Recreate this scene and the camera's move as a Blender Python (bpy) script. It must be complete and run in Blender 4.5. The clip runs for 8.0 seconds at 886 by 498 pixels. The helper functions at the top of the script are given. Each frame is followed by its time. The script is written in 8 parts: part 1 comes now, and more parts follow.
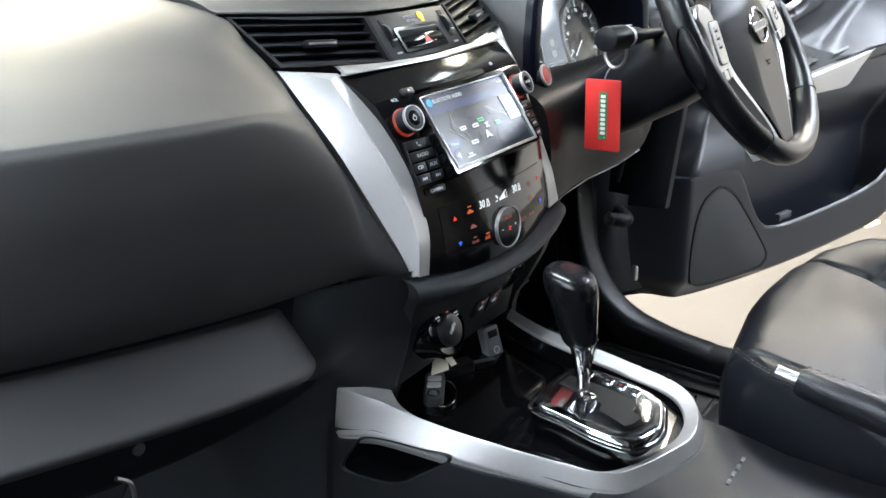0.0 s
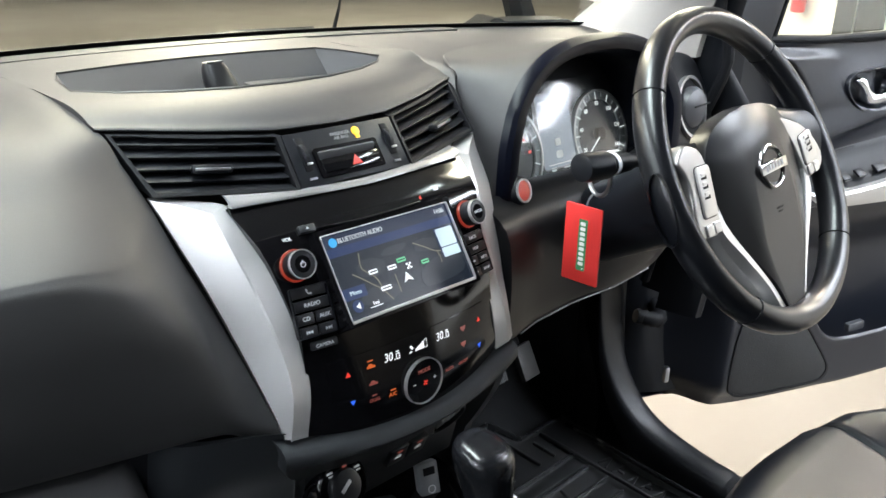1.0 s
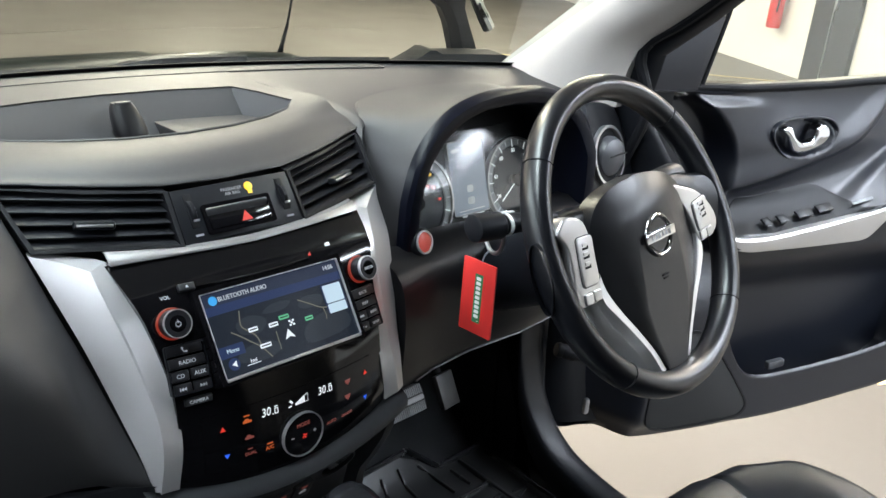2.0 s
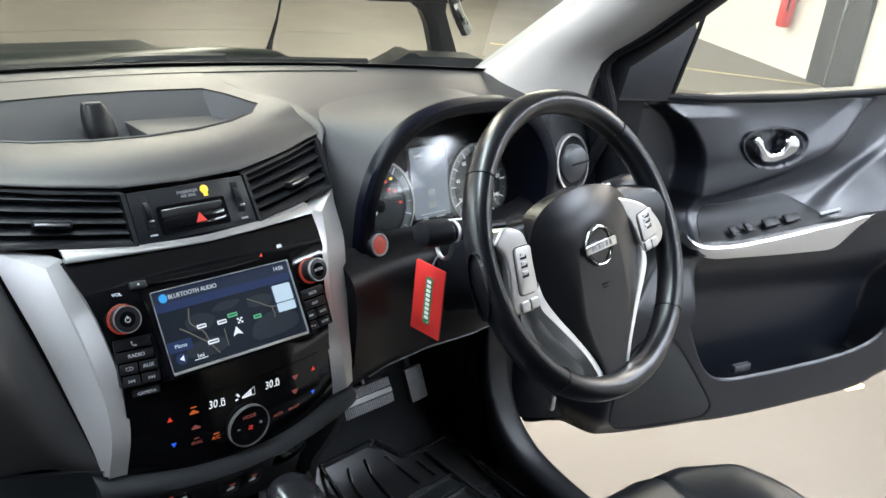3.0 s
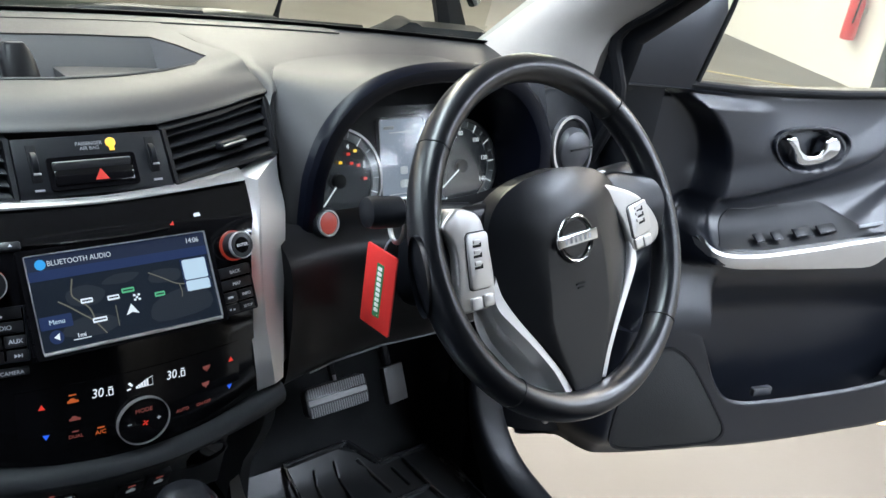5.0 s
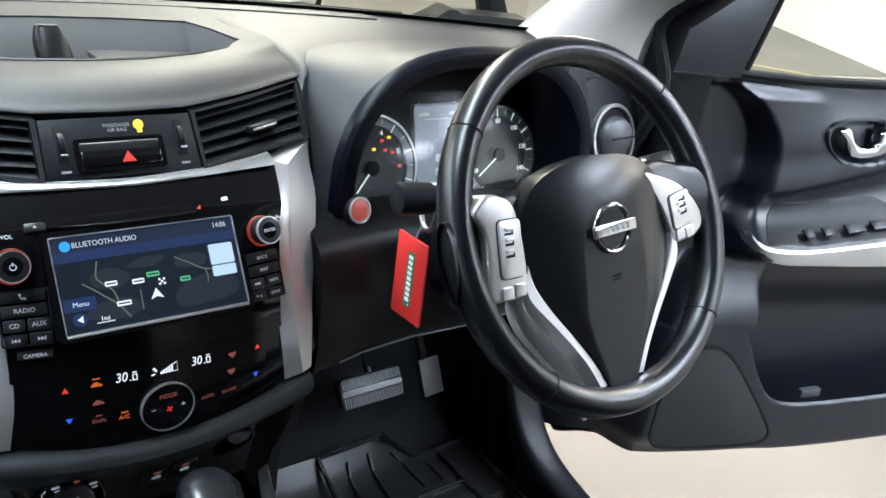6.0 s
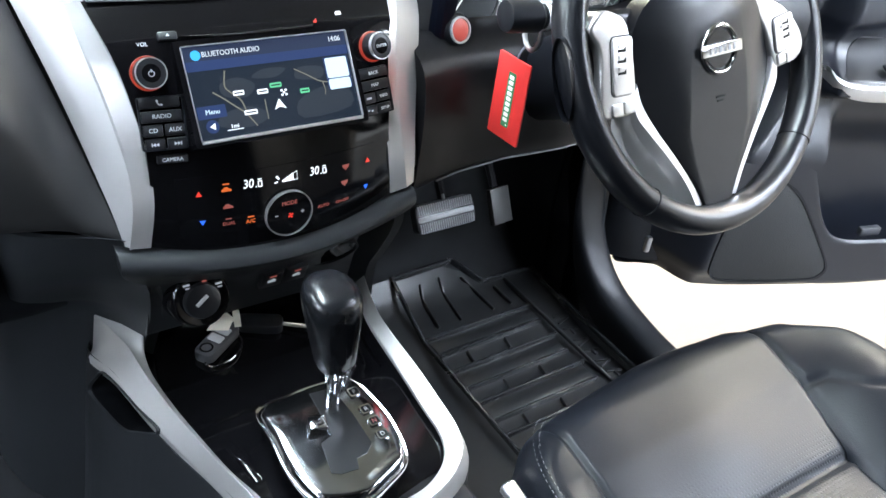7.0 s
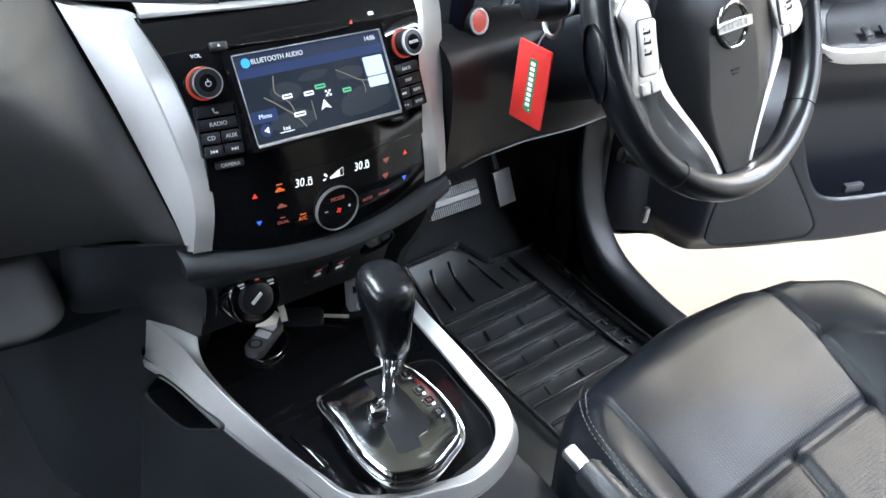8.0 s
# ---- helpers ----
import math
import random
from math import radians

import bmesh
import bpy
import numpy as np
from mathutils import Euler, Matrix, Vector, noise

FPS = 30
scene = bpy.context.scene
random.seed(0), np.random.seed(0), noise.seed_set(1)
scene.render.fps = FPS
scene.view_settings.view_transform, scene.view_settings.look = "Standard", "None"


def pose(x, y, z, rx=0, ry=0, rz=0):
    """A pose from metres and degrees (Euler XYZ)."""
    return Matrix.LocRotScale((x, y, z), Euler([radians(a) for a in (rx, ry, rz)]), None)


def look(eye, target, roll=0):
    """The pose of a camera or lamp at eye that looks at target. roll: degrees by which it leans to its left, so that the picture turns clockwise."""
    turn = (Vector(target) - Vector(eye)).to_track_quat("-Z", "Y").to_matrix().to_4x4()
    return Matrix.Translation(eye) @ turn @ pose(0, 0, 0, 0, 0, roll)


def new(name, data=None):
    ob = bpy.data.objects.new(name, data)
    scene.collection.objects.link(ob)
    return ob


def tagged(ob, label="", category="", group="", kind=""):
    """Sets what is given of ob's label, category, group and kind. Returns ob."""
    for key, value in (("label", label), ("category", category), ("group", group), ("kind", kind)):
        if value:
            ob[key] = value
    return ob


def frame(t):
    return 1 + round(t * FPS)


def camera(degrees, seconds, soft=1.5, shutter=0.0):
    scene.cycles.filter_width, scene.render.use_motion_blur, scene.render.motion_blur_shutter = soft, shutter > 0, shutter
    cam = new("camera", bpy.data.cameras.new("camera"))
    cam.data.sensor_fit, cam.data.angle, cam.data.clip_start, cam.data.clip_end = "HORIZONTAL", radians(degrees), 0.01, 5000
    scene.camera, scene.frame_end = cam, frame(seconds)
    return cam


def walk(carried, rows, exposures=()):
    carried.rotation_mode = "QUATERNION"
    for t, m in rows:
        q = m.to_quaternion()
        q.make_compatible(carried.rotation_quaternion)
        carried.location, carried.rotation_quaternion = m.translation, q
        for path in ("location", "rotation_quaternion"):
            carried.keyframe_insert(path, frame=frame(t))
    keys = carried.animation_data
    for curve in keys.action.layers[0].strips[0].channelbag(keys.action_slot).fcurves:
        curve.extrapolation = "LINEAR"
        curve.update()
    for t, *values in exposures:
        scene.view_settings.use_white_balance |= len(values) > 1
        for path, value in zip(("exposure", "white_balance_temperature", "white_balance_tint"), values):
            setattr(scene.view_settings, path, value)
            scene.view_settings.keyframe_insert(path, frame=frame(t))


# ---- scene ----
cam = camera(53.9, 8.0, shutter=0.1)
PATH = [
    (0, (-0.783, -0.516, 1.378), (0.737, 0.576, 0.673), -1.9),
    (0.5, (-0.642, -0.535, 1.41), (0.733, 0.729, 0.694), -1.2),
    (1, (-0.523, -0.574, 1.484), (0.812, 0.729, 0.764), 1.9),
    (1.5, (-0.477, -0.598, 1.505), (0.911, 0.653, 0.792), 3.1),
    (2, (-0.46, -0.632, 1.561), (0.91, 0.626, 0.826), 5.2),
    (3.5, (-0.424, -0.719, 1.604), (0.93, 0.538, 0.841), 7.0),
    (4, (-0.39, -0.722, 1.58), (0.968, 0.532, 0.817), 7.1),
    (4.5, (-0.322, -0.691, 1.559), (1.001, 0.595, 0.787), 8.4),
    (6, (-0.25, -0.674, 1.532), (0.943, 0.715, 0.729), 8.7),
    (6.5, (-0.292, -0.672, 1.525), (0.853, 0.697, 0.622), 9.1),
    (7, (-0.332, -0.668, 1.512), (0.74, 0.6, 0.396), 9.6),
    (7.5, (-0.374, -0.651, 1.508), (0.703, 0.603, 0.382), 7.9),
    (8, (-0.416, -0.648, 1.525), (0.709, 0.556, 0.391), 7.1),
]
walk(cam, [(t, look(eye, target, roll)) for t, eye, target, roll in PATH], [(0, 0.34, 6450, 10), (0.5, 0.60, 6550, 10), (1, 0.38, 6650, 10), (1.5, 0.15, 6600, 10), (2, 0.08, 6500, 10), (3.5, 0.08, 6350, 10), (4.5, 0.02, 6200, 10), (6, 0.22, 6150, 10), (6.5, 0.70, 6230, 10), (7, 0.93, 6230, 10), (8, 0.82, 6250, 10)])

# ---------------------------------------------------------------- light
world = bpy.data.worlds.new("World")
scene.world = world
world.use_nodes = True
world.node_tree.nodes["Background"].inputs[0].default_value = (0.75, 0.78, 0.8, 1)
world.node_tree.nodes["Background"].inputs[1].default_value = 0.05

TUBE = 60.0          # strength of the garage's ceiling tubes

# ---------------------------------------------------------------- materials


def mat(name, color, rough=0.5, metal=0.0, var=0.12, scale=14.0, bump=0.0, bscale=900.0, coat=0.0,
        glow=None, strength=0.0, spec=0.5, rvar=0.025, aniso=0.0, transmission=0.0, cells=False, rand=0.0):
    m = bpy.data.materials.new(name)
    m.use_nodes = True
    nt = m.node_tree
    b = nt.nodes["Principled BSDF"]
    L = nt.links.new
    tc = nt.nodes.new("ShaderNodeTexCoord")
    big = nt.nodes.new("ShaderNodeTexNoise")
    big.inputs["Scale"].default_value = scale
    big.inputs["Detail"].default_value = 6
    fine = nt.nodes.new("ShaderNodeTexNoise")
    fine.inputs["Scale"].default_value = scale * 22
    fine.inputs["Detail"].default_value = 3
    L(tc.outputs["Object"], big.inputs["Vector"])
    L(tc.outputs["Object"], fine.inputs["Vector"])
    mixn = nt.nodes.new("ShaderNodeMath")
    mixn.operation = "MULTIPLY_ADD"
    L(fine.outputs["Fac"], mixn.inputs[0])
    mixn.inputs[1].default_value = 0.4
    L(big.outputs["Fac"], mixn.inputs[2])
    mr = nt.nodes.new("ShaderNodeMapRange")
    mr.inputs["From Min"].default_value, mr.inputs["From Max"].default_value = 0.35, 1.05
    mr.inputs["To Min"].default_value, mr.inputs["To Max"].default_value = 1 - var, 1 + var
    L(mixn.outputs[0], mr.inputs["Value"])
    mul = nt.nodes.new("ShaderNodeVectorMath")
    mul.operation = "SCALE"
    mul.inputs[0].default_value = color
    if rand:
        oi = nt.nodes.new("ShaderNodeObjectInfo")
        rr = nt.nodes.new("ShaderNodeMapRange")
        rr.inputs["To Min"].default_value, rr.inputs["To Max"].default_value = 1 - rand, 1 + rand
        L(oi.outputs["Random"], rr.inputs["Value"])
        mm = nt.nodes.new("ShaderNodeMath")
        mm.operation = "MULTIPLY"
        L(rr.outputs[0], mm.inputs[0])
        L(mr.outputs[0], mm.inputs[1])
        L(mm.outputs[0], mul.inputs["Scale"])
    else:
        L(mr.outputs[0], mul.inputs["Scale"])
    L(mul.outputs[0], b.inputs["Base Color"])
    rg = nt.nodes.new("ShaderNodeMapRange")
    rg.inputs["From Min"].default_value, rg.inputs["From Max"].default_value = 0.35, 1.05
    rg.inputs["To Min"].default_value, rg.inputs["To Max"].default_value = max(0.02, rough - rvar), min(1, rough + rvar)
    L(mixn.outputs[0], rg.inputs["Value"])
    L(rg.outputs[0], b.inputs["Roughness"])
    b.inputs["Metallic"].default_value = metal
    b.inputs["Specular IOR Level"].default_value = spec
    b.inputs["Coat Weight"].default_value = coat
    b.inputs["Coat Roughness"].default_value = 0.04
    b.inputs["Anisotropic"].default_value = aniso
    b.inputs["Transmission Weight"].default_value = transmission
    if glow:
        b.inputs["Emission Color"].default_value = (*glow, 1)
        b.inputs["Emission Strength"].default_value = strength
    if bump:
        if cells:
            h = nt.nodes.new("ShaderNodeTexVoronoi")
            h.inputs["Scale"].default_value = bscale
            out = h.outputs["Distance"]
        else:
            h = nt.nodes.new("ShaderNodeTexNoise")
            h.inputs["Scale"].default_value = bscale
            h.inputs["Detail"].default_value = 2
            out = h.outputs["Fac"]
        L(tc.outputs["Object"], h.inputs["Vector"])
        bp = nt.nodes.new("ShaderNodeBump")
        bp.inputs["Strength"].default_value = bump
        bp.inputs["Distance"].default_value = 0.0006
        L(out, bp.inputs["Height"])
        L(bp.outputs[0], b.inputs["Normal"])
    return m


M_DASH = mat("soft_dash_plastic", (0.0136, 0.0137, 0.0140), 0.53, bump=0.15, bscale=1300, cells=True, var=0.10, spec=0.47)
# dash plastic again, coloured darker to put shade into the lower parts
M_LOWER = mat("shaded_dash_plastic", (0.0112, 0.0128, 0.0146), 0.50, bump=0.15, bscale=1300, cells=True, var=0.12, spec=0.36)
M_DOOR = mat("door_trim_plastic", (0.0042, 0.0054, 0.0090), 0.34, bump=0.12, bscale=1300, cells=True, var=0.12, spec=0.54)
M_TRIM = mat("hard_black_plastic", (0.0048, 0.0056, 0.0072), 0.38, bump=0.10, bscale=1500, cells=True, var=0.12, spec=0.24)
M_SLAT = mat("vent_slat_plastic", (0.0040, 0.0046, 0.0058), 0.42, bump=0.10, bscale=1500, cells=True, var=0.12, spec=0.18)
M_DARK = mat("matt_black_plastic", (0.0032, 0.0036, 0.0046), 0.62, bump=0.2, bscale=1500, var=0.15, spec=0.16)
# near-black matte that paints deep shade into the side pocket
M_HOLLOW = mat("pocket_shade_black", (0.0022, 0.0024, 0.0028), 0.95, bump=0.3, bscale=1500, var=0.15, spec=0.03)
M_PIANO = mat("piano_black", (0.003, 0.003, 0.0035), 0.09, var=0.1, rvar=0.02, spec=0.36)
M_SILVER = mat("satin_silver_paint", (0.66, 0.657, 0.645), 0.34, metal=0.85, var=0.03, scale=40, rvar=0.03)
M_SIDE = mat("satin_side_trim_paint", (0.53, 0.53, 0.52), 0.38, metal=0.68, var=0.03, scale=40, rvar=0.03)
M_STRIP = mat("satin_strip_paint", (0.46, 0.46, 0.455), 0.30, metal=0.85, var=0.03, scale=40, rvar=0.03)
M_GATE = mat("bright_gate_chrome", (0.46, 0.48, 0.51), 0.11, metal=1.0, var=0.05, rvar=0.03)
M_POD = mat("wheel_silver_paint", (0.46, 0.455, 0.44), 0.33, metal=0.85, var=0.03, scale=40)
M_FLANK = mat("satin_grey_paint", (0.62, 0.62, 0.61), 0.36, metal=0.1, var=0.03, scale=40)
M_BOLSTER = mat("satin_black_plastic", (0.0050, 0.0050, 0.0054), 0.38, var=0.1, spec=0.17, rvar=0.02)
M_AIRBAG = mat("airbag_cover_grain", (0.0030, 0.0034, 0.0044), 0.30, rvar=0.02, bump=0.10, bscale=1100, cells=True, var=0.12, spec=0.28)
M_CONSOLE = mat("satin_grey_console_paint", (0.58, 0.58, 0.565), 0.42, metal=0.8, var=0.04, scale=40, rvar=0.03)
M_EDGE = mat("gloss_dark_edge", (0.42, 0.42, 0.41), 0.17, metal=1.0, var=0.05, rvar=0.03)
M_CHROME = mat("chrome", (0.72, 0.72, 0.73), 0.09, metal=1.0, var=0.04, rvar=0.04)
M_LEATHER = mat("black_leather", (0.0075, 0.0085, 0.0105), 0.38, bump=0.3, bscale=700, cells=True, var=0.14, scale=20)


def seat_leather():
    """Smooth leather, with rows of punched holes in the centre."""
    m = mat("seat_leather", (0.0060, 0.0072, 0.0096), 0.35, spec=0.23, bump=0.18, bscale=650, cells=True, var=0.12, scale=16)
    nt = m.node_tree
    L = nt.links.new
    tc = [n for n in nt.nodes if n.type == "TEX_COORD"][0]
    b = nt.nodes["Principled BSDF"]
    vor = nt.nodes.new("ShaderNodeTexVoronoi")
    vor.inputs["Scale"].default_value = 210
    vor.inputs["Randomness"].default_value = 0.0
    vor.voronoi_dimensions = "2D"
    L(tc.outputs["Object"], vor.inputs["Vector"])
    hole = nt.nodes.new("ShaderNodeMapRange")
    hole.inputs["From Min"].default_value, hole.inputs["From Max"].default_value = 0.18, 0.30
    hole.inputs["To Min"].default_value, hole.inputs["To Max"].default_value = 1.0, 0.0
    L(vor.outputs["Distance"], hole.inputs["Value"])
    sep = nt.nodes.new("ShaderNodeSeparateXYZ")
    L(tc.outputs["Object"], sep.inputs[0])
    zone = nt.nodes.new("ShaderNodeMapRange")
    zone.inputs["From Min"].default_value, zone.inputs["From Max"].default_value = -0.37, -0.42
    L(sep.outputs["Y"], zone.inputs["Value"])
    edge = nt.nodes.new("ShaderNodeMath")
    edge.operation = "COMPARE"
    edge.inputs[1].default_value, edge.inputs[2].default_value = 0.375, 0.125
    L(sep.outputs["X"], edge.inputs[0])
    k1 = nt.nodes.new("ShaderNodeMath")
    k1.operation = "MULTIPLY"
    L(hole.outputs[0], k1.inputs[0])
    L(zone.outputs[0], k1.inputs[1])
    k2 = nt.nodes.new("ShaderNodeMath")
    k2.operation = "MULTIPLY"
    L(k1.outputs[0], k2.inputs[0])
    L(edge.outputs[0], k2.inputs[1])
    bp = nt.nodes.new("ShaderNodeBump")
    bp.invert = True
    bp.inputs["Strength"].default_value = 0.32
    bp.inputs["Distance"].default_value = 0.001
    L(k2.outputs[0], bp.inputs["Height"])
    old = b.inputs["Normal"].links[0].from_socket
    L(old, bp.inputs["Normal"])
    L(bp.outputs[0], b.inputs["Normal"])
    return m


M_SEAT = seat_leather()
M_WHEEL = mat("wheel_leather", (0.0036, 0.0042, 0.0056), 0.30, var=0.15, spec=0.5, rvar=0.01, bump=0.03, bscale=900, cells=True)
M_KNOB = mat("polished_leather", (0.0055, 0.006, 0.007), 0.235, var=0.15, spec=0.5, rvar=0.015)
M_RUBBER = mat("rubber_mat", (0.0062, 0.0068, 0.0074), 0.38, bump=0.06, bscale=700, var=0.18, scale=9)
# glossier and lighter rubber, painting a highlight onto the mat's lips
M_RUBEDGE = mat("rubber_edge_highlight", (0.015, 0.016, 0.017), 0.24, var=0.3, scale=30, rvar=0.08)
M_CARPET = mat("dark_carpet", (0.013, 0.014, 0.015), 0.95, bump=1.0, bscale=900, var=0.3, spec=0.2)
M_PILLAR = mat("grey_pillar_fabric", (0.35, 0.33, 0.30), 0.85, bump=0.4, bscale=900, var=0.06)
# headliner cloth coloured darker to hold the cab's shade
M_LINER = mat("shaded_headliner_cloth", (0.11, 0.108, 0.10), 0.9, bump=0.4, bscale=900, var=0.06)
M_PAINT = mat("dark_car_paint", (0.006, 0.0085, 0.0075), 0.30, spec=0.025, var=0.1, rvar=0.03)
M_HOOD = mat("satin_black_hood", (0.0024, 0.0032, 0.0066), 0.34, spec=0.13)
M_GLASSY = mat("dark_lens", (0.006, 0.007, 0.009), 0.06, coat=0.5, rvar=0.02)
M_RED = mat("red_plastic_tag", (0.62, 0.035, 0.03), 0.4, var=0.06)
M_GREEN = mat("green_print", (0.03, 0.17, 0.06), 0.45)
M_WHITE = mat("white_print", (0.75, 0.75, 0.73), 0.5, var=0.03)
M_PAPER = mat("cream_paper", (0.80, 0.75, 0.62), 0.8, var=0.08)
M_GREY = mat("grey_plastic", (0.20, 0.21, 0.22), 0.45)
M_EYE = mat("dark_grey_plastic", (0.045, 0.046, 0.05), 0.4)
M_PALE = mat("pale_grey_plastic", (0.42, 0.43, 0.44), 0.35)
M_PEDAL = mat("pedal_rubber", (0.24, 0.245, 0.25), 0.42, var=0.2, bump=0.2)
M_STITCH = mat("grey_thread", (0.15, 0.15, 0.145), 0.8)
M_STEEL = mat("worn_steel", (0.45, 0.45, 0.45), 0.35, metal=1.0, var=0.15)
M_BTN = mat("button_plastic", (0.008, 0.0085, 0.010), 0.35, var=0.1)
M_STARTRED = mat("red_start_button", (0.33, 0.05, 0.04), 0.30, glow=(1, 0.2, 0.12), strength=0.12)
M_LCDBASE = mat("lcd_map_ground", (0.004, 0.005, 0.006), 0.25, spec=0.5, glow=(0.006, 0.010, 0.018), strength=1.0, rvar=0.02)
M_LCDBLUE = mat("lcd_blue_band", (0.004, 0.005, 0.008), 0.25, spec=0.5, glow=(0.015, 0.029, 0.088), strength=1.0, rvar=0.02)
M_LCDBAR = mat("lcd_header", (0.004, 0.005, 0.008), 0.25, spec=0.5, glow=(0.015, 0.022, 0.045), strength=1.0, rvar=0.02)
M_LCDFIELD = mat("lcd_grey_fields", (0.004, 0.004, 0.005), 0.25, spec=0.5, glow=(0.018, 0.024, 0.032), strength=1.0, rvar=0.02)
M_LCDDARK = mat("lcd_dark_fields", (0.004, 0.004, 0.005), 0.25, spec=0.5, glow=(0.007, 0.010, 0.016), strength=1.0, rvar=0.02)
M_LCDROAD = mat("lcd_road", (0.01, 0.01, 0.01), 0.25, spec=0.5, glow=(0.17, 0.17, 0.13), strength=0.8, rvar=0.02)
M_LCDWHITE = mat("lcd_white", (0.01, 0.01, 0.01), 0.25, spec=0.5, glow=(0.80, 0.88, 0.95), strength=1.0, rvar=0.02)
M_LCDTEXT = mat("lcd_soft_white", (0.01, 0.01, 0.01), 0.25, spec=0.5, glow=(0.50, 0.56, 0.62), strength=1.0, rvar=0.02)
M_LCDTILE = mat("lcd_pale_tile", (0.01, 0.01, 0.01), 0.25, spec=0.5, glow=(0.50, 0.66, 0.78), strength=1.0, rvar=0.02)
M_LCDGREEN = mat("lcd_green", (0.01, 0.01, 0.01), 0.25, spec=0.5, glow=(0.10, 0.45, 0.22), strength=1.0, rvar=0.02)
M_LCDCYAN = mat("lcd_cyan_icon", (0.01, 0.01, 0.01), 0.25, spec=0.5, glow=(0.04, 0.36, 0.80), strength=1.0, rvar=0.02)
M_AMBER = mat("amber_lamp", (0.3, 0.2, 0.02), 0.4, glow=(1.0, 0.60, 0.03), strength=1.0)
M_ICONRED = mat("red_icon", (0.05, 0.01, 0.01), 0.4, glow=(0.9, 0.05, 0.03), strength=0.7)
M_ICONORANGE = mat("orange_icon", (0.05, 0.01, 0.01), 0.4, glow=(0.8, 0.16, 0.03), strength=0.55)
M_ICONDIM = mat("dim_icon", (0.05, 0.02, 0.02), 0.4, glow=(0.40, 0.10, 0.08), strength=0.4)
M_ICONBLUE = mat("blue_icon", (0.01, 0.01, 0.05), 0.4, glow=(0.03, 0.14, 0.95), strength=0.8)
M_ICONWHITE = mat("white_icon", (0.4, 0.4, 0.4), 0.4, glow=(0.85, 0.9, 0.95), strength=0.75)
M_LEGEND = mat("grey_button_legend", (0.50, 0.51, 0.53), 0.5, var=0.02, glow=(0.8, 0.85, 0.9), strength=0.10)
M_LEGENDDIM = mat("dim_button_legend", (0.22, 0.22, 0.23), 0.5, var=0.02)
M_RING = mat("red_lit_ring", (0.1, 0.02, 0.01), 0.3, glow=(1.0, 0.10, 0.06), strength=0.17)
M_GAUGE = mat("gauge_face", (0.015, 0.017, 0.020), 0.22, glow=(0.08, 0.09, 0.11), strength=0.10, coat=0.3)
M_GAUGELCD = mat("gauge_display", (0.02, 0.025, 0.03), 0.15, glow=(0.20, 0.23, 0.29), strength=1.0)
M_CONCRETE = mat("painted_concrete_floor", (0.096, 0.088, 0.077), 0.5, var=0.10, scale=0.9, bump=0.2, bscale=60, rvar=0.12)
M_WALL = mat("white_painted_wall", (0.66, 0.655, 0.63), 0.7, var=0.05, scale=1.5, bump=0.3, bscale=40)
M_GREYWALL = mat("low_bounce_wall_grey", (0.16, 0.16, 0.155), 0.75, var=0.08, scale=1.5)
M_CEIL = mat("grey_ceiling", (0.26, 0.25, 0.23), 0.8, var=0.06, scale=1.0)
M_COLUMN = mat("dark_grey_door_paint", (0.024, 0.025, 0.022), 0.5, var=0.08, scale=3)
M_LINE = mat("worn_yellow_line", (0.46, 0.38, 0.20), 0.6, var=0.25, scale=6)
M_EXT = mat("extinguisher_red", (0.55, 0.03, 0.025), 0.35, var=0.05)
M_LAMP = mat("tube_diffuser", (0.9, 0.9, 0.9), 0.5, glow=(1.09, 0.985, 0.84), strength=TUBE, var=0.02)
# cool tint added to the rearward tubes in place of unseen daylight
M_LAMPCOOL = mat("tube_diffuser_cool_fill", (0.9, 0.9, 0.9), 0.5, glow=(0.90, 0.99, 1.12), strength=TUBE, var=0.02)
M_GLOWDOOR = mat("door_courtesy_lens", (0.8, 0.7, 0.5), 0.3, glow=(1.0, 0.75, 0.4), strength=2.0)


def glass_material(name="window_glass", rough=0.01, tint=(0.90, 0.93, 0.89)):
    m = bpy.data.materials.new(name)
    m.use_nodes = True
    nt = m.node_tree
    nt.nodes.remove(nt.nodes["Principled BSDF"])
    out = nt.nodes["Material Output"]
    tr = nt.nodes.new("ShaderNodeBsdfTransparent")
    tr.inputs[0].default_value = (*tint, 1)
    gl = nt.nodes.new("ShaderNodeBsdfGlossy")
    gl.inputs["Roughness"].default_value = rough
    fr = nt.nodes.new("ShaderNodeLayerWeight")
    fr.inputs[0].default_value = 0.15
    sc_ = nt.nodes.new("ShaderNodeMapRange")
    sc_.inputs["To Min"].default_value, sc_.inputs["To Max"].default_value = 0.04, 0.5
    nt.links.new(fr.outputs["Facing"], sc_.inputs["Value"])
    mx = nt.nodes.new("ShaderNodeMixShader")
    nt.links.new(sc_.outputs[0], mx.inputs[0])
    nt.links.new(tr.outputs[0], mx.inputs[1])
    nt.links.new(gl.outputs[0], mx.inputs[2])
    nt.links.new(mx.outputs[0], out.inputs[0])
    return m


M_GLASS = glass_material(tint=(0.885, 0.91, 0.865))
M_SCREEN = glass_material("windscreen_glass", tint=(0.74, 0.79, 0.72))
M_LENS = glass_material("gauge_lens", 0.18)

# ---------------------------------------------------------------- building helpers


def thing(name, at=(0, 0, 0), label="", category="", group="", kind=""):
    ob = new(name)
    ob.location = at
    ob.empty_display_size = 0.02
    bpy.context.view_layer.update()
    return tagged(ob, label, category, group, kind)


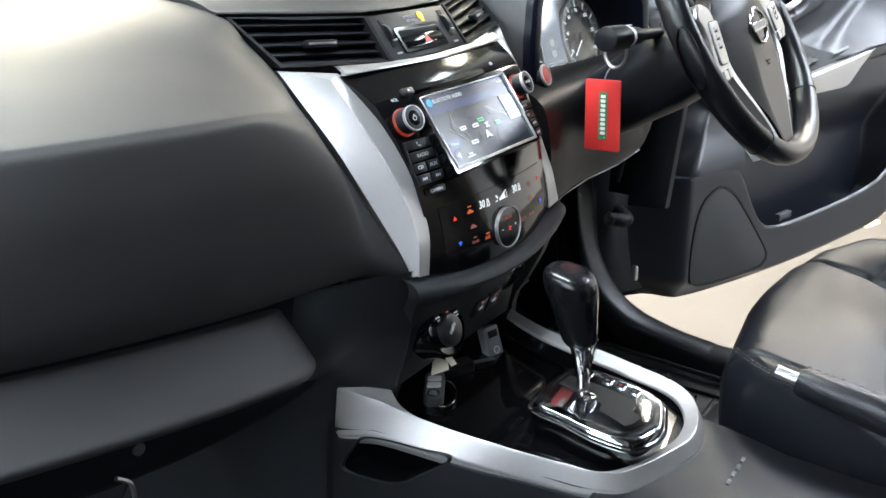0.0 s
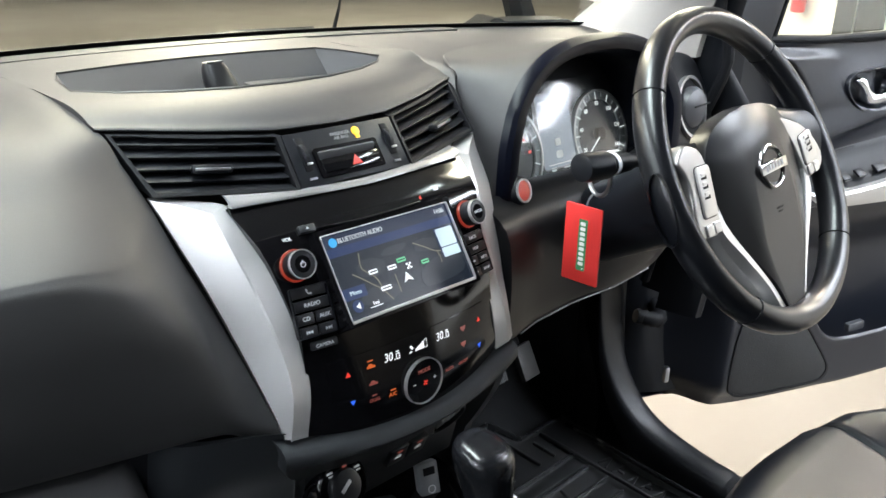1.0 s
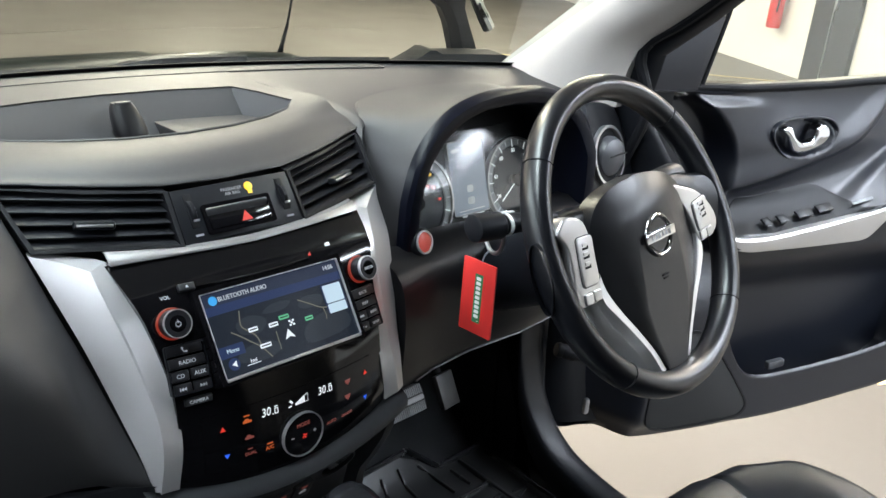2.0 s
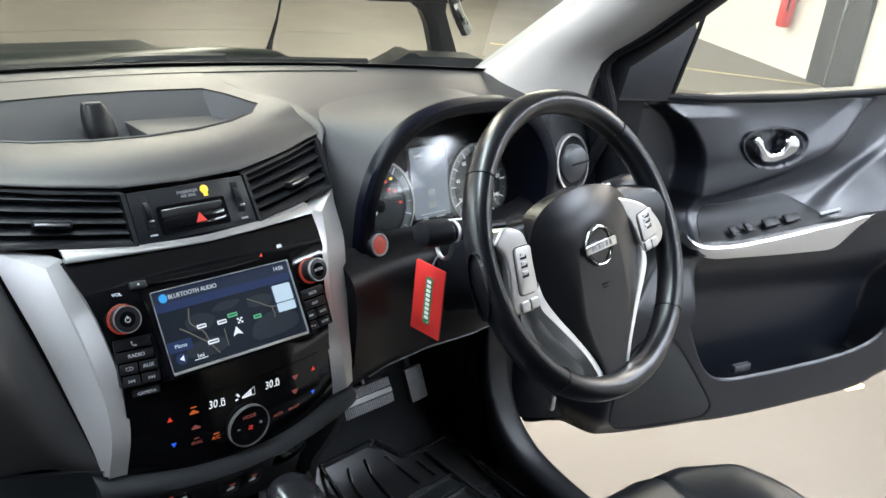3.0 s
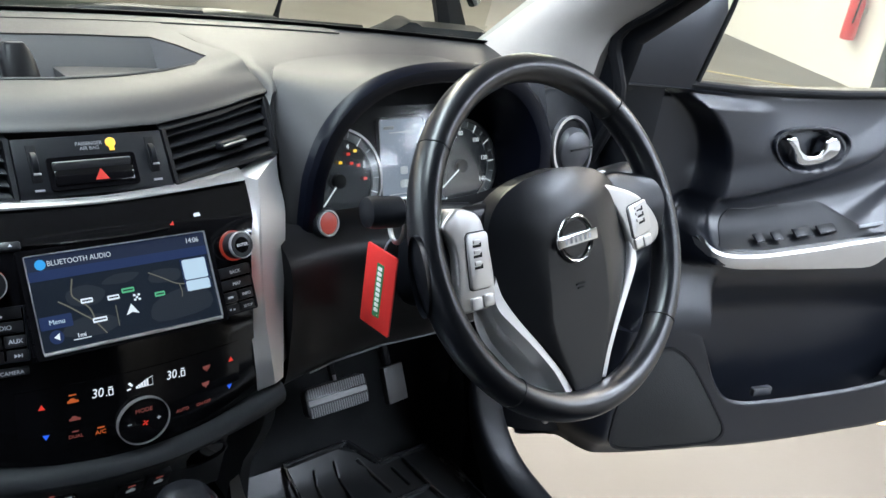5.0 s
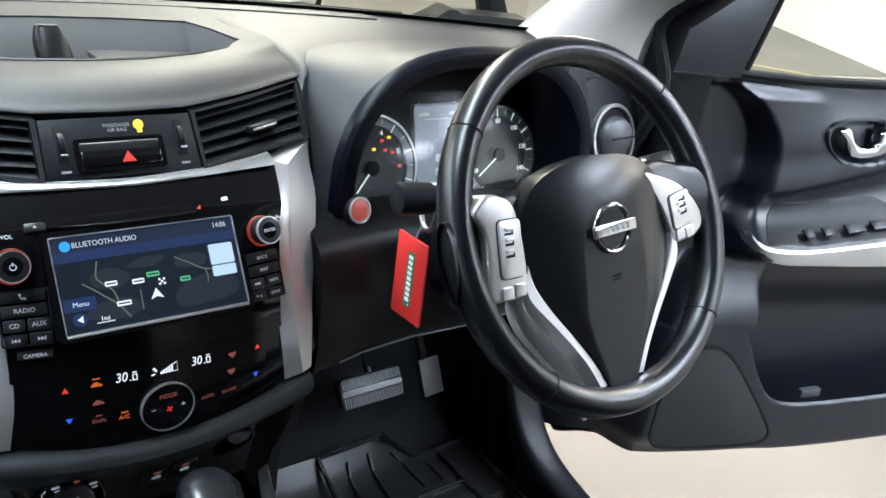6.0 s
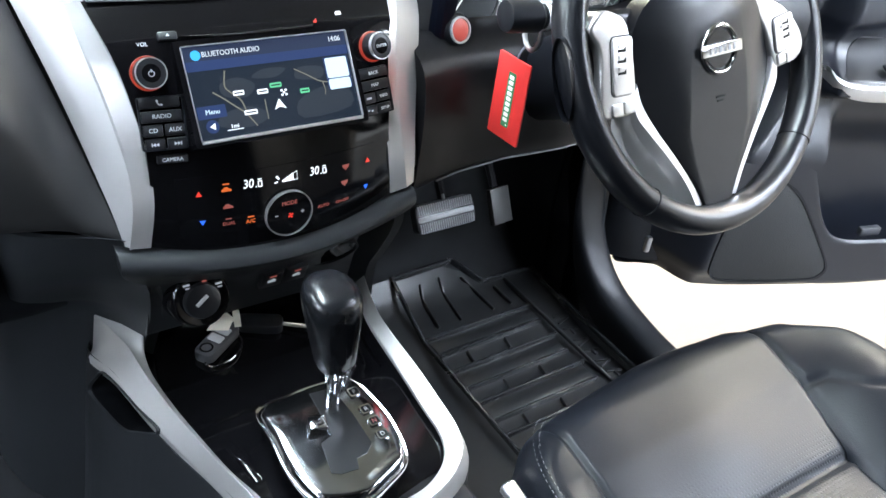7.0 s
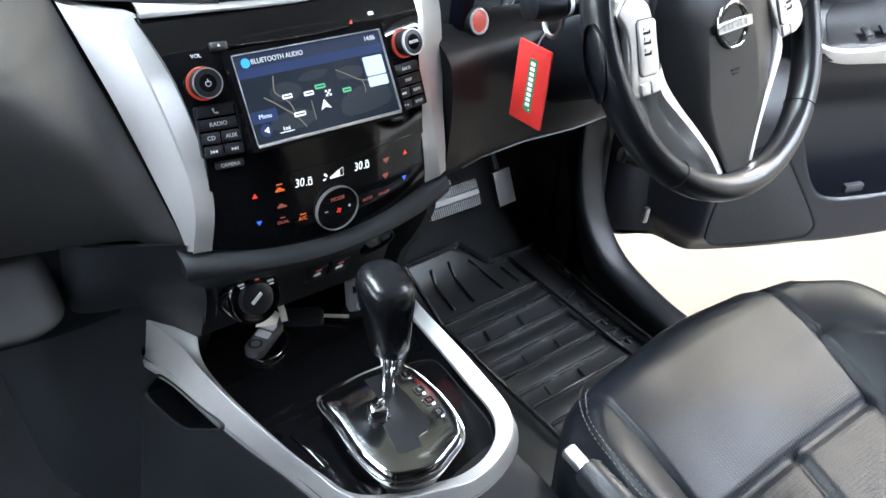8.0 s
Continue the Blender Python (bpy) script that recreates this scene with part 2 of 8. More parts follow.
def finish(bm, angle=35.0):
    bmesh.ops.remove_doubles(bm, verts=bm.verts, dist=1e-6)
    bmesh.ops.recalc_face_normals(bm, faces=bm.faces)
    lim = radians(angle)
    for f in bm.faces:
        f.smooth = True
    for e in bm.edges:
        e.smooth = len(e.link_faces) == 2 and e.calc_face_angle(0) < lim


def mesh_of(name, bm, material, angle=35.0):
    finish(bm, angle)
    me = bpy.data.meshes.new(name)
    bm.to_mesh(me)
    bm.free()
    me.materials.append(material)
    return me


def part(name, bm, material, parent=None, label="", angle=35.0):
    me = mesh_of(name, bm, material, angle)
    ob = new(name, me)
    if parent:
        ob.parent = parent
        up = Matrix.Identity(4)
        p = parent
        while p:
            up = p.matrix_basis @ up if p.parent is None else p.matrix_parent_inverse @ p.matrix_basis @ up
            p = p.parent
        ob.matrix_parent_inverse = up.inverted()
    return tagged(ob, label)


def solo(name, bm, material, label, category, group="", kind="", angle=35.0):
    return tagged(part(name, bm, material, None, label, angle), label, category, group, kind)


def V(*a):
    return Vector(a)


def frame_of(p, right, up):
    r = Vector(right).normalized()
    n = r.cross(Vector(up)).normalized()
    u = n.cross(r)
    m = Matrix((r, u, n)).transposed().to_4x4()
    m.translation = p
    return m


def box(bm, m, size, bevel=0.0, seg=2, base=False):
    """A box of that size, centred on the pose m; base: standing on its local z = 0."""
    out = bmesh.ops.create_cube(bm, size=1.0)
    vs = out["verts"]
    for v in vs:
        v.co = Vector((v.co.x * size[0], v.co.y * size[1], (v.co.z + (0.5 if base else 0)) * size[2]))
    if bevel:
        es = list({e for v in vs for e in v.link_edges})
        r = bmesh.ops.bevel(bm, geom=es, offset=bevel, segments=seg, profile=0.5, affect="EDGES", clamp_overlap=True)
        vs = list({v for f in r["faces"] for v in f.verts} | {v for v in vs if v.is_valid})
    for v in vs:
        v.co = m @ v.co
    return bm


def prism(bm, m, outline, z0, z1, bevel=0.0, seg=2):
    """An outline (x, y) in the pose m, extruded from local z0 to z1, with the far rim rounded."""
    n = len(outline)
    if bevel:
        c = V(sum(p[0] for p in outline) / n, sum(p[1] for p in outline) / n)
        rings = [(0.0, z0)]
        for i in range(seg + 1):
            a = i / seg * math.pi / 2
            rings.append((bevel * (1 - math.cos(a)), z1 - math.copysign(bevel, z1 - z0) * (1 - math.sin(a))))
    else:
        rings = [(0.0, z0), (0.0, z1)]
    prev = None
    area = sum(outline[i][0] * outline[(i + 1) % n][1] - outline[(i + 1) % n][0] * outline[i][1] for i in range(n))
    sgn = 1 if area > 0 else -1
    normals = []
    for i in range(n):
        a, b_, c_ = V(*outline[i - 1]), V(*outline[i]), V(*outline[(i + 1) % n])
        d1, d2 = (b_ - a), (c_ - b_)
        n1, n2 = V(-d1.y, d1.x), V(-d2.y, d2.x)
        if n1.length > 1e-9:
            n1.normalize()
        if n2.length > 1e-9:
            n2.normalize()
        s = n1 + n2
        s = s / max(0.35, s.length_squared / 2) if s.length > 1e-6 else n1
        normals.append(s * sgn)
    first = None
    for off, z in rings:
        ring = [bm.verts.new(m @ V(outline[i][0] + normals[i].x * off, outline[i][1] + normals[i].y * off, z)) for i in range(n)]
        if prev:
            for i in range(n):
                bm.faces.new((prev[i], prev[(i + 1) % n], ring[(i + 1) % n], ring[i]))
        else:
            first = ring
        prev = ring
    bm.faces.new(prev)
    bm.faces.new(list(reversed(first)))
    return bm


def rrect(w, h, r, n=5, cx=0.0, cy=0.0):
    pts = []
    for sx, sy, a0 in ((1, -1, -90), (1, 1, 0), (-1, 1, 90), (-1, -1, 180)):
        for i in range(n):
            a = radians(a0 + 90 * i / (n - 1))
            pts.append((cx + sx * (w / 2 - r) + r * math.cos(a), cy + sy * (h / 2 - r) + r * math.sin(a)))
    return pts


def circle(r, n=32, cx=0.0, cy=0.0, ry=None):
    return [(cx + r * math.cos(2 * math.pi * i / n), cy + (ry or r) * math.sin(2 * math.pi * i / n)) for i in range(n)]


def smooth(pts, n=6, closed=False):
    """Catmull-Rom through the points, n steps a span."""
    p = [Vector(q) for q in pts]
    k = len(p)
    out = []
    for i in range(k if closed else k - 1):
        a = p[(i - 1) % k] if closed or i else p[0] * 2 - p[1]
        b_, c = p[i], p[(i + 1) % k]
        d = p[(i + 2) % k] if closed or i + 2 < k else c * 2 - b_
        for j in range(n):
            t = j / n
            out.append(0.5 * ((2 * b_) + (c - a) * t + (2 * a - 5 * b_ + 4 * c - d) * t * t + (3 * b_ - a - 3 * c + d) * t ** 3))
    if not closed:
        out.append(p[-1].copy())
    return out


def sheet(bm, rows, closed=False):
    """Quads through rows of points; closed: each row is a ring."""
    grid = [[bm.verts.new(p) for p in r] for r in rows]
    for a, b_ in zip(grid, grid[1:]):
        n = len(a)
        for i in range(n if closed else n - 1):
            q = (a[i], a[(i + 1) % n], b_[(i + 1) % n], b_[i])
            bm.faces.new(q)
    return grid


def skin(bm, rows, thick):
    """A sheet with thickness: thick is a vector to its back."""
    t = Vector(thick)
    g1 = sheet(bm, rows)
    g2 = sheet(bm, [[p + t for p in r] for r in rows])
    rim1 = g1[0] + [r[-1] for r in g1[1:]] + g1[-1][-2::-1] + [r[0] for r in g1[-2:0:-1]]
    rim2 = g2[0] + [r[-1] for r in g2[1:]] + g2[-1][-2::-1] + [r[0] for r in g2[-2:0:-1]]
    n = len(rim1)
    for i in range(n):
        bm.faces.new((rim1[i], rim1[(i + 1) % n], rim2[(i + 1) % n], rim2[i]))
    return bm


def grid_smooth(sections, n, k):
    """Rows of points, smoothed both ways."""
    rows = [smooth(s, k) for s in sections]
    cols = list(zip(*rows))
    cols = [smooth(c, n) for c in cols]
    return [list(r) for r in zip(*cols)]


def curve(x, xs, ys):
    """A smooth curve through the values ys at xs, level beyond the ends."""
    if x <= xs[0]:
        return ys[0]
    if x >= xs[-1]:
        return ys[-1]
    i = max(k for k in range(len(xs) - 1) if xs[k] <= x)
    h = xs[i + 1] - xs[i]
    d = (ys[i + 1] - ys[i]) / h
    m0 = d if i == 0 else ((ys[i] - ys[i - 1]) / (xs[i] - xs[i - 1]) + d) / 2
    m1 = d if i + 2 == len(xs) else (d + (ys[i + 2] - ys[i + 1]) / (xs[i + 2] - xs[i + 1])) / 2
    t = (x - xs[i]) / h
    return (2 * t ** 3 - 3 * t ** 2 + 1) * ys[i] + (t ** 3 - 2 * t ** 2 + t) * h * m0 + (3 * t ** 2 - 2 * t ** 3) * ys[i + 1] + (t ** 3 - t ** 2) * h * m1


def tube(bm, pts, r, n=10, caps=True, squash=None):
    pts = [Vector(p) for p in pts]
    k = len(pts)
    rad = r if isinstance(r, (list, tuple)) else [r] * k
    ref = V(0, 0, 1)
    rings = []
    for i, p in enumerate(pts):
        d = (pts[min(i + 1, k - 1)] - pts[max(i - 1, 0)]).normalized()
        if abs(d.dot(ref)) > 0.95:
            ref = V(1, 0, 0)
        s = d.cross(ref).normalized()
        u = s.cross(d)
        rings.append([p + rad[i] * (math.cos(2 * math.pi * j / n) * s + (squash or 1) * math.sin(2 * math.pi * j / n) * u) for j in range(n)])
    g = sheet(bm, rings, True)
    if caps:
        bm.faces.new(list(reversed(g[0])))
        bm.faces.new(g[-1])
    return bm


def lathe(bm, m, profile, n=36, squash=1.0):
    """Rings of (radius, height) round the local z of m."""
    rings = [[m @ V(r * math.cos(2 * math.pi * i / n), squash * r * math.sin(2 * math.pi * i / n), h) for i in range(n)] for r, h in profile]
    g = sheet(bm, rings, True)
    bm.faces.new(list(reversed(g[0])))
    bm.faces.new(g[-1])
    return bm


def ring(bm, m, r, w, z0, z1, n=40, ry=None):
    """A flat ring of outer radius r and width w between two heights."""
    q = ry or r
    rows = []
    for rr, z in ((0, z0), (0, z1), (w, z1), (w, z0), (0, z0)):
        rows.append([m @ V((r - rr) * math.cos(2 * math.pi * i / n), (q - rr) * math.sin(2 * math.pi * i / n), z) for i in range(n)])
    sheet(bm, rows, True)
    return bm


def frame_ring(bm, m, outer, inner, z0, z1):
    """A frame between two outlines of the same count."""
    rows = [[m @ V(x, y, z) for x, y in o] for o, z in ((outer, z0), (outer, z1), (inner, z1), (inner, z0), (outer, z0))]
    sheet(bm, rows, True)
    return bm


def bm_new():
    return bmesh.new()


def writing(name, text, m, size, material, parent, depth=0.0002, squeeze=1.0, slant=0.0):
    """A line of text centred on the pose m, in the built-in font."""
    cu = bpy.data.curves.new(name, "FONT")
    cu.body, cu.size, cu.align_x, cu.align_y, cu.extrude, cu.shear = text, size, "CENTER", "CENTER", depth, slant
    cu.resolution_u = 3
    tmp = new(name + "_outline", cu)
    bpy.context.view_layer.update()
    me = bpy.data.meshes.new_from_object(tmp.evaluated_get(bpy.context.evaluated_depsgraph_get()))
    bpy.data.objects.remove(tmp)
    bpy.data.curves.remove(cu)
    bm = bm_new()
    bm.from_mesh(me)
    bpy.data.meshes.remove(me)
    for v in bm.verts:
        v.co = m @ V(v.co.x * squeeze, v.co.y, v.co.z)
    return part(name, bm, material, parent)


def shift(m, x=0.0, y=0.0, z=0.0, turn=0.0):
    return m @ pose(x, y, z, 0, 0, turn)


def at_xy(m, x, y, z=0.0):
    return m @ Matrix.Translation((x, y, z))

# ---------------------------------------------------------------- the garage
GU, GV = V(0.53, 0.848, 0), V(0.848, -0.53, 0)     # along the white side wall, and out towards it


def gpt(u, v, z=0.0):
    return GU * u + GV * v + V(0, 0, z)


U0, U1, V0, V1, CEIL = -13.0, 21.0, -9.0, 6.54, 2.9
bm = bm_new()
sheet(bm, [[gpt(U0 + (U1 - U0) * i / 12, V0 + (V1 - V0) * j / 8) for i in range(13)] for j in range(9)])
ground = solo("ground", bm, M_CONCRETE, "beige painted concrete garage floor", "floor", kind="structure")
bm = bm_new()
box(bm, frame_of(gpt((U0 + U1) / 2, (V0 + V1) / 2, CEIL + 0.1), GU, V(-GU.y, GU.x, 0)), (U1 - U0, V1 - V0 + 0.4, 0.2))
solo("ceiling", bm, M_CEIL, "pale grey concrete garage ceiling", "ceiling", kind="structure")


def wall(name, a, b_, label, material=M_WALL):
    bm = bm_new()
    d = b_ - a
    m = frame_of((a + b_) / 2 + V(0, 0, CEIL / 2), d, V(0, 0, 1))
    box(bm, m, (d.length, CEIL, 0.2))
    return solo(name, bm, material, label, "wall", kind="structure")


wall("wall_side", gpt(U0, V1 + 0.1), gpt(U1, V1 + 0.1), "white painted garage side wall")
wall("wall_far", gpt(U1 + 0.1, V1), gpt(U1 + 0.1, V0), "white painted far garage wall")
# next two walls are unseen and greyed to bounce less light into the cab
wall("wall_opposite", gpt(U1, V0 - 0.1), gpt(U0, V0 - 0.1), "unseen garage wall behind the car, greyed to bounce less light", M_GREYWALL)
wall("wall_back", gpt(U0 - 0.1, V0), gpt(U0 - 0.1, V1), "unseen garage end wall, greyed to bounce less light", M_GREYWALL)

# dark steel door and post against the white wall
gd = thing("steel_door", gpt(7.7, 6.5), "dark grey painted steel door with a steel edge strip", "door")
MD = frame_of(gpt(7.72, V1 - 0.035, 1.1), -GU, V(0, 0, 1))
bm = bm_new()
box(bm, MD, (0.75, 2.2, 0.06), 0.004)
part("door_leaf", bm, M_COLUMN, gd)
bm = bm_new()
box(bm, at_xy(MD, -0.02, 0, 0.036), (0.018, 2.15, 0.012), 0.002)
part("edge_strip", bm, M_STEEL, gd, "bright steel edge strip")
bm = bm_new()
box(bm, at_xy(MD, 0.02, -0.2, 0.05), (0.03, 0.12, 0.03), 0.006)
part("door_handle", bm, M_STEEL, gd)

# line on the floor along the wall
bm = bm_new()
a0, a1 = V(8.35, 4.75, 0.004), V(9.35, 3.55, 0.004)
d0 = (a1 - a0).normalized()
box(bm, frame_of((a0 + a1) / 2 , d0, d0.cross(V(0, 0, -1))), ((a1 - a0).length + 3.5, 0.055, 0.004))
solo("floor_marking", bm, M_LINE, "worn yellow line painted on the garage floor", "marking", kind="structure")

# fire extinguisher on the wall
EX = gpt(8.72, V1 - 0.12, 0.50)
ex = thing("fire_extinguisher", EX, "red fire extinguisher hung on the white wall", "extinguisher")
ME = Matrix.Translation(EX)
bm = bm_new()
lathe(bm, ME, [(0.03, 0.0), (0.075, 0.01), (0.085, 0.03), (0.085, 0.44), (0.07, 0.50), (0.03, 0.53), (0.025, 0.56)], 24)
part("cylinder", bm, M_EXT, ex)
bm = bm_new()
box(bm, at_xy(ME, 0, 0, 0.585), (0.05, 0.13, 0.03), 0.008)
part("valve", bm, M_DARK, ex)
bm = bm_new()
tube(bm, smooth([EX + V(-0.03, -0.03, 0.57), EX + V(-0.10, -0.07, 0.5), EX + V(-0.09, -0.05, 0.2)], 6), 0.012, 8)
part("hose", bm, M_DARK, ex)
bm = bm_new()
box(bm, Matrix.Translation(EX + GV * 0.09 + V(0, 0, 0.35)) @ GU.to_track_quat("X", "Z").to_matrix().to_4x4(), (0.12, 0.05, 0.06), 0.004)
part("wall_bracket", bm, M_STEEL, ex)


def ceiling_light(u, v):
    p = gpt(u, v, CEIL)
    t = thing("ceiling_light", p, "white fluorescent ceiling light with a long glowing diffuser", "ceiling light", "garage ceiling lights")
    m = frame_of(p, GU, -V(-GU.y, GU.x, 0))
    bm = bm_new()
    box(bm, at_xy(m, 0, 0, 0.03), (1.62, 0.30, 0.06), 0.006)
    part("housing", bm, M_WHITE, t)
    bm = bm_new()
    box(bm, at_xy(m, 0, 0, 0.075), (1.55, 0.24, 0.03), 0.008)
    part("diffuser", bm, M_LAMP if u > 1.5 else M_LAMPCOOL, t, "glowing white diffuser")
    return t


# rows out of view, set by highlights; last two added to brighten passenger's dash
LIGHTS = [(-7.6 + 1.9 * i, v) for v in (-4.2, -0.3, 2.1, 3.75) for i in range(12)] + [(-1.9, -2.2), (0.0, -2.2)]
for u, v in LIGHTS:
    ceiling_light(u, v)

# ---------------------------------------------------------------- the cab's shell
cab = thing("pickup_cab", (0, 0, 0.5), "dark-painted pickup cab with grey pillar trim and black sills", "pickup truck")
# floor pan, firewall and tunnel
bm = bm_new()
rows = []
for x in (-0.74, -0.3, 0.0, 0.3, 0.5, 0.66, 0.74):
    rows.append([V(x, y, z) for y, z in ((-1.6, 0.50), (-0.6, 0.50), (0.10, 0.515), (0.28, 0.545), (0.42, 0.66), (0.50, 0.80), (0.52, 1.10))])
skin(bm, rows, (0, 0.03, -0.04))
part("floor_pan", bm, M_CARPET, cab, "dark carpeted floor and toe board")
bm = bm_new()
box(bm, Matrix.Translation((0, 0.56, 0.90)), (1.44, 0.04, 0.60))
part("firewall", bm, M_DARK, cab)
# door sills
for s in (-1, 1):
    bm = bm_new()
    prof = [(0.700, 0.530), (0.702, 0.572), (0.713, 0.588), (0.748, 0.592), (0.765, 0.575), (0.77, 0.53), (0.79, 0.50), (0.79, 0.40), (0.70, 0.38)]
    rows = []
    for y, lift, inn in ((-1.5, 0, 0), (-0.2, 0, 0), (-0.05, 0.004, 0), (0.05, 0.02, 0.0), (0.12, 0.05, 0.012), (0.17, 0.105, 0.022), (0.20, 0.18, 0.028), (0.215, 0.3, 0.032), (0.222, 0.5, 0.032), (0.226, 0.72, 0.02)):
        rows.append([V(s * (x - inn * 0.3), y + (0.04 if i > 6 else 0) * (lift > 0), z + lift * (1.0 if i < 6 else 0.9)) for i, (x, z) in enumerate(prof)])
    sheet(bm, grid_smooth(rows, 4, 3))
    part("door_sill", bm, M_TRIM, cab, "black plastic sill trim sweeping up to the pillar")
# kick panel inboard of the hinge pillar
bm = bm_new()
rows = [[V(x, y, z) for x, y in ((0.698, 0.20 + 0.05 * (z > 0.75)), (0.696, 0.25), (0.69, 0.5))] for z in (0.53, 0.66, 0.8, 1.15)]
skin(bm, rows, (0.03, 0, 0))
part("kick_panel", bm, M_DARK, cab)


# plain unseen panel, added to keep bounced light off the passenger's side
bm = bm_new()
box(bm, Matrix.Translation((-0.775, -0.40, 0.78)), (0.05, 1.10, 0.56), 0.015)
part("passenger_light_blocker", bm, M_DARK, cab)
# roof, headliner and rear wall
bm = bm_new()
rows = []
for y, z in ((-0.25, 1.735), (-0.5, 1.775), (-0.9, 1.79), (-1.3, 1.78), (-1.5, 1.74)):
    rows.append([V(x, y, z - 0.09 * (x / 0.68) ** 4) for x in (-0.68, -0.6, -0.4, 0, 0.4, 0.6, 0.68)])
skin(bm, rows, (0, 0, 0.03))
part("roof", bm, M_LINER, cab, "unseen cloth headliner, darkened for the shade inside the cab")
bm = bm_new()
box(bm, Matrix.Translation((0, -1.53, 0.87)), (1.44, 0.05, 0.75), 0.02)
part("rear_wall", bm, M_DARK, cab)
# dark rear panes and door panels: unseen, added to block light from behind
bm = bm_new()
box(bm, Matrix.Translation((0, -1.525, 1.50)), (1.36, 0.012, 0.52), 0.004)
part("rear_window", bm, M_GLASSY, cab, "unseen rear window, dark to cut light from behind")
for s in (-1, 1):
    bm = bm_new()
    box(bm, Matrix.Translation((s * 0.745, -1.19, 0.87)), (0.05, 0.62, 0.78), 0.015)
    part("rear_door_panel", bm, M_DARK, cab)
    bm = bm_new()
    box(bm, Matrix.Translation((s * 0.715, -1.19, 1.48)) @ pose(0, 0, 0, 0, -s * 7), (0.012, 0.60, 0.46), 0.003)
    part("rear_door_window", bm, M_GLASSY, cab, "unseen side window, dark to cut light from behind")
for s in (-1, 1):
    bm = bm_new()
    rows = [[V(s * (0.75 - 0.12 * max(0, z - 1.0)), y, z) for y in (-1.0, -0.96, -0.86, -0.82)] for z in (0.5, 1.0, 1.3, 1.72)]
    skin(bm, rows, (s * 0.05, 0, 0))
    part("centre_pillar", bm, M_PILLAR, cab)
    bm = bm_new()
    tube(bm, [(s * 0.67, -1.5, 1.70), (s * 0.70, -1.5, 1.2), (s * 0.72, -1.5, 0.9)], 0.05, 8)
    part("rear_pillar", bm, M_PILLAR, cab)

# windscreen pillars: trim inside, painted pillar and rubber seal outside
for s in (-1, 1):
    up = [0.0, 0.2, 0.4, 0.7, 1.0]
    front = [V(s * (0.715 - 0.10 * t), 0.385 - 0.60 * t, 1.285 + 0.45 * t) for t in up]
    back = [V(s * x, y, z) for x, y, z in ((0.69, 0.105, 1.29), (0.682, 0.078, 1.381), (0.675, 0.0, 1.445), (0.655, -0.13, 1.56), (0.62, -0.285, 1.74))]
    rows = []
    for f, b_ in zip(front, back):
        mid = (f + b_) / 2 + V(-s * 0.035, 0, 0.0)
        rows.append(smooth([f, f * 0.72 + b_ * 0.28 + V(-s * 0.024, 0, 0), mid, f * 0.22 + b_ * 0.78 + V(-s * 0.026, 0, 0), b_ + V(s * 0.012, -0.006, 0)], 3))
    bm = bm_new()
    skin(bm, [list(r) for r in zip(*[smooth(c, 3) for c in zip(*rows)])], (s * 0.03, 0, 0))
    part("windscreen_pillar_trim", bm, M_PILLAR, cab, "pale grey windscreen pillar trim")
    bm = bm_new()
    tube(bm, smooth([V(s * 0.722, 0.15, 0.9), V(s * 0.724, 0.10, 1.15), V(s * 0.722, 0.055, 1.29)] + [b_ + V(s * 0.022, -0.008, 0.0) for b_ in back[1:]], 4), 0.009, 10)
    part("door_seal", bm, M_DARK, cab, "black rubber door seal")
    bm = bm_new()
    rows = [[V(s * 0.735, 0.13, 0.85) , V(s * 0.75, 0.06, 0.85), V(s * 0.79, 0.08, 0.85), V(s * 0.80, 0.20, 0.85)],
            [V(s * 0.74, 0.09, 1.2), V(s * 0.755, 0.02, 1.2), V(s * 0.79, 0.04, 1.2), V(s * 0.80, 0.18, 1.2)]]
    for b_, f in zip(back, front):
        rows.append([b_ + V(s * 0.026, 0.0, 0), b_ + V(s * 0.036, -0.022, -0.004), b_ + V(s * 0.06, -0.012, -0.004), f + V(s * 0.05, 0.02, 0)])
    sheet(bm, [smooth(r, 3) for r in rows])
    part("painted_pillar", bm, M_TRIM, cab, "black door pillar")

# windscreen glass with its black border
WTOP, WBOT = (-0.235, 1.74), (0.60, 1.265)
bm = bm_new()
rows = []
for j in range(7):
    t = j / 6
    w = 0.735 - 0.10 * t
    rows.append([V(w * k / 6, WBOT[0] + (WTOP[0] - WBOT[0]) * t - 0.20 * (k / 6) ** 2 * (1 - 0.5 * t), WBOT[1] + (WTOP[1] - WBOT[1]) * t) for k in range(-6, 7)])
sheet(bm, rows)
ws = part("windscreen", bm, M_SCREEN, cab, "clear curved windscreen glass")
ws.visible_shadow = False
bm = bm_new()
rows = []
for t in (0.0, 0.126):
    w = 0.735 - 0.10 * t
    rows.append([V(w * k / 12, WBOT[0] - 0.006 + (WTOP[0] - WBOT[0]) * t - 0.20 * (k / 12) ** 2, WBOT[1] - 0.002 + (WTOP[1] - WBOT[1]) * t) for k in range(-12, 13)])
skin(bm, rows, (0, -0.003, 0.0))
part("black_glass_border", bm, M_DARK, cab)

# bonnet, wings and scuttle panel outside
bm = bm_new()
rows = []
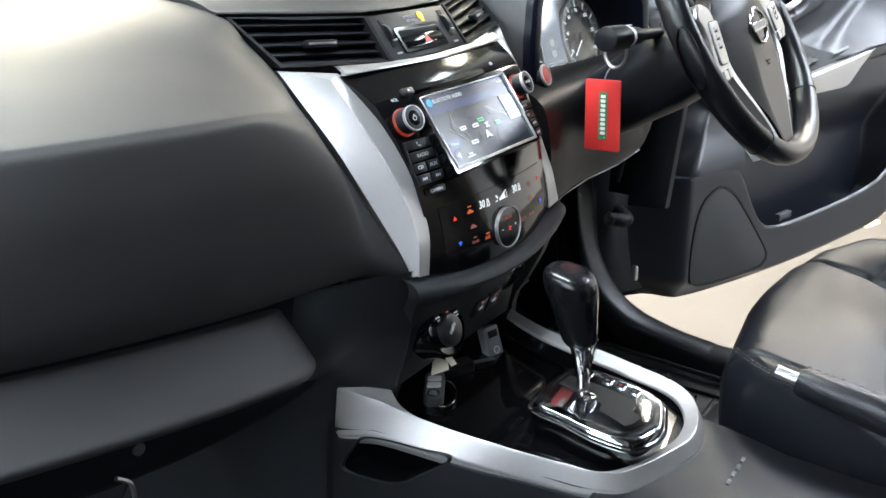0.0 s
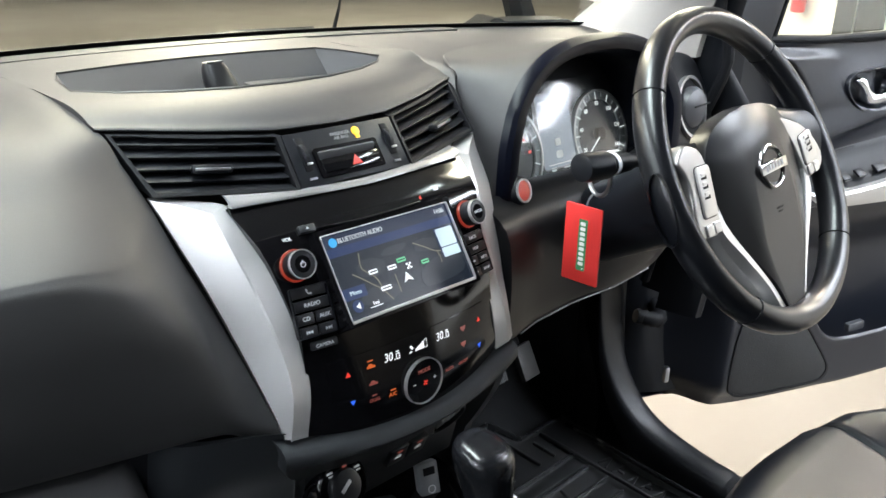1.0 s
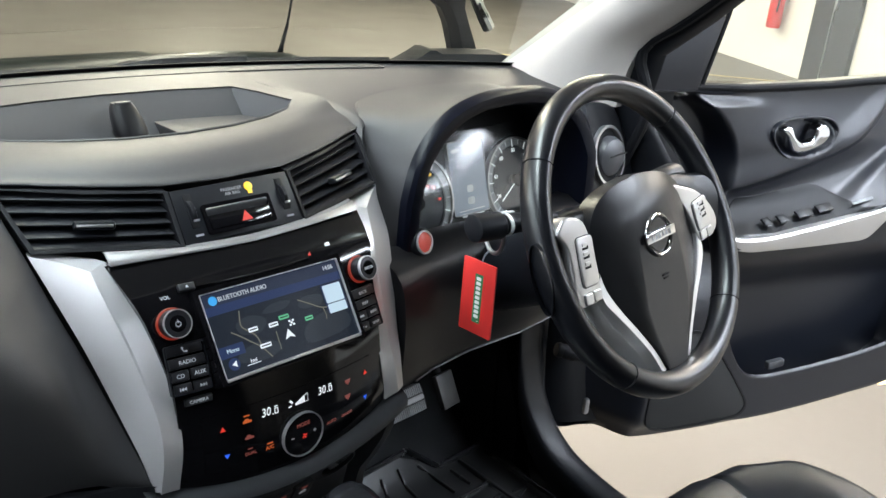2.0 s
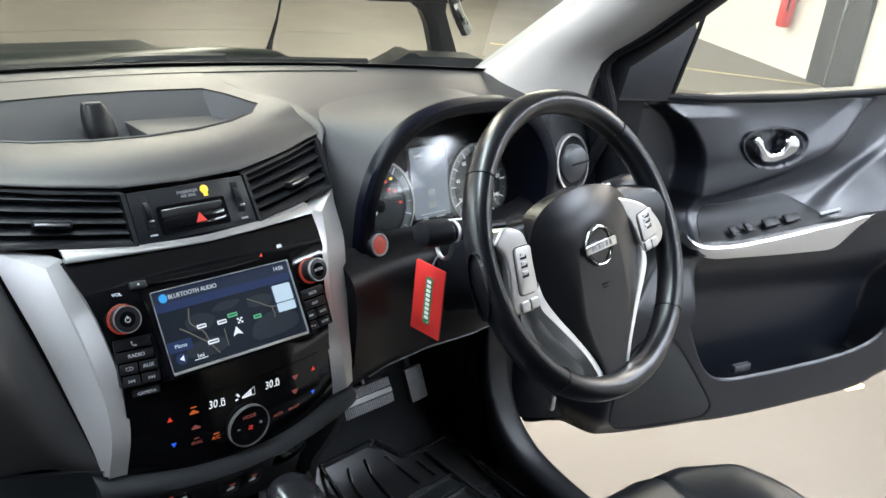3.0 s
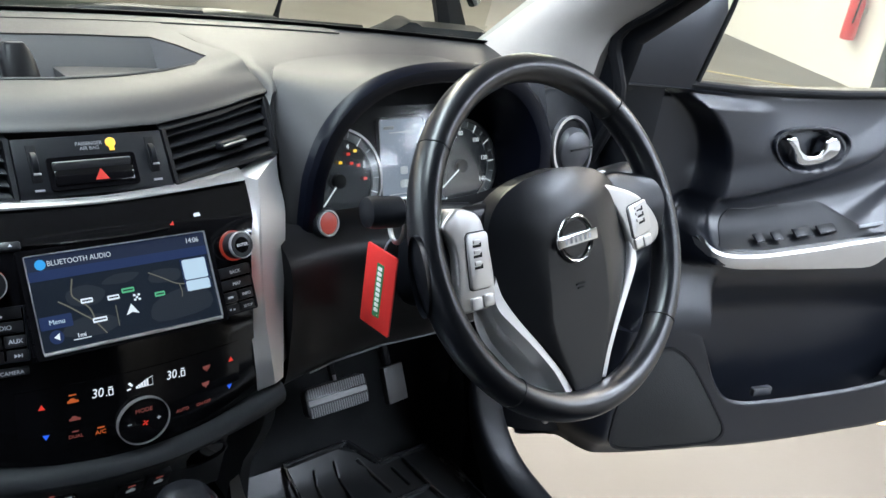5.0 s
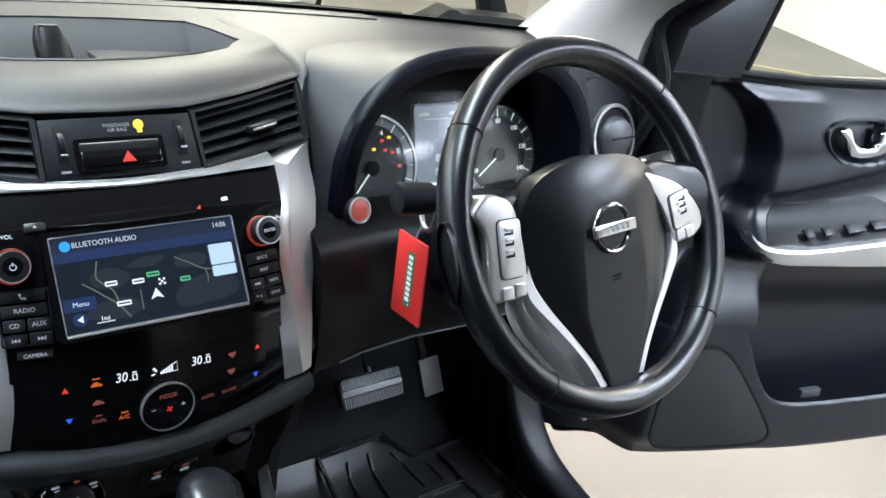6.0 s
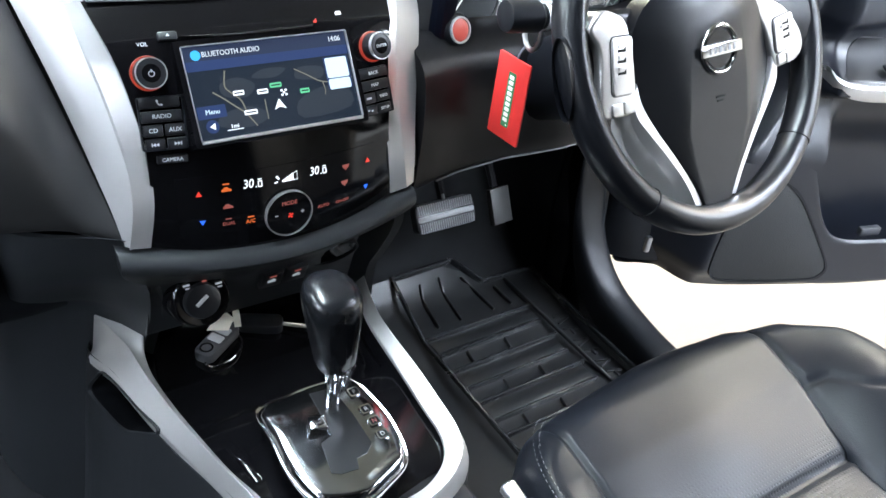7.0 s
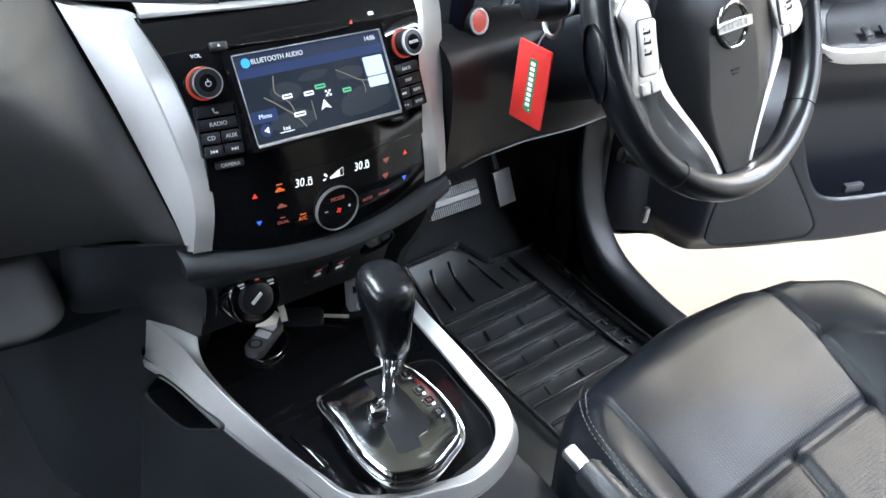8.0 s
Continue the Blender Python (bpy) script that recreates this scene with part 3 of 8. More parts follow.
for x, dz in ((-0.86, -0.10), (-0.78, -0.045), (-0.68, -0.03), (-0.60, 0.0), (-0.5, 0.006), (-0.3, 0.002), (0, 0.004), (0.3, 0.002), (0.5, 0.006), (0.60, 0.0), (0.68, -0.03), (0.78, -0.045), (0.86, -0.10)):
    rows.append([V(x, y - 0.12 * (x / 0.8) ** 2, z + dz) for y, z in ((0.79, 1.20), (0.81, 1.242), (0.86, 1.258), (0.95, 1.245), (1.1, 1.205), (1.4, 1.12), (1.75, 1.0), (1.86, 0.9), (1.88, 0.7))])
skin(bm, [smooth(r, 3) for r in rows], (0, 0, -0.02))
part("bonnet", bm, M_PAINT, cab, "glossy dark painted bonnet")
bm = bm_new()
rows = []
for k in range(-10, 11):
    x = 0.8 * k / 10
    yy = 0.62 - 0.20 * (k / 10) ** 2
    rows.append([V(x, yy, 1.232), V(x, yy + 0.05, 1.245), V(x, yy + 0.10, 1.225), V(x, yy + 0.13, 1.19)])
skin(bm, rows, (0, 0, -0.02))
part("scuttle_panel", bm, M_DARK, cab, "matt black scuttle panel under the windscreen")
bm = bm_new()
rows = [[V(x, y, z) for x, y, z in ((x0, y0, 1.262), (x0 + 0.003, y0 + 0.02, z0), (x0 + 0.01, y0 + 0.07, z0 + 0.002), (x0 + 0.015, y0 + 0.10, 1.25))] for x0, y0, z0 in ((0.64, 0.515, 1.272), (0.662, 0.505, 1.284), (0.685, 0.497, 1.297), (0.70, 0.492, 1.307), (0.712, 0.488, 1.307), (0.722, 0.482, 1.301), (0.76, 0.455, 1.304), (0.82, 0.415, 1.306), (0.85, 0.385, 1.29))]
skin(bm, rows, (0, 0, -0.012))
part("cowl_corner", bm, M_DARK, cab, "black rubber corner piece")
# plain body under the bonnet
bm = bm_new()
box(bm, Matrix.Translation((0, 1.24, 0.76)), (1.66, 1.16, 0.66), 0.05, 3)
part("engine_bay_body", bm, M_PAINT, cab)
# wipers
for a, b_, c in ((V(-0.52, 0.60, 1.275), V(-0.15, 0.62, 1.288), V(0.18, 0.605, 1.287)), (V(0.10, 0.64, 1.27), V(0.36, 0.595, 1.287), V(0.62, 0.535, 1.285))):
    bm = bm_new()
    tube(bm, smooth([a, b_, c], 6), 0.0075, 8, squash=1.5)
    part("wiper_blade", bm, M_DARK, cab, "black wiper blade")
    bm = bm_new()
    tube(bm, smooth([a + V(0.02, 0.06, -0.02), a * 0.6 + b_ * 0.4 + V(0, 0.025, 0.012), b_ + V(0, 0.004, 0.008)], 5), [0.015] * 3 + [0.010] * 8, 8)
    part("wiper_arm", bm, M_TRIM, cab, "black wiper arm")
bm = bm_new()
AN = V(0.789, 1.10, 1.19)
tube(bm, [AN, AN + V(0, -0.01, 0.03), AN + V(0, -0.03, 0.08)], [0.008, 0.005, 0.0038], 8)
tube(bm, [AN + V(0, -0.03, 0.08), AN + V(-0.026, -0.2, 0.62)], 0.0030, 6)
part("aerial", bm, M_DARK, cab, "thin black rod aerial on the wing")

# ---------------------------------------------------------------- dashboard
dash = thing("dashboard", (0, 0.3, 0.95), "black soft-plastic dashboard with satin silver trims", "dashboard")


def stack_y(x, z):
    """Depth of the glossy centre panel."""
    return float(np.interp(z, (1.02, 1.06, 1.137, 1.211, 1.225, 1.245), (-0.042, -0.041, -0.023, 0.014, 0.026, 0.050))
                 + np.interp(z, (1.02, 1.06, 1.137, 1.211, 1.225, 1.245), (1.2, 1.0, 0.7, 0.5, 0.7, 0.87)) * x * x)


def on_stack(x, z, lift=0.0):
    e = 0.012
    up = V(0, stack_y(x, z + e) - stack_y(x, z - e), 2 * e)
    rt = V(2 * e, stack_y(x + e, z) - stack_y(x - e, z), 0)
    m = frame_of(V(x, stack_y(x, z), z), rt, up)
    return at_xy(m, 0, 0, lift)


# top pad, with the tray cut out of it
def top_section(x):
    a = abs(x)
    ly = float(np.interp(a, (0, 0.068, 0.14, 0.212, 0.26), (0.088, 0.092, 0.113, 0.145, 0.145)))
    lz = float(np.interp(a, (0, 0.068, 0.14, 0.212, 0.26), (1.289, 1.290, 1.295, 1.301, 1.300)))
    edge = 0.61 - 0.19 * (x / 0.75) ** 2
    ridge = 0.010 * math.exp(-((a - 0.225) / 0.03) ** 2) if x > 0 else 0
    drop = -0.012 * math.exp(-((x - 0.27) / 0.05) ** 2)
    return [V(x, edge - 0.10, 1.3145), V(x, edge - 0.105, 1.315), V(x, edge - 0.115, 1.3155), V(x, edge - 0.13, 1.3162), V(x, edge - 0.17, 1.3175),
            V(x, ly + 0.16, 1.318), V(x, ly + 0.075, lz + (1.318 - lz) * 0.95 + ridge), V(x, ly + 0.042, lz + (1.318 - lz) * 0.83), V(x, ly + 0.022, lz + (1.318 - lz) * 0.58), V(x, ly + 0.008, lz + (1.318 - lz) * 0.26), V(x, ly + 0.001, lz + 0.003), V(x, ly + 0.002, lz), V(x, ly + 0.02, lz - 0.004)]


bm = bm_new()
xs = [-0.215, -0.19, -0.16, -0.13, -0.10, -0.068, -0.034, 0, 0.034, 0.068, 0.10, 0.13, 0.16, 0.19, 0.215]
rows = [smooth(top_section(x), 4) for x in xs]
n = len(rows[0])
top = sheet(bm, rows)
low = sheet(bm, [[V(p.x, p.y, min(p.z - 0.004, 1.262)) for p in r] for r in rows])
rim1 = top[0] + [r[-1] for r in top[1:]] + top[-1][-2::-1] + [r[0] for r in top[-2:0:-1]]
rim2 = low[0] + [r[-1] for r in low[1:]] + low[-1][-2::-1] + [r[0] for r in low[-2:0:-1]]
for i in range(len(rim1)):
    bm.faces.new((rim1[i], rim1[(i + 1) % len(rim1)], rim2[(i + 1) % len(rim1)], rim2[i]))
pad = part("top_pad", bm, M_DASH, dash, "black grained top pad over the vents")
TRAY = [(-0.19, 0.242), (-0.18, 0.30), (-0.165, 0.338), (-0.08, 0.352), (0.0, 0.356), (0.08, 0.352), (0.165, 0.338), (0.18, 0.30), (0.19, 0.242),
        (0.16, 0.212), (0.115, 0.188), (0.06, 0.172), (0.0, 0.167), (-0.06, 0.172), (-0.115, 0.188), (-0.16, 0.212)]
bm = bm_new()
prism(bm, Matrix.Identity(4), TRAY, 1.266, 1.36)
cut = new("tray_cutter", mesh_of("tray_cutter", bm, M_DASH))
md = pad.modifiers.new("tray", "BOOLEAN")
md.operation, md.object, md.solver = "DIFFERENCE", cut, "EXACT"
bpy.context.view_layer.update()
cutmesh = bpy.data.meshes.new_from_object(pad.evaluated_get(bpy.context.evaluated_depsgraph_get()))
pad.modifiers.clear()
pad.data = cutmesh
bpy.data.objects.remove(cut)
bm = bm_new()
bm.from_mesh(cutmesh)
finish(bm)
bm.to_mesh(cutmesh)
bm.free()
bm = bm_new()
prism(bm, Matrix.Identity(4), [(x * 0.999, 0.26 + (y - 0.26) * 0.999) for x, y in TRAY], 1.264, 1.268)
part("tray_floor", bm, M_DASH, dash, "tray floor")
bm = bm_new()
sheet(bm, [[V(x * k, 0.26 + (y - 0.26) * k - (0.050 * f if y > 0.29 else 0.0), z) for x, y in TRAY] for k, z, f in ((0.998, 1.3168, 0), (0.985, 1.310, 0.14), (0.955, 1.270, 1.0), (0.95, 1.266, 1.03))], True)
part("tray_wall", bm, M_DASH, dash, "side of the tray")
bm = bm_new()
k = [(x * 0.93, 0.26 + (y - 0.26) * 0.93) for x, y in TRAY]
prism(bm, Matrix.Identity(4), [(0.046, 0.165)] + [(0.046, 0.345)] + [(x * 1.05, 0.26 + (y - 0.26) * 1.05) for x, y in k[5:11]] + [(0.06, 0.176)], 1.264, 1.289, 0.002)
part("tray_step", bm, M_DASH, dash, "raised step of the tray")
bm = bm_new()
o = [(x * 1.012, 0.26 + (y - 0.26) * 1.018) for x, y in TRAY]
rows = [[V(x, y, z) for x, y in q] for q, z in ((o, 1.3095), (o, 1.3178), (TRAY, 1.3188), (TRAY, 1.312))]
sheet(bm, rows, True)
part("tray_rim", bm, M_DASH, dash)

# defroster slot trim at the glass
bm = bm_new()
rows = [[V(x, 0.61 - 0.19 * (x / 0.75) ** 2 - d, z) for d, z in ((0.168, 1.3185), (0.155, 1.3195), (0.125, 1.3175))] for x in np.linspace(-0.28, 0.46, 14)]
skin(bm, rows, (0, 0, -0.01))
part("defroster_duct", bm, M_DASH, dash)

# passenger side: upper slope, rolled face and flank running down beside the silver trim


def sst(e0, e1, x):
    t = min(1, max(0, (x - e0) / (e1 - e0)))
    return t * t * (3 - 2 * t)


def tail_at(x):
    e = 0.61 - 0.19 * (x / 0.75) ** 2
    return [V(x, e - 0.10, 1.3145), V(x, e - 0.13, 1.316), V(x, e - 0.17, 1.3165)]


def face_section(x, rest):
    return tail_at(x) + [V(x if len(r) == 2 else r[0], r[-2], r[-1]) for r in rest]


A0 = [(0.25, 1.312), (0.145, 1.302), (0.07, 1.271), (0.012, 1.2440), (0.000, 1.2365), (-0.006, 1.224), (-0.010, 1.178), (0.001, 1.115), (0.024, 1.068), (0.05, 1.053)]


def lean(rest, x):
    """The face draws back and rises a little towards the door."""
    k = max(0, -0.31 - x) / 0.35
    return [(y + 0.05 * k * k * (z < 1.29), z + 0.022 * k * (z < 1.28) + 0.03 * k * (z < 1.11)) for y, z in rest]


secs = [face_section(-0.76, lean(A0, -0.76)), face_section(-0.66, lean(A0, -0.66)),
        face_section(-0.50, lean(A0, -0.50)), face_section(-0.38, lean(A0, -0.38)), face_section(-0.31, A0),
        face_section(-0.26, [(0.25, 1.314), (-0.27, 0.14, 1.300), (-0.27, 0.075, 1.270), (-0.262, 0.022, 1.239), (-0.256, 0.010, 1.2235), (-0.245, 0.0, 1.200), (-0.225, -0.006, 1.16), (-0.213, -0.004, 1.10), (-0.205, 0.006, 1.062), (-0.205, 0.03, 1.052)]),
        face_section(-0.235, [(0.25, 1.316), (-0.236, 0.142, 1.301), (-0.232, 0.098, 1.272), (-0.226, 0.058, 1.243), (-0.219, 0.0455, 1.2225), (-0.21, 0.034, 1.20), (-0.196, 0.022, 1.16), (-0.180, 0.006, 1.10), (-0.172, -0.006, 1.058), (-0.172, 0.01, 1.045)]),
        face_section(-0.214, [(0.25, 1.317), (-0.2115, 0.146, 1.3005), (-0.2065, 0.118, 1.276), (-0.2005, 0.09, 1.249), (-0.194, 0.077, 1.225), (-0.187, 0.064, 1.20), (-0.1755, 0.041, 1.16), (-0.160, 0.008, 1.10), (-0.150, -0.018, 1.054), (-0.149, -0.010, 1.040)])]
bm = bm_new()
skin(bm, grid_smooth(secs, 5, 5), (0, 0.03, -0.008))
part("passenger_pad", bm, M_DASH, dash, "black grained pad on the passenger's side")

# driver side: the same flank, then the top round the gauge hood
secs = [face_section(0.214, [(0.25, 1.317), (0.2115, 0.146, 1.3005), (0.2065, 0.118, 1.276), (0.2005, 0.09, 1.249), (0.187, 0.064, 1.20), (0.1755, 0.041, 1.16), (0.160, 0.008, 1.10), (0.150, -0.018, 1.054), (0.149, -0.010, 1.040)]),
        face_section(0.228, [(0.25, 1.320), (0.226, 0.155, 1.312), (0.218, 0.135, 1.290), (0.212, 0.11, 1.25), (0.203, 0.085, 1.20), (0.196, 0.062, 1.16), (0.186, 0.03, 1.10), (0.18, 0.005, 1.055), (0.18, 0.02, 1.04)]),
        face_section(0.26, [(0.25, 1.320), (0.262, 0.17, 1.312), (0.255, 0.14, 1.28), (0.25, 0.13, 1.25), (0.25, 0.12, 1.20), (0.25, 0.10, 1.16), (0.25, 0.07, 1.10), (0.25, 0.05, 1.06), (0.25, 0.06, 1.045)]),
        face_section(0.34, [(0.27, 1.320), (0.21, 1.315), (0.19, 1.29), (0.18, 1.25), (0.17, 1.20), (0.15, 1.16), (0.12, 1.10), (0.10, 1.06), (0.11, 1.045)]),
        face_section(0.50, [(0.27, 1.318), (0.20, 1.312), (0.18, 1.29), (0.17, 1.25), (0.16, 1.20), (0.14, 1.16), (0.12, 1.10), (0.10, 1.06), (0.11, 1.045)]),
        face_section(0.60, [(0.25, 1.317), (0.17, 1.308), (0.14, 1.282), (0.12, 1.24), (0.11, 1.20), (0.11, 1.16), (0.10, 1.10), (0.09, 1.06), (0.10, 1.045)]),
        face_section(0.70, [(0.25, 1.313), (0.15, 1.298), (0.115, 1.27), (0.10, 1.23), (0.095, 1.20), (0.10, 1.16), (0.10, 1.10), (0.10, 1.06), (0.10, 1.045)]),
        face_section(0.76, [(0.25, 1.309), (0.16, 1.292), (0.13, 1.262), (0.11, 1.22), (0.11, 1.19), (0.11, 1.15), (0.11, 1.10), (0.11, 1.06), (0.11, 1.045)])]
bm = bm_new()
skin(bm, grid_smooth(secs, 5, 5), (0, 0.03, -0.008))
part("driver_pad", bm, M_DASH, dash, "black grained pad on the driver's side")

# lower roll of the passenger side and the glovebox lid
bm = bm_new()
rows = []
for x, o in ((-0.76, 0.07), (-0.6, 0.035), (-0.4, 0.004), (-0.25, 0.0), (-0.16, 0.004)):
    rows.append([V(x, y + o, z + 0.05 * max(0, -0.28 - x) / 0.35) for y, z in ((0.045, 1.056), (0.055, 1.04), (0.07, 0.98), (0.10, 0.90), (0.2, 0.84))])
skin(bm, grid_smooth(rows, 3, 3), (0, 0.02, 0))
part("glovebox_surround", bm, M_DARK, dash)
gl = thing("glovebox", (-0.47, 0.05, 0.95), "black plastic glovebox lid, closed, under the dashboard", "glovebox")
bm = bm_new()
rows = []
for x, o, sh in ((-0.73, 0.02, 0.8), (-0.71, 0.004, 1), (-0.6, 0.0, 1), (-0.42, 0.0, 1), (-0.31, 0.0, 1), (-0.285, 0.002, 0.99), (-0.268, 0.008, 0.95), (-0.256, 0.018, 0.87), (-0.249, 0.032, 0.76), (-0.246, 0.05, 0.62)):
    k = max(0, -0.28 - x) / 0.35
    o += 0.05 * k * k
    rows.append([V(x, y + o, 0.985 + (z - 0.985) * sh + 0.052 * k) for y, z in ((0.07, 1.044), (0.046, 1.043), (0.038, 1.040), (0.020, 1.020), (0.004, 1.000), (-0.002, 0.991), (0.002, 0.984), (0.014, 0.977), (0.04, 0.970), (0.09, 0.964), (0.12, 0.962))])
skin(bm, grid_smooth(rows, 3, 4), (0, 0.012, 0))
part("lid", bm, M_DASH, gl)
bm = bm_new()
tube(bm, [(-0.410, 0.095, 0.954), (-0.410, 0.085, 0.954)], 0.006, 10)
part("stop_screw", bm, M_STEEL, gl, "small bright screw head")
bm = bm_new()
tube(bm, smooth([(-0.437, 0.085, 0.940), (-0.431, 0.085, 0.935), (-0.425, 0.085, 0.929), (-0.423, 0.085, 0.920), (-0.423, 0.085, 0.909)], 5), 0.0022, 6)
part("check_strap", bm, M_STEEL, gl, "thin steel check wire")

# centre panel, piano black
bm = bm_new()
rows = []
for z in (1.2385, 1.232, 1.225, 1.218, 1.211, 1.195, 1.175, 1.155, 1.137, 1.11, 1.085, 1.06, 1.047):
    w = float(np.interp(z, (1.04, 1.10, 1.14, 1.19, 1.2385), (0.128, 0.1215, 0.122, 0.13, 0.145)))
    rows.append([V(w * i / 16, stack_y(w * i / 16, z), z) for i in range(-16, 17)])
rows.append([V(0.1285 * i / 16, stack_y(0.1285 * i / 16, 1.034), 1.042 - 0.016 * (1 - (i / 16) ** 2)) for i in range(-16, 17)])
skin(bm, rows, (0, 0.02, 0))
part("centre_panel", bm, M_PIANO, dash, "glossy piano-black centre panel")

# silver side trims: broad outer facet, ridge, narrow inner facet
OUT = [(0.1985, 0.089, 1.2505), (0.188, 0.067, 1.215), (0.178, 0.045, 1.18), (0.1685, 0.026, 1.143), (0.160, 0.008, 1.107), (0.153, -0.009, 1.075), (0.148, -0.021, 1.046)]
RID = [(0.158, 0.058, 1.238), (0.1525, 0.038, 1.208), (0.1455, 0.0185, 1.174), (0.1405, 0.002, 1.143), (0.137, -0.013, 1.113), (0.1385, -0.024, 1.082), (0.1445, -0.0275, 1.046)]
INN = [(0.143, 0.0635, 1.2415), (0.1335, 0.036, 1.213), (0.127, 0.016, 1.186), (0.1215, -0.003, 1.150), (0.1195, -0.015, 1.113), (0.121, -0.0245, 1.082), (0.1265, -0.026, 1.042)]
for s in (-1, 1):
    bm = bm_new()
    rows = []
    for a, b_, c in zip(smooth(OUT, 4), smooth(RID, 4), smooth(INN, 4)):
        a = a + V(0.011 * (s > 0) * sst(1.245, 1.195, a.z), 0, 0)
        inn2 = c + V(0.004, 0.012, 0)
        row = [a + V(-0.004, 0.014, -0.002), a, a * 0.5 + b_ * 0.5 + V(-0.001, -0.0015, 0.001), b_ + V(0.0012, -0.0002, 0), b_ + V(-0.0012, 0.0, 0), c, inn2]
        rows.append([V(s * p.x, p.y, p.z) for p in row])
    g = sheet(bm, rows)
    bm.faces.new(g[0])
    bm.faces.new(g[-1])
    part("side_trim", bm, M_SIDE, dash, "satin silver faceted side trim", 22)
# bright strip along the panel's top, broader towards its ends
bm = bm_new()
rows = []
for i in range(-24, 25):
    x = 0.1415 * i / 24
    y0, t = stack_y(x, 1.2385), abs(i / 24)
    z0, w = 1.2395 + 0.003 * t, 0.36 + 0.50 * t ** 3
    rows.append([V(x, y0 + 0.0075 * w, z0 + 0.0062 * w), V(x, y0 + 0.006 * w, z0 + 0.0068 * w), V(x, y0 + 0.001, z0 + 0.0044 * w), V(x, y0 - 0.0042 * w, z0 + 0.0008), V(x, y0 - 0.0060 * w, z0 - 0.0022 * w), V(x, y0 - 0.0056 * w, z0 - 0.0034 * w), V(x, y0 + 0.003, z0 - 0.0038 * w)])
skin(bm, rows, (0, 0.006, 0))
part("bright_strip", bm, M_STRIP, dash, "satin silver strip over the centre panel", 40)

# lower centre: lip under the panel, then the switch apron slanting back to its foot
bm = bm_new()
rows = []
for i in range(41):
    x = -0.156 + 0.312 * i / 40
    f = 1 - (x / 0.156) ** 2
    lip = 0.016 * f
    xl = x * 0.118 / 0.156
    rows.append([V(x, 0.0 - 0.024 * f, 1.046 - lip), V(x, -0.026 - 0.022 * f, 1.042 - lip), V(x, -0.034 - 0.022 * f, 1.032 - lip), V(x * 0.99, -0.030 - 0.020 * f, 1.020 - 0.7 * lip),
                 V(x * 0.92, -0.016 - 0.016 * f, 1.002 - 0.3 * lip), V(xl * 1.08, 0.000 - 0.018 * f, 0.982)]
                + [V(xl, 0.012 - 0.018 * f * (1 - t) + 0.018 * t, 0.966 - 0.071 * t) for t in (0, 0.3, 0.6, 0.85, 0.96)] + [V(xl, 0.031, 0.893), V(xl, 0.036, 0.892), V(xl, 0.07, 0.896)])
skin(bm, [smooth(r, 2) for r in rows], (0, 0.012, 0.003))
part("centre_apron", bm, M_LOWER, dash, "black grained apron under the centre panel")

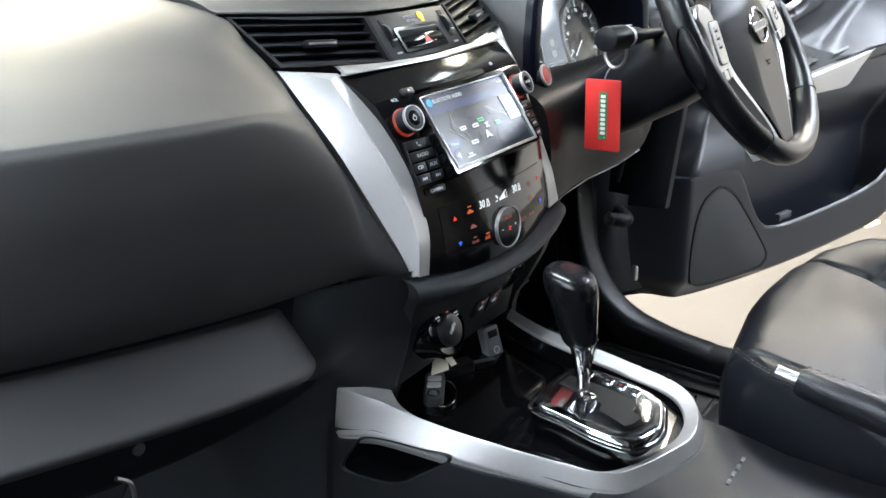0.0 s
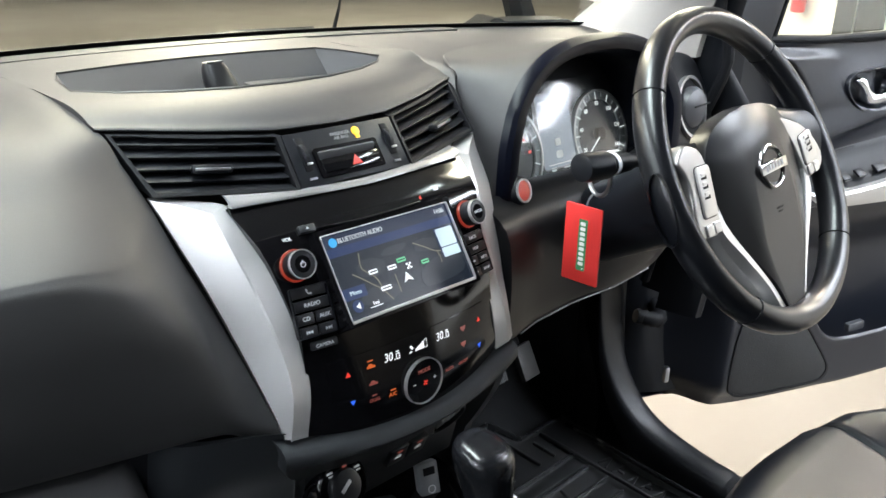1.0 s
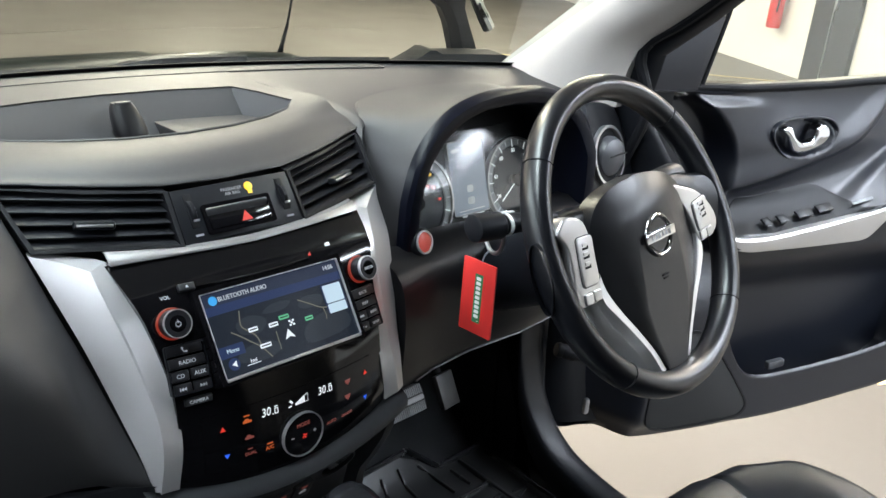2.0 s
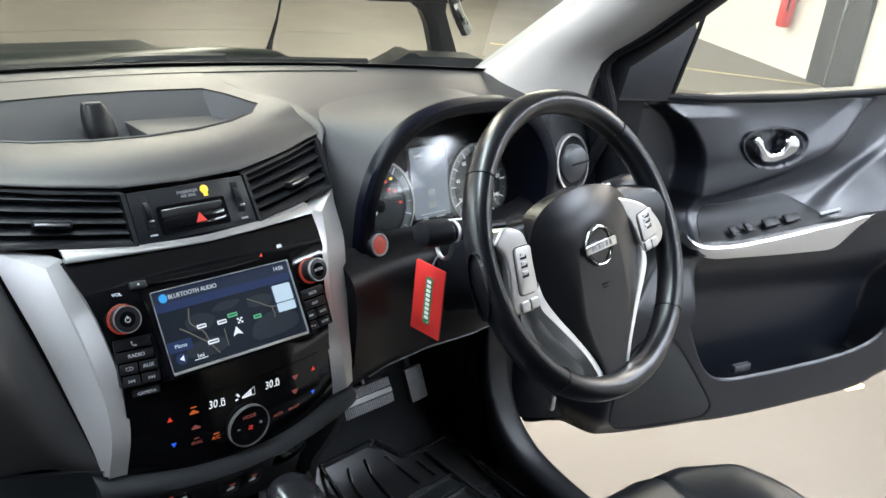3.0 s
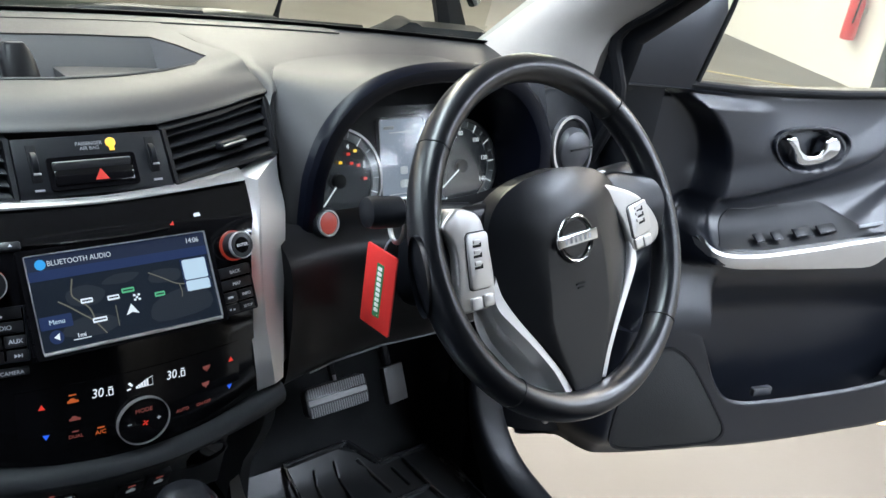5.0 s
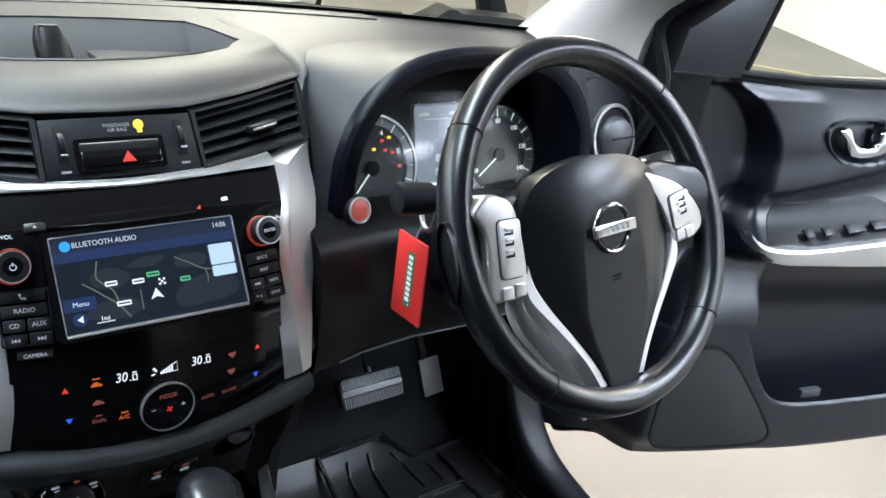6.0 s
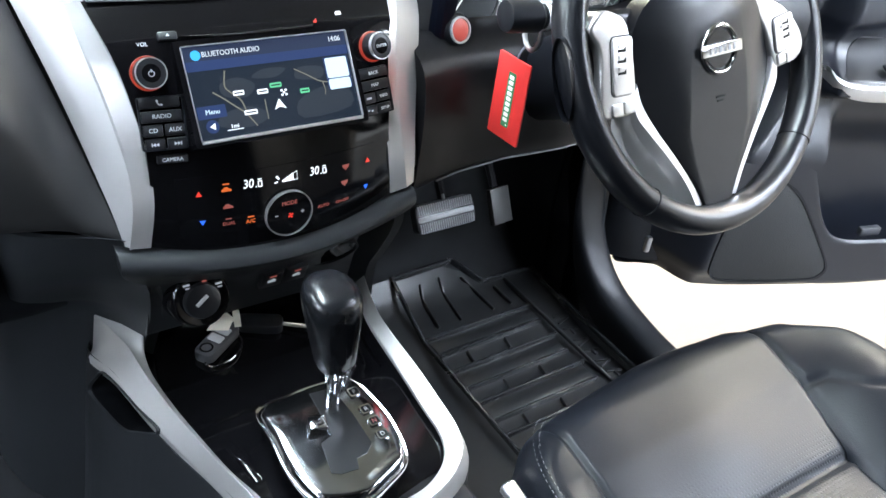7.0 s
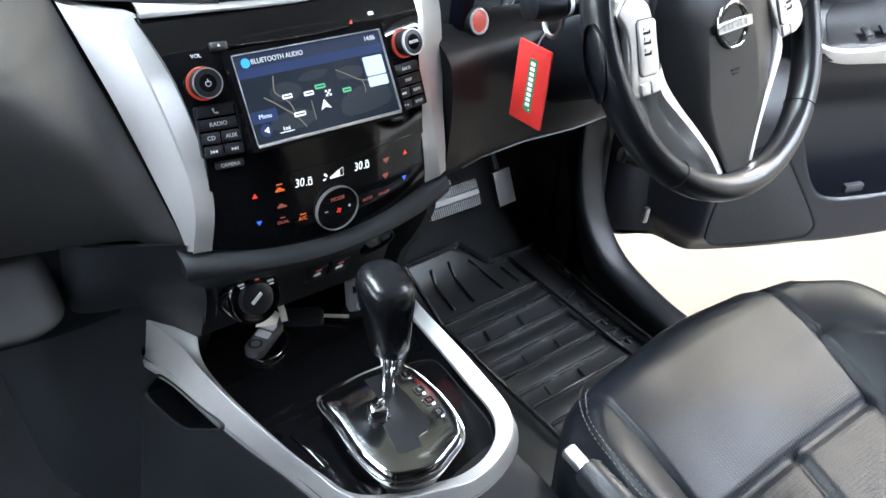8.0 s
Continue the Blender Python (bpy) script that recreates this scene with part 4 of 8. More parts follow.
# side cheeks from the apron down to the floor
for s in (-1, 1):
    bm = bm_new()
    secs = [[V(s * 0.150, -0.02, 1.046), V(s * 0.158, -0.012, 0.99), V(s * 0.164, 0.02, 0.93), V(s * 0.168, 0.045, 0.885), V(s * 0.172, 0.05, 0.80), V(s * 0.178, 0.05, 0.68), V(s * 0.182, 0.05, 0.54)],
            [V(s * 0.172, 0.0, 1.052), V(s * 0.178, 0.02, 0.99), V(s * 0.182, 0.06, 0.93), V(s * 0.184, 0.10, 0.885), V(s * 0.188, 0.12, 0.80), V(s * 0.19, 0.13, 0.68), V(s * 0.194, 0.14, 0.54)],
            [V(s * 0.20, 0.06, 1.055), V(s * 0.205, 0.09, 0.99), V(s * 0.205, 0.14, 0.93), V(s * 0.203, 0.20, 0.885), V(s * 0.203, 0.24, 0.80), V(s * 0.203, 0.27, 0.68), V(s * 0.205, 0.30, 0.54)],
            [V(s * 0.23, 0.20, 1.06), V(s * 0.225, 0.26, 0.99), V(s * 0.222, 0.32, 0.93), V(s * 0.22, 0.36, 0.885), V(s * 0.215, 0.40, 0.80), V(s * 0.213, 0.44, 0.68), V(s * 0.212, 0.48, 0.54)]]
    if s < 0:
        zs_ = (1.052, 1.0, 0.965, 0.93, 0.89, 0.80, 0.68, 0.54)
        secs = [[V(x, y, z) for x, y, z in zip(xs_, ys_, zs_)] for xs_, ys_ in (
            ((-0.110,) * 8, (0.02, 0.03, 0.04, 0.045, 0.055, 0.08, 0.09, 0.10)),
            ((-0.148, -0.131, -0.120, -0.117, -0.117, -0.120, -0.122, -0.124), (-0.019, -0.006, 0.010, 0.022, 0.038, 0.07, 0.08, 0.09)),
            ((-0.150, -0.134, -0.1235, -0.120, -0.120, -0.123, -0.125, -0.127), (-0.019, -0.006, 0.010, 0.023, 0.039, 0.071, 0.081, 0.091)),
            ((-0.172, -0.168, -0.164, -0.162, -0.162, -0.164, -0.166, -0.168), (-0.006, 0.012, 0.036, 0.068, 0.102, 0.108, 0.116, 0.124)),
            ((-0.207, -0.209, -0.211, -0.213, -0.215, -0.219, -0.223, -0.227), (0.010, 0.028, 0.052, 0.082, 0.116, 0.145, 0.17, 0.19)),
            ((-0.232, -0.234, -0.236, -0.238, -0.240, -0.244, -0.248, -0.252), (0.030, 0.05, 0.075, 0.10, 0.14, 0.19, 0.25, 0.29)),
            ((-0.244, -0.246, -0.248, -0.250, -0.252, -0.256, -0.260, -0.264), (0.08, 0.12, 0.15, 0.18, 0.23, 0.31, 0.39, 0.46)))]

    skin(bm, grid_smooth(secs, 3, 3), (-s * 0.012, 0.0, 0))
    part("console_cheek", bm, M_LOWER, dash)

# knee bolster on the driver's side, with its thin bright edge
bm = bm_new()
secs = []
for x, o in ((0.178, 0.0), (0.20, 0.004), (0.25, 0.012), (0.32, 0.012), (0.40, 0.0), (0.48, 0.0), (0.56, 0.02), (0.64, 0.05), (0.70, 0.08)):
    lift = 0.03 * max(0, (x - 0.18) / 0.5)
    secs.append([V(x, 0.05 + o, 1.178), V(x, 0.012 + o, 1.155), V(x, 0.001 + o, 1.11), V(x, 0.000 + o, 1.06), V(x, 0.003 + o, 1.025 + lift), V(x, 0.012 + o, 1.012 + lift), V(x, 0.05 + o, 1.008 + lift)])
skin(bm, grid_smooth(secs, 3, 3), (0, 0.02, 0))
part("knee_bolster", bm, M_BOLSTER, dash, "black knee bolster panel")
bm = bm_new()
tube(bm, [V(x, 0.006 + o, 1.0145 + 0.03 * max(0, (x - 0.18) / 0.5)) for x, o in ((0.215, 0.006), (0.25, 0.012), (0.32, 0.012), (0.40, 0.0), (0.48, 0.0))], 0.0012, 6)
part("bolster_edge", bm, M_GREY, dash, "thin grey edge of the bolster")

# ---------------------------------------------------------------- air vents
def bil(c, a, b_):
    tl, tr, br, bl = c
    return (tl * (1 - a) + tr * a) * (1 - b_) + (bl * (1 - a) + br * a) * b_


def square_vent(s):
    tl, tr, br, bl = V(-0.2085, 0.142, 1.298), V(-0.068, 0.087, 1.287), V(-0.0695, 0.0535, 1.2425), V(-0.197, 0.087, 1.2525)
    c = [tl, tr, br, bl]
    if s > 0:
        c = [V(-p.x, p.y, p.z) for p in (tr, tl, bl, br)]
    cen = sum(c, V(0, 0, 0)) / 4
    back = V(0, 0.05, 0.006)
    t = thing("air_vent", cen, "black slatted air vent with a sliding tab", "air vent", "centre dashboard vents")
    bm = bm_new()
    rim = [bil(c, a, b_) for a, b_ in ((0, 0), (0.5, 0), (1, 0), (1, 1), (0.5, 1), (0, 1))]
    fr = V(0, -0.002, 0.001)
    inner = [p + (cen - p).normalized() * 0.0045 for p in rim]
    rows = [[p + back for p in rim], rim, [p + fr for p in rim], [p + fr for p in inner], [p + back for p in inner]]
    sheet(bm, rows, True)
    part("surround", bm, M_DARK, t)
    bm = bm_new()
    sheet(bm, [[bil(c, a, b_) + V(0, 0.046, 0.004) for a in (0, 0.5, 1)] for b_ in (0, 0.5, 1)])
    part("duct_back", bm, M_DARK, t)
    for i, b_ in enumerate((0.16, 0.36, 0.56, 0.76, 0.93)):
        bm = bm_new()
        rows = []
        for a in np.linspace(0.035, 0.965, 9):
            p = bil(c, a, b_)
            bow = V(0, -0.002 * math.sin(math.pi * a), 0)
            rows.append([p + bow + V(0, y, z) for y, z in ((0.003, 0.0008), (0.001, -0.0002), (0.0022, -0.0022), (0.016, 0.0015), (0.018, 0.003))] + [p + bow + V(0, 0.003, 0.0008)])
        sheet(bm, rows)
        part("slat", bm, M_SLAT, t)
    bm = bm_new()
    p = bil(c, 0.47 if s < 0 else 0.56, 0.56)
    d = (bil(c, 1, 0.56) - bil(c, 0, 0.56)).normalized()
    m = frame_of(p + V(0, -0.004, 0), d, V(0, 0.3, 1))
    box(bm, m, (0.036, 0.0085, 0.012), 0.003)
    tab = part("tab", bm, M_TRIM, t)
    bm = bm_new()
    box(bm, at_xy(m, 0, 0.0, 0.0062), (0.031, 0.0026, 0.0016), 0.0006)
    part("tab_inlay", bm, M_STEEL, tab, "bright inlay of the tab")
    for a in (0.3, 0.7):
        bm = bm_new()
        q0, q1 = bil(c, a, 0.02) + V(0, 0.026, 0), bil(c, a, 0.98) + V(0, 0.026, 0)
        box(bm, frame_of((q0 + q1) / 2, (q1 - q0), V(0, 1, 0)), ((q1 - q0).length, 0.016, 0.0015))
        part("vane", bm, M_DARK, t)


square_vent(-1)
square_vent(1)

# hazard switch panel between the vents
MH = frame_of(V(0, 0.0695, 1.2655), V(1, 0, 0), V(0, 0.033, 0.045))
hz = thing("hazard_panel", MH.translation, "black panel with hazard switch and airbag lamp between the vents", "switch panel")
bm = bm_new()
prism(bm, MH, [(-0.068, -0.0275), (0.068, -0.0275), (0.0665, 0.027), (-0.0665, 0.027)], -0.02, 0.0, 0.001)
part("panel", bm, M_TRIM, hz)
bm = bm_new()
frame_ring(bm, MH, rrect(0.078, 0.030, 0.003, 4, -0.003, -0.0075), rrect(0.070, 0.0225, 0.002, 4, -0.003, -0.0075), -0.001, 0.0026)
part("switch_bezel", bm, M_PIANO, hz)
bm = bm_new()
box(bm, at_xy(MH, -0.003, -0.0115, 0.001), (0.069, 0.0145, 0.006), 0.0012)
btn = part("hazard_button", bm, M_PIANO, hz)
bm = bm_new()
box(bm, at_xy(MH, -0.003, 0.0, 0.0003) @ pose(0, 0, 0, 38), (0.069, 0.0085, 0.004), 0.0008)
part("button_slope", bm, M_EYE, btn)
bm = bm_new()
prism(bm, at_xy(MH, 0.002, -0.0115, 0.004), [(-0.0062, -0.0046), (0.0062, -0.0046), (0, 0.0056)], 0, 0.0004)
part("red_triangle", bm, M_ICONRED, btn, "red warning triangle")
for x in (-0.0515, 0.0535):
    bm = bm_new()
    box(bm, at_xy(MH, x, 0.004, 0.0), (0.0085, 0.034, 0.0012), 0.0004)
    slot = part("wheel_slot", bm, M_DARK, hz)
    bm = bm_new()
    lathe(bm, at_xy(MH, x, 0.004, -0.0075) @ pose(0, 0, 0, 0, 90) @ Matrix.Translation((0, 0, -0.0025)), [(0.0128, 0), (0.0135, 0.0005), (0.0135, 0.0045), (0.0128, 0.005)], 40)
    part("thumb_wheel", bm, M_TRIM, slot)
    bm = bm_new()
    box(bm, at_xy(MH, x, -0.0065, 0.0045), (0.006, 0.0018, 0.002), 0.0004)
    part("wheel_mark", bm, M_STEEL, slot, "bright mark on the thumb wheel")
    bm = bm_new()
    box(bm, at_xy(MH, x, -0.0205, 0.001), (0.008, 0.002, 0.001))
    part("scale_mark", bm, M_LEGENDDIM, hz)
bm = bm_new()
lathe(bm, at_xy(MH, 0.0175, 0.0185, 0.0), [(0.0046, 0), (0.0046, 0.0006), (0.004, 0.0009)], 20)
box(bm, at_xy(MH, 0.0178, 0.0135, 0.0003), (0.0045, 0.005, 0.0008))
part("airbag_lamp", bm, M_AMBER, hz, "lit amber airbag lamp")
writing("legend", "PASSENGER", at_xy(MH, -0.002, 0.0188, 0.0004), 0.0046, M_LEGENDDIM, hz)
writing("legend", "AIR BAG", at_xy(MH, -0.002, 0.0145, 0.0004), 0.0046, M_LEGENDDIM, hz)

# ---------------------------------------------------------------- head unit
hu = thing("head_unit", on_stack(0, 1.175).translation, "glossy black touchscreen head unit showing a night map, switched on", "head unit")
MS = frame_of(V(-0.001, -0.0095, 1.1765), V(1, 0, 0), V(0, 0.047, 0.069))      # the screen's own plane
SW, SH = 0.167, 0.089
bm = bm_new()
frame_ring(bm, MS, rrect(SW + 0.003, SH + 0.003, 0.002, 4), rrect(SW - 0.007, SH - 0.007, 0.0015, 4), -0.024, 0.0016)
part("screen_bezel", bm, M_PIANO, hu)
bm = bm_new()
frame_ring(bm, MS, rrect(SW - 0.0072, SH - 0.0072, 0.0015, 4), rrect(SW - 0.0085, SH - 0.0085, 0.001, 4), -0.002, 0.0028)
part("bright_edge", bm, M_SILVER, hu, "thin bright edge round the screen")
# silver strip added for the reflection along the lower bezel
bm = bm_new()
box(bm, at_xy(MS, 0, -SH / 2 + 0.0026, 0.0012), (SW - 0.008, 0.0028, 0.0030), 0.0009)
part("bezel_reflection", bm, M_SILVER, hu, "silver strip standing in for the lower bezel's reflection")
bm = bm_new()
box(bm, at_xy(MS, 0, 0, -0.003), (SW - 0.006, SH - 0.006, 0.006))
lcd = part("display", bm, M_LCDBASE, hu, "lit map display")


def smooth_outline(q):
    return [(p.x, p.y) for p in smooth([V(*p) for p in q], 3, True)]


def plate(outline, z, material, name):
    bm = bm_new()
    prism(bm, MS, outline, -0.0005, z)
    return part(name, bm, material, lcd)


HW, HH = (SW - 0.009) / 2, (SH - 0.009) / 2
plate([(-HW, HH - 0.0125), (HW, HH - 0.0125), (HW, HH), (-HW, HH)], 0.0002, M_LCDBAR, "header_bar")
plate([(-HW, HH - 0.021), (HW, HH - 0.021), (HW, HH - 0.0125), (-HW, HH - 0.0125)], 0.0002, M_LCDBLUE, "blue_band")
for q in ([(-0.05, -0.005), (-0.03, -0.008), (-0.02, 0.002), (-0.035, 0.010), (-0.052, 0.006)], [(-0.022, 0.008), (0.0, 0.006), (0.012, 0.013), (-0.01, 0.0145)],
          [(0.02, 0.002), (0.045, 0.0), (0.048, 0.010), (0.025, 0.012)], [(-0.06, -0.03), (-0.03, -0.034), (-0.012, -0.026), (-0.03, -0.016), (-0.055, -0.02)],
          [(0.02, -0.034), (0.07, -0.030), (0.07, -0.012), (0.045, -0.008), (0.018, -0.018)]):
    plate(smooth_outline(q), 0.0003, M_LCDFIELD, "grey_field")
plate([(HW - 0.028, -0.012), (HW - 0.003, -0.012), (HW - 0.003, 0.0175), (HW - 0.028, 0.0175)], 0.0006, M_LCDBLUE, "tile_backing")
plate(rrect(0.0225, 0.0185, 0.0015, 4, HW - 0.0155, 0.0075), 0.0009, M_LCDTILE, "pale_tile")
plate(rrect(0.0225, 0.0095, 0.0015, 4, HW - 0.0155, -0.0075), 0.0009, M_LCDTILE, "pale_tile")
plate(circle(0.0044, 20, -0.0675, HH - 0.0075), 0.0006, M_LCDCYAN, "round_icon")
plate(rrect(0.026, 0.011, 0.001, 3, -HW + 0.0145, -0.0165), 0.0005, M_LCDBLUE, "menu_key")
plate(circle(0.0058, 20, -0.0665, -0.029), 0.0006, M_LCDBLUE, "round_key")
plate([(-0.069, -0.029), (-0.064, -0.026), (-0.0645, -0.032)], 0.0009, M_LCDWHITE, "key_arrow")
for road, w in (([(-0.06, 0.0), (-0.052, -0.006), (-0.044, -0.013), (-0.034, -0.022), (-0.026, -0.034)], 0.00055), ([(-0.045, 0.017), (-0.048, 0.004), (-0.044, -0.002), (-0.036, -0.010), (-0.033, -0.022)], 0.00055),
                ([(0.02, 0.011), (0.032, 0.004), (0.044, -0.003), (0.058, -0.005), (0.077, -0.003)], 0.0005), ([(0.046, -0.004), (0.047, -0.011), (0.046, -0.016)], 0.0004), ([(-0.014, -0.012), (-0.0145, -0.03)], 0.0004)):
    pts = smooth([V(*p) for p in road], 4)
    bm = bm_new()
    rows = []
    for i, p in enumerate(pts):
        d = (pts[min(i + 1, len(pts) - 1)] - pts[max(i - 1, 0)]).normalized() * w
        rows.append([MS @ V(p.x - d.y, p.y + d.x, 0.0), MS @ V(p.x - d.y, p.y + d.x, 0.0004), MS @ V(p.x + d.y, p.y - d.x, 0.0004), MS @ V(p.x + d.y, p.y - d.x, 0.0)])
    sheet(bm, rows)
    part("map_road", bm, M_LCDROAD, lcd)
for x, y, w, mt in ((-0.037, -0.0035, 0.010, M_LCDWHITE), (-0.0145, -0.005, 0.010, M_LCDWHITE), (-0.001, -0.001, 0.011, M_LCDGREEN), (0.0262, -0.0095, 0.009, M_LCDGREEN), (-0.0295, -0.0215, 0.012, M_LCDWHITE)):
    plate(rrect(w, 0.0042, 0.0008, 3, x, y), 0.0008, mt, "place_label")
    plate(rrect(w - 0.002, 0.0012, 0.0003, 3, x, y), 0.0010, M_LCDDARK, "label_bar")
plate([(-0.0065, -0.0225), (-0.001, -0.0205), (0.0045, -0.0225), (-0.001, -0.0135)], 0.0010, M_LCDWHITE, "position_arrow")
for i in range(3):
    for j in range(3):
        if (i + j) % 2 == 0:
            plate(rrect(0.0018, 0.0018, 0.0002, 3, 0.0035 + 0.002 * i, -0.0105 + 0.002 * j), 0.0009, M_LCDWHITE, "flag_check")
plate([(-0.054, -0.0345), (-0.0395, -0.0345), (-0.0395, -0.0338), (-0.054, -0.0338)], 0.0007, M_LCDWHITE, "scale_bar")
writing("screen_text", "BLUETOOTH AUDIO", at_xy(MS, -0.0355, HH - 0.0075, 0.0007), 0.0064, M_LCDTEXT, lcd, squeeze=0.90)
writing("screen_text", "14:06", at_xy(MS, 0.0665, HH - 0.0062, 0.0007), 0.0066, M_LCDTEXT, lcd, squeeze=0.9)
writing("screen_text", "Menu", at_xy(MS, -0.064, -0.0165, 0.0009), 0.0058, M_LCDTILE, lcd)
writing("screen_text", "1mi", at_xy(MS, -0.047, -0.0312, 0.0009), 0.0052, M_LCDWHITE, lcd)

# disc slot and small keys over the screen
bm = bm_new()
rows = [[on_stack(x, z) @ V(0, 0, h) for z, h in ((1.2135, 0.0006), (1.2155, 0.0045), (1.2185, 0.004), (1.2195, 0.0006))] for x in np.linspace(-0.079, 0.047, 12)]
skin(bm, rows, (0, 0.004, 0))
part("disc_flap", bm, M_PIANO, hu, "glossy lip of the disc slot")
bm = bm_new()
box(bm, on_stack(-0.0875, 1.2165, 0.002), (0.016, 0.0075, 0.005), 0.0012)
ej = part("eject_key", bm, M_BTN, hu)
bm = bm_new()
prism(bm, on_stack(-0.0875, 1.2165, 0.0046), [(-0.0015, -0.0008), (0.0015, -0.0008), (0, 0.0016)], 0, 0.0003)
part("eject_mark", bm, M_LEGEND, ej)
bm = bm_new()
prism(bm, on_stack(0.078, 1.2215, 0.0004), [(-0.003, -0.0018), (0.0035, -0.0018), (0.0035, 0.002), (-0.0015, 0.002), (-0.003, 0.0006)], 0, 0.0004)
part("card_mark", bm, M_LEGEND, hu)
bm = bm_new()
prism(bm, on_stack(0.051, 1.2185, 0.0004), [(-0.002, -0.0015), (0.002, -0.002), (0.0022, 0.002)], 0, 0.0004)
part("card_arrow", bm, M_ICONRED, hu)


def knob(x, z, legend):
    m = on_stack(x, z) @ Matrix.Diagonal((0.86, 0.86, 0.9, 1))
    bm = bm_new()
    lathe(bm, m, [(0.0170, 0.0), (0.0170, 0.0022), (0.0165, 0.0028), (0.0140, 0.0028)], 40)
    k0 = part("knob_ring", bm, M_RING, hu, "knob's glowing red ring")
    bm = bm_new()
    lathe(bm, m, [(0.0150, 0.0028), (0.0152, 0.008), (0.0150, 0.0125), (0.0148, 0.0165), (0.0140, 0.018), (0.0128, 0.0182)], 48)
    kb = part("knob", bm, M_BTN, hu, "black rotary knob with bright rim")
    bm = bm_new()
    ring(bm, m, 0.0151, 0.0010, 0.0150, 0.0186, 48)
    part("knob_rim", bm, M_SILVER, kb, "chrome rim")
    bm = bm_new()
    lathe(bm, m, [(0.0132, 0.0176), (0.0132, 0.0180), (0.0, 0.0186)], 40)
    part("knob_cap", bm, M_PIANO, kb)
    if legend:
        writing("legend", legend, at_xy(m, 0, 0, 0.0188), 0.0048, M_LEGEND, kb)
    else:
        bm = bm_new()
        ring(bm, at_xy(m, 0, -0.0005, 0), 0.0030, 0.0006, 0.0184, 0.0190, 20)
        box(bm, at_xy(m, 0, 0.0022, 0.0188), (0.0007, 0.0035, 0.0006))
        part("power_mark", bm, M_LEGEND, kb)


knob(-0.109, 1.1915, "")
knob(0.109, 1.1915, "ENTER")
writing("legend", "VOL", on_stack(-0.109, 1.2125, 0.0004), 0.0048, M_LEGEND, hu)


def key(x, z, w, h, text="", size=0.0052, icon=None):
    m = on_stack(x, z)
    bm = bm_new()
    box(bm, at_xy(m, 0, 0, 0.0015), (w, h, 0.004), 0.0009)
    kk = part("key", bm, M_BTN, hu)
    if text:
        writing("legend", text, at_xy(m, 0, 0, 0.0037), size, M_LEGEND, kk)
    if icon:
        bm = bm_new()
        for tri_ in icon:
            prism(bm, at_xy(m, 0, 0, 0.0035), tri_, 0, 0.0003)
        part("key_mark", bm, M_LEGEND, kk)


for s in (-1, 1):
    bm = bm_new()
    frame_ring(bm, on_stack(s * 0.1048, 1.1535), rrect(0.0385, 0.0455, 0.002, 4), rrect(0.0355, 0.0425, 0.0015, 4), -0.003, 0.0030)
    part("key_surround", bm, M_TRIM, hu)
key(-0.1048, 1.1693, 0.034, 0.0092, icon=[[(-0.003, 0.002), (-0.0015, 0.0026), (-0.0008, 0.001), (-0.0016, 0.0002), (0.0002, -0.0016), (0.0012, -0.0008), (0.0028, -0.0016), (0.002, -0.003), (-0.0012, -0.002)]])
key(-0.1048, 1.1588, 0.034, 0.0098, "RADIO")
key(-0.1138, 1.1482, 0.0162, 0.0098, "CD")
key(-0.0958, 1.1482, 0.0162, 0.0098, "AUX")
for s, xx in ((-1, -0.1138), (1, -0.0958)):
    key(xx, 1.1378, 0.0162, 0.0092, icon=[[(s * 0.0, -0.0016), (s * 0.0025, 0), (s * 0.0, 0.0016)], [(-s * 0.0027, -0.0016), (-s * 0.0002, 0), (-s * 0.0027, 0.0016)], [(s * 0.0027, -0.0016), (s * 0.0034, -0.0016), (s * 0.0034, 0.0016), (s * 0.0027, 0.0016)]])
key(-0.1015, 1.1245, 0.026, 0.0072, "CAMERA", 0.0046)
key(0.1048, 1.1693, 0.034, 0.0092, "BACK", 0.0046)
key(0.1048, 1.1588, 0.034, 0.0098, "MAP", 0.0046)
key(0.0958, 1.1482, 0.0162, 0.0098, "", icon=[[(-0.003, -0.001), (0.003, -0.001), (0.003, 0.001), (-0.003, 0.001)]])
key(0.1138, 1.1482, 0.0162, 0.0098, "INFO", 0.0042)
key(0.0958, 1.1378, 0.0162, 0.0092, "", icon=[[(-0.003, -0.0004), (-0.001, -0.0004), (-0.001, 0.0012), (-0.003, 0.0012)], [(0.001, -0.001), (0.003, -0.001), (0.003, 0.0006), (0.001, 0.0006)]])
key(0.1138, 1.1378, 0.0162, 0.0092, "SETUP", 0.0038)

# ---------------------------------------------------------------- climate control
cc = thing("climate_control", on_stack(0, 1.07).translation, "glossy black climate panel with lit symbols and round dial", "climate control")
bm = bm_new()
rows = [[on_stack(x, z, 0.0008).translation for x in np.linspace(-0.102, 0.102, 17)] for z in (1.105, 1.09, 1.075, 1.06, 1.048)]
skin(bm, rows, (0, 0.003, 0))
part("face", bm, M_PIANO, cc)
bm = bm_new()
MDL = on_stack(0.0, 1.0585)
ring(bm, MDL, 0.0243, 0.0007, 0.0, 0.0044, 56, ry=0.0231)
part("dial_rim", bm, M_SILVER, cc, "chrome rim of the round dial")
bm = bm_new()
lathe(bm, MDL, [(0.0232, 0.0), (0.0232, 0.0030), (0.012, 0.0036), (0.0, 0.0037)], 48, squash=0.945)
dl = part("dial", bm, M_PIANO, cc, "glossy black round dial")
writing("legend", "MODE", at_xy(MDL, 0.0, 0.011, 0.0040), 0.0056, M_ICONDIM, dl)
bm = bm_new()
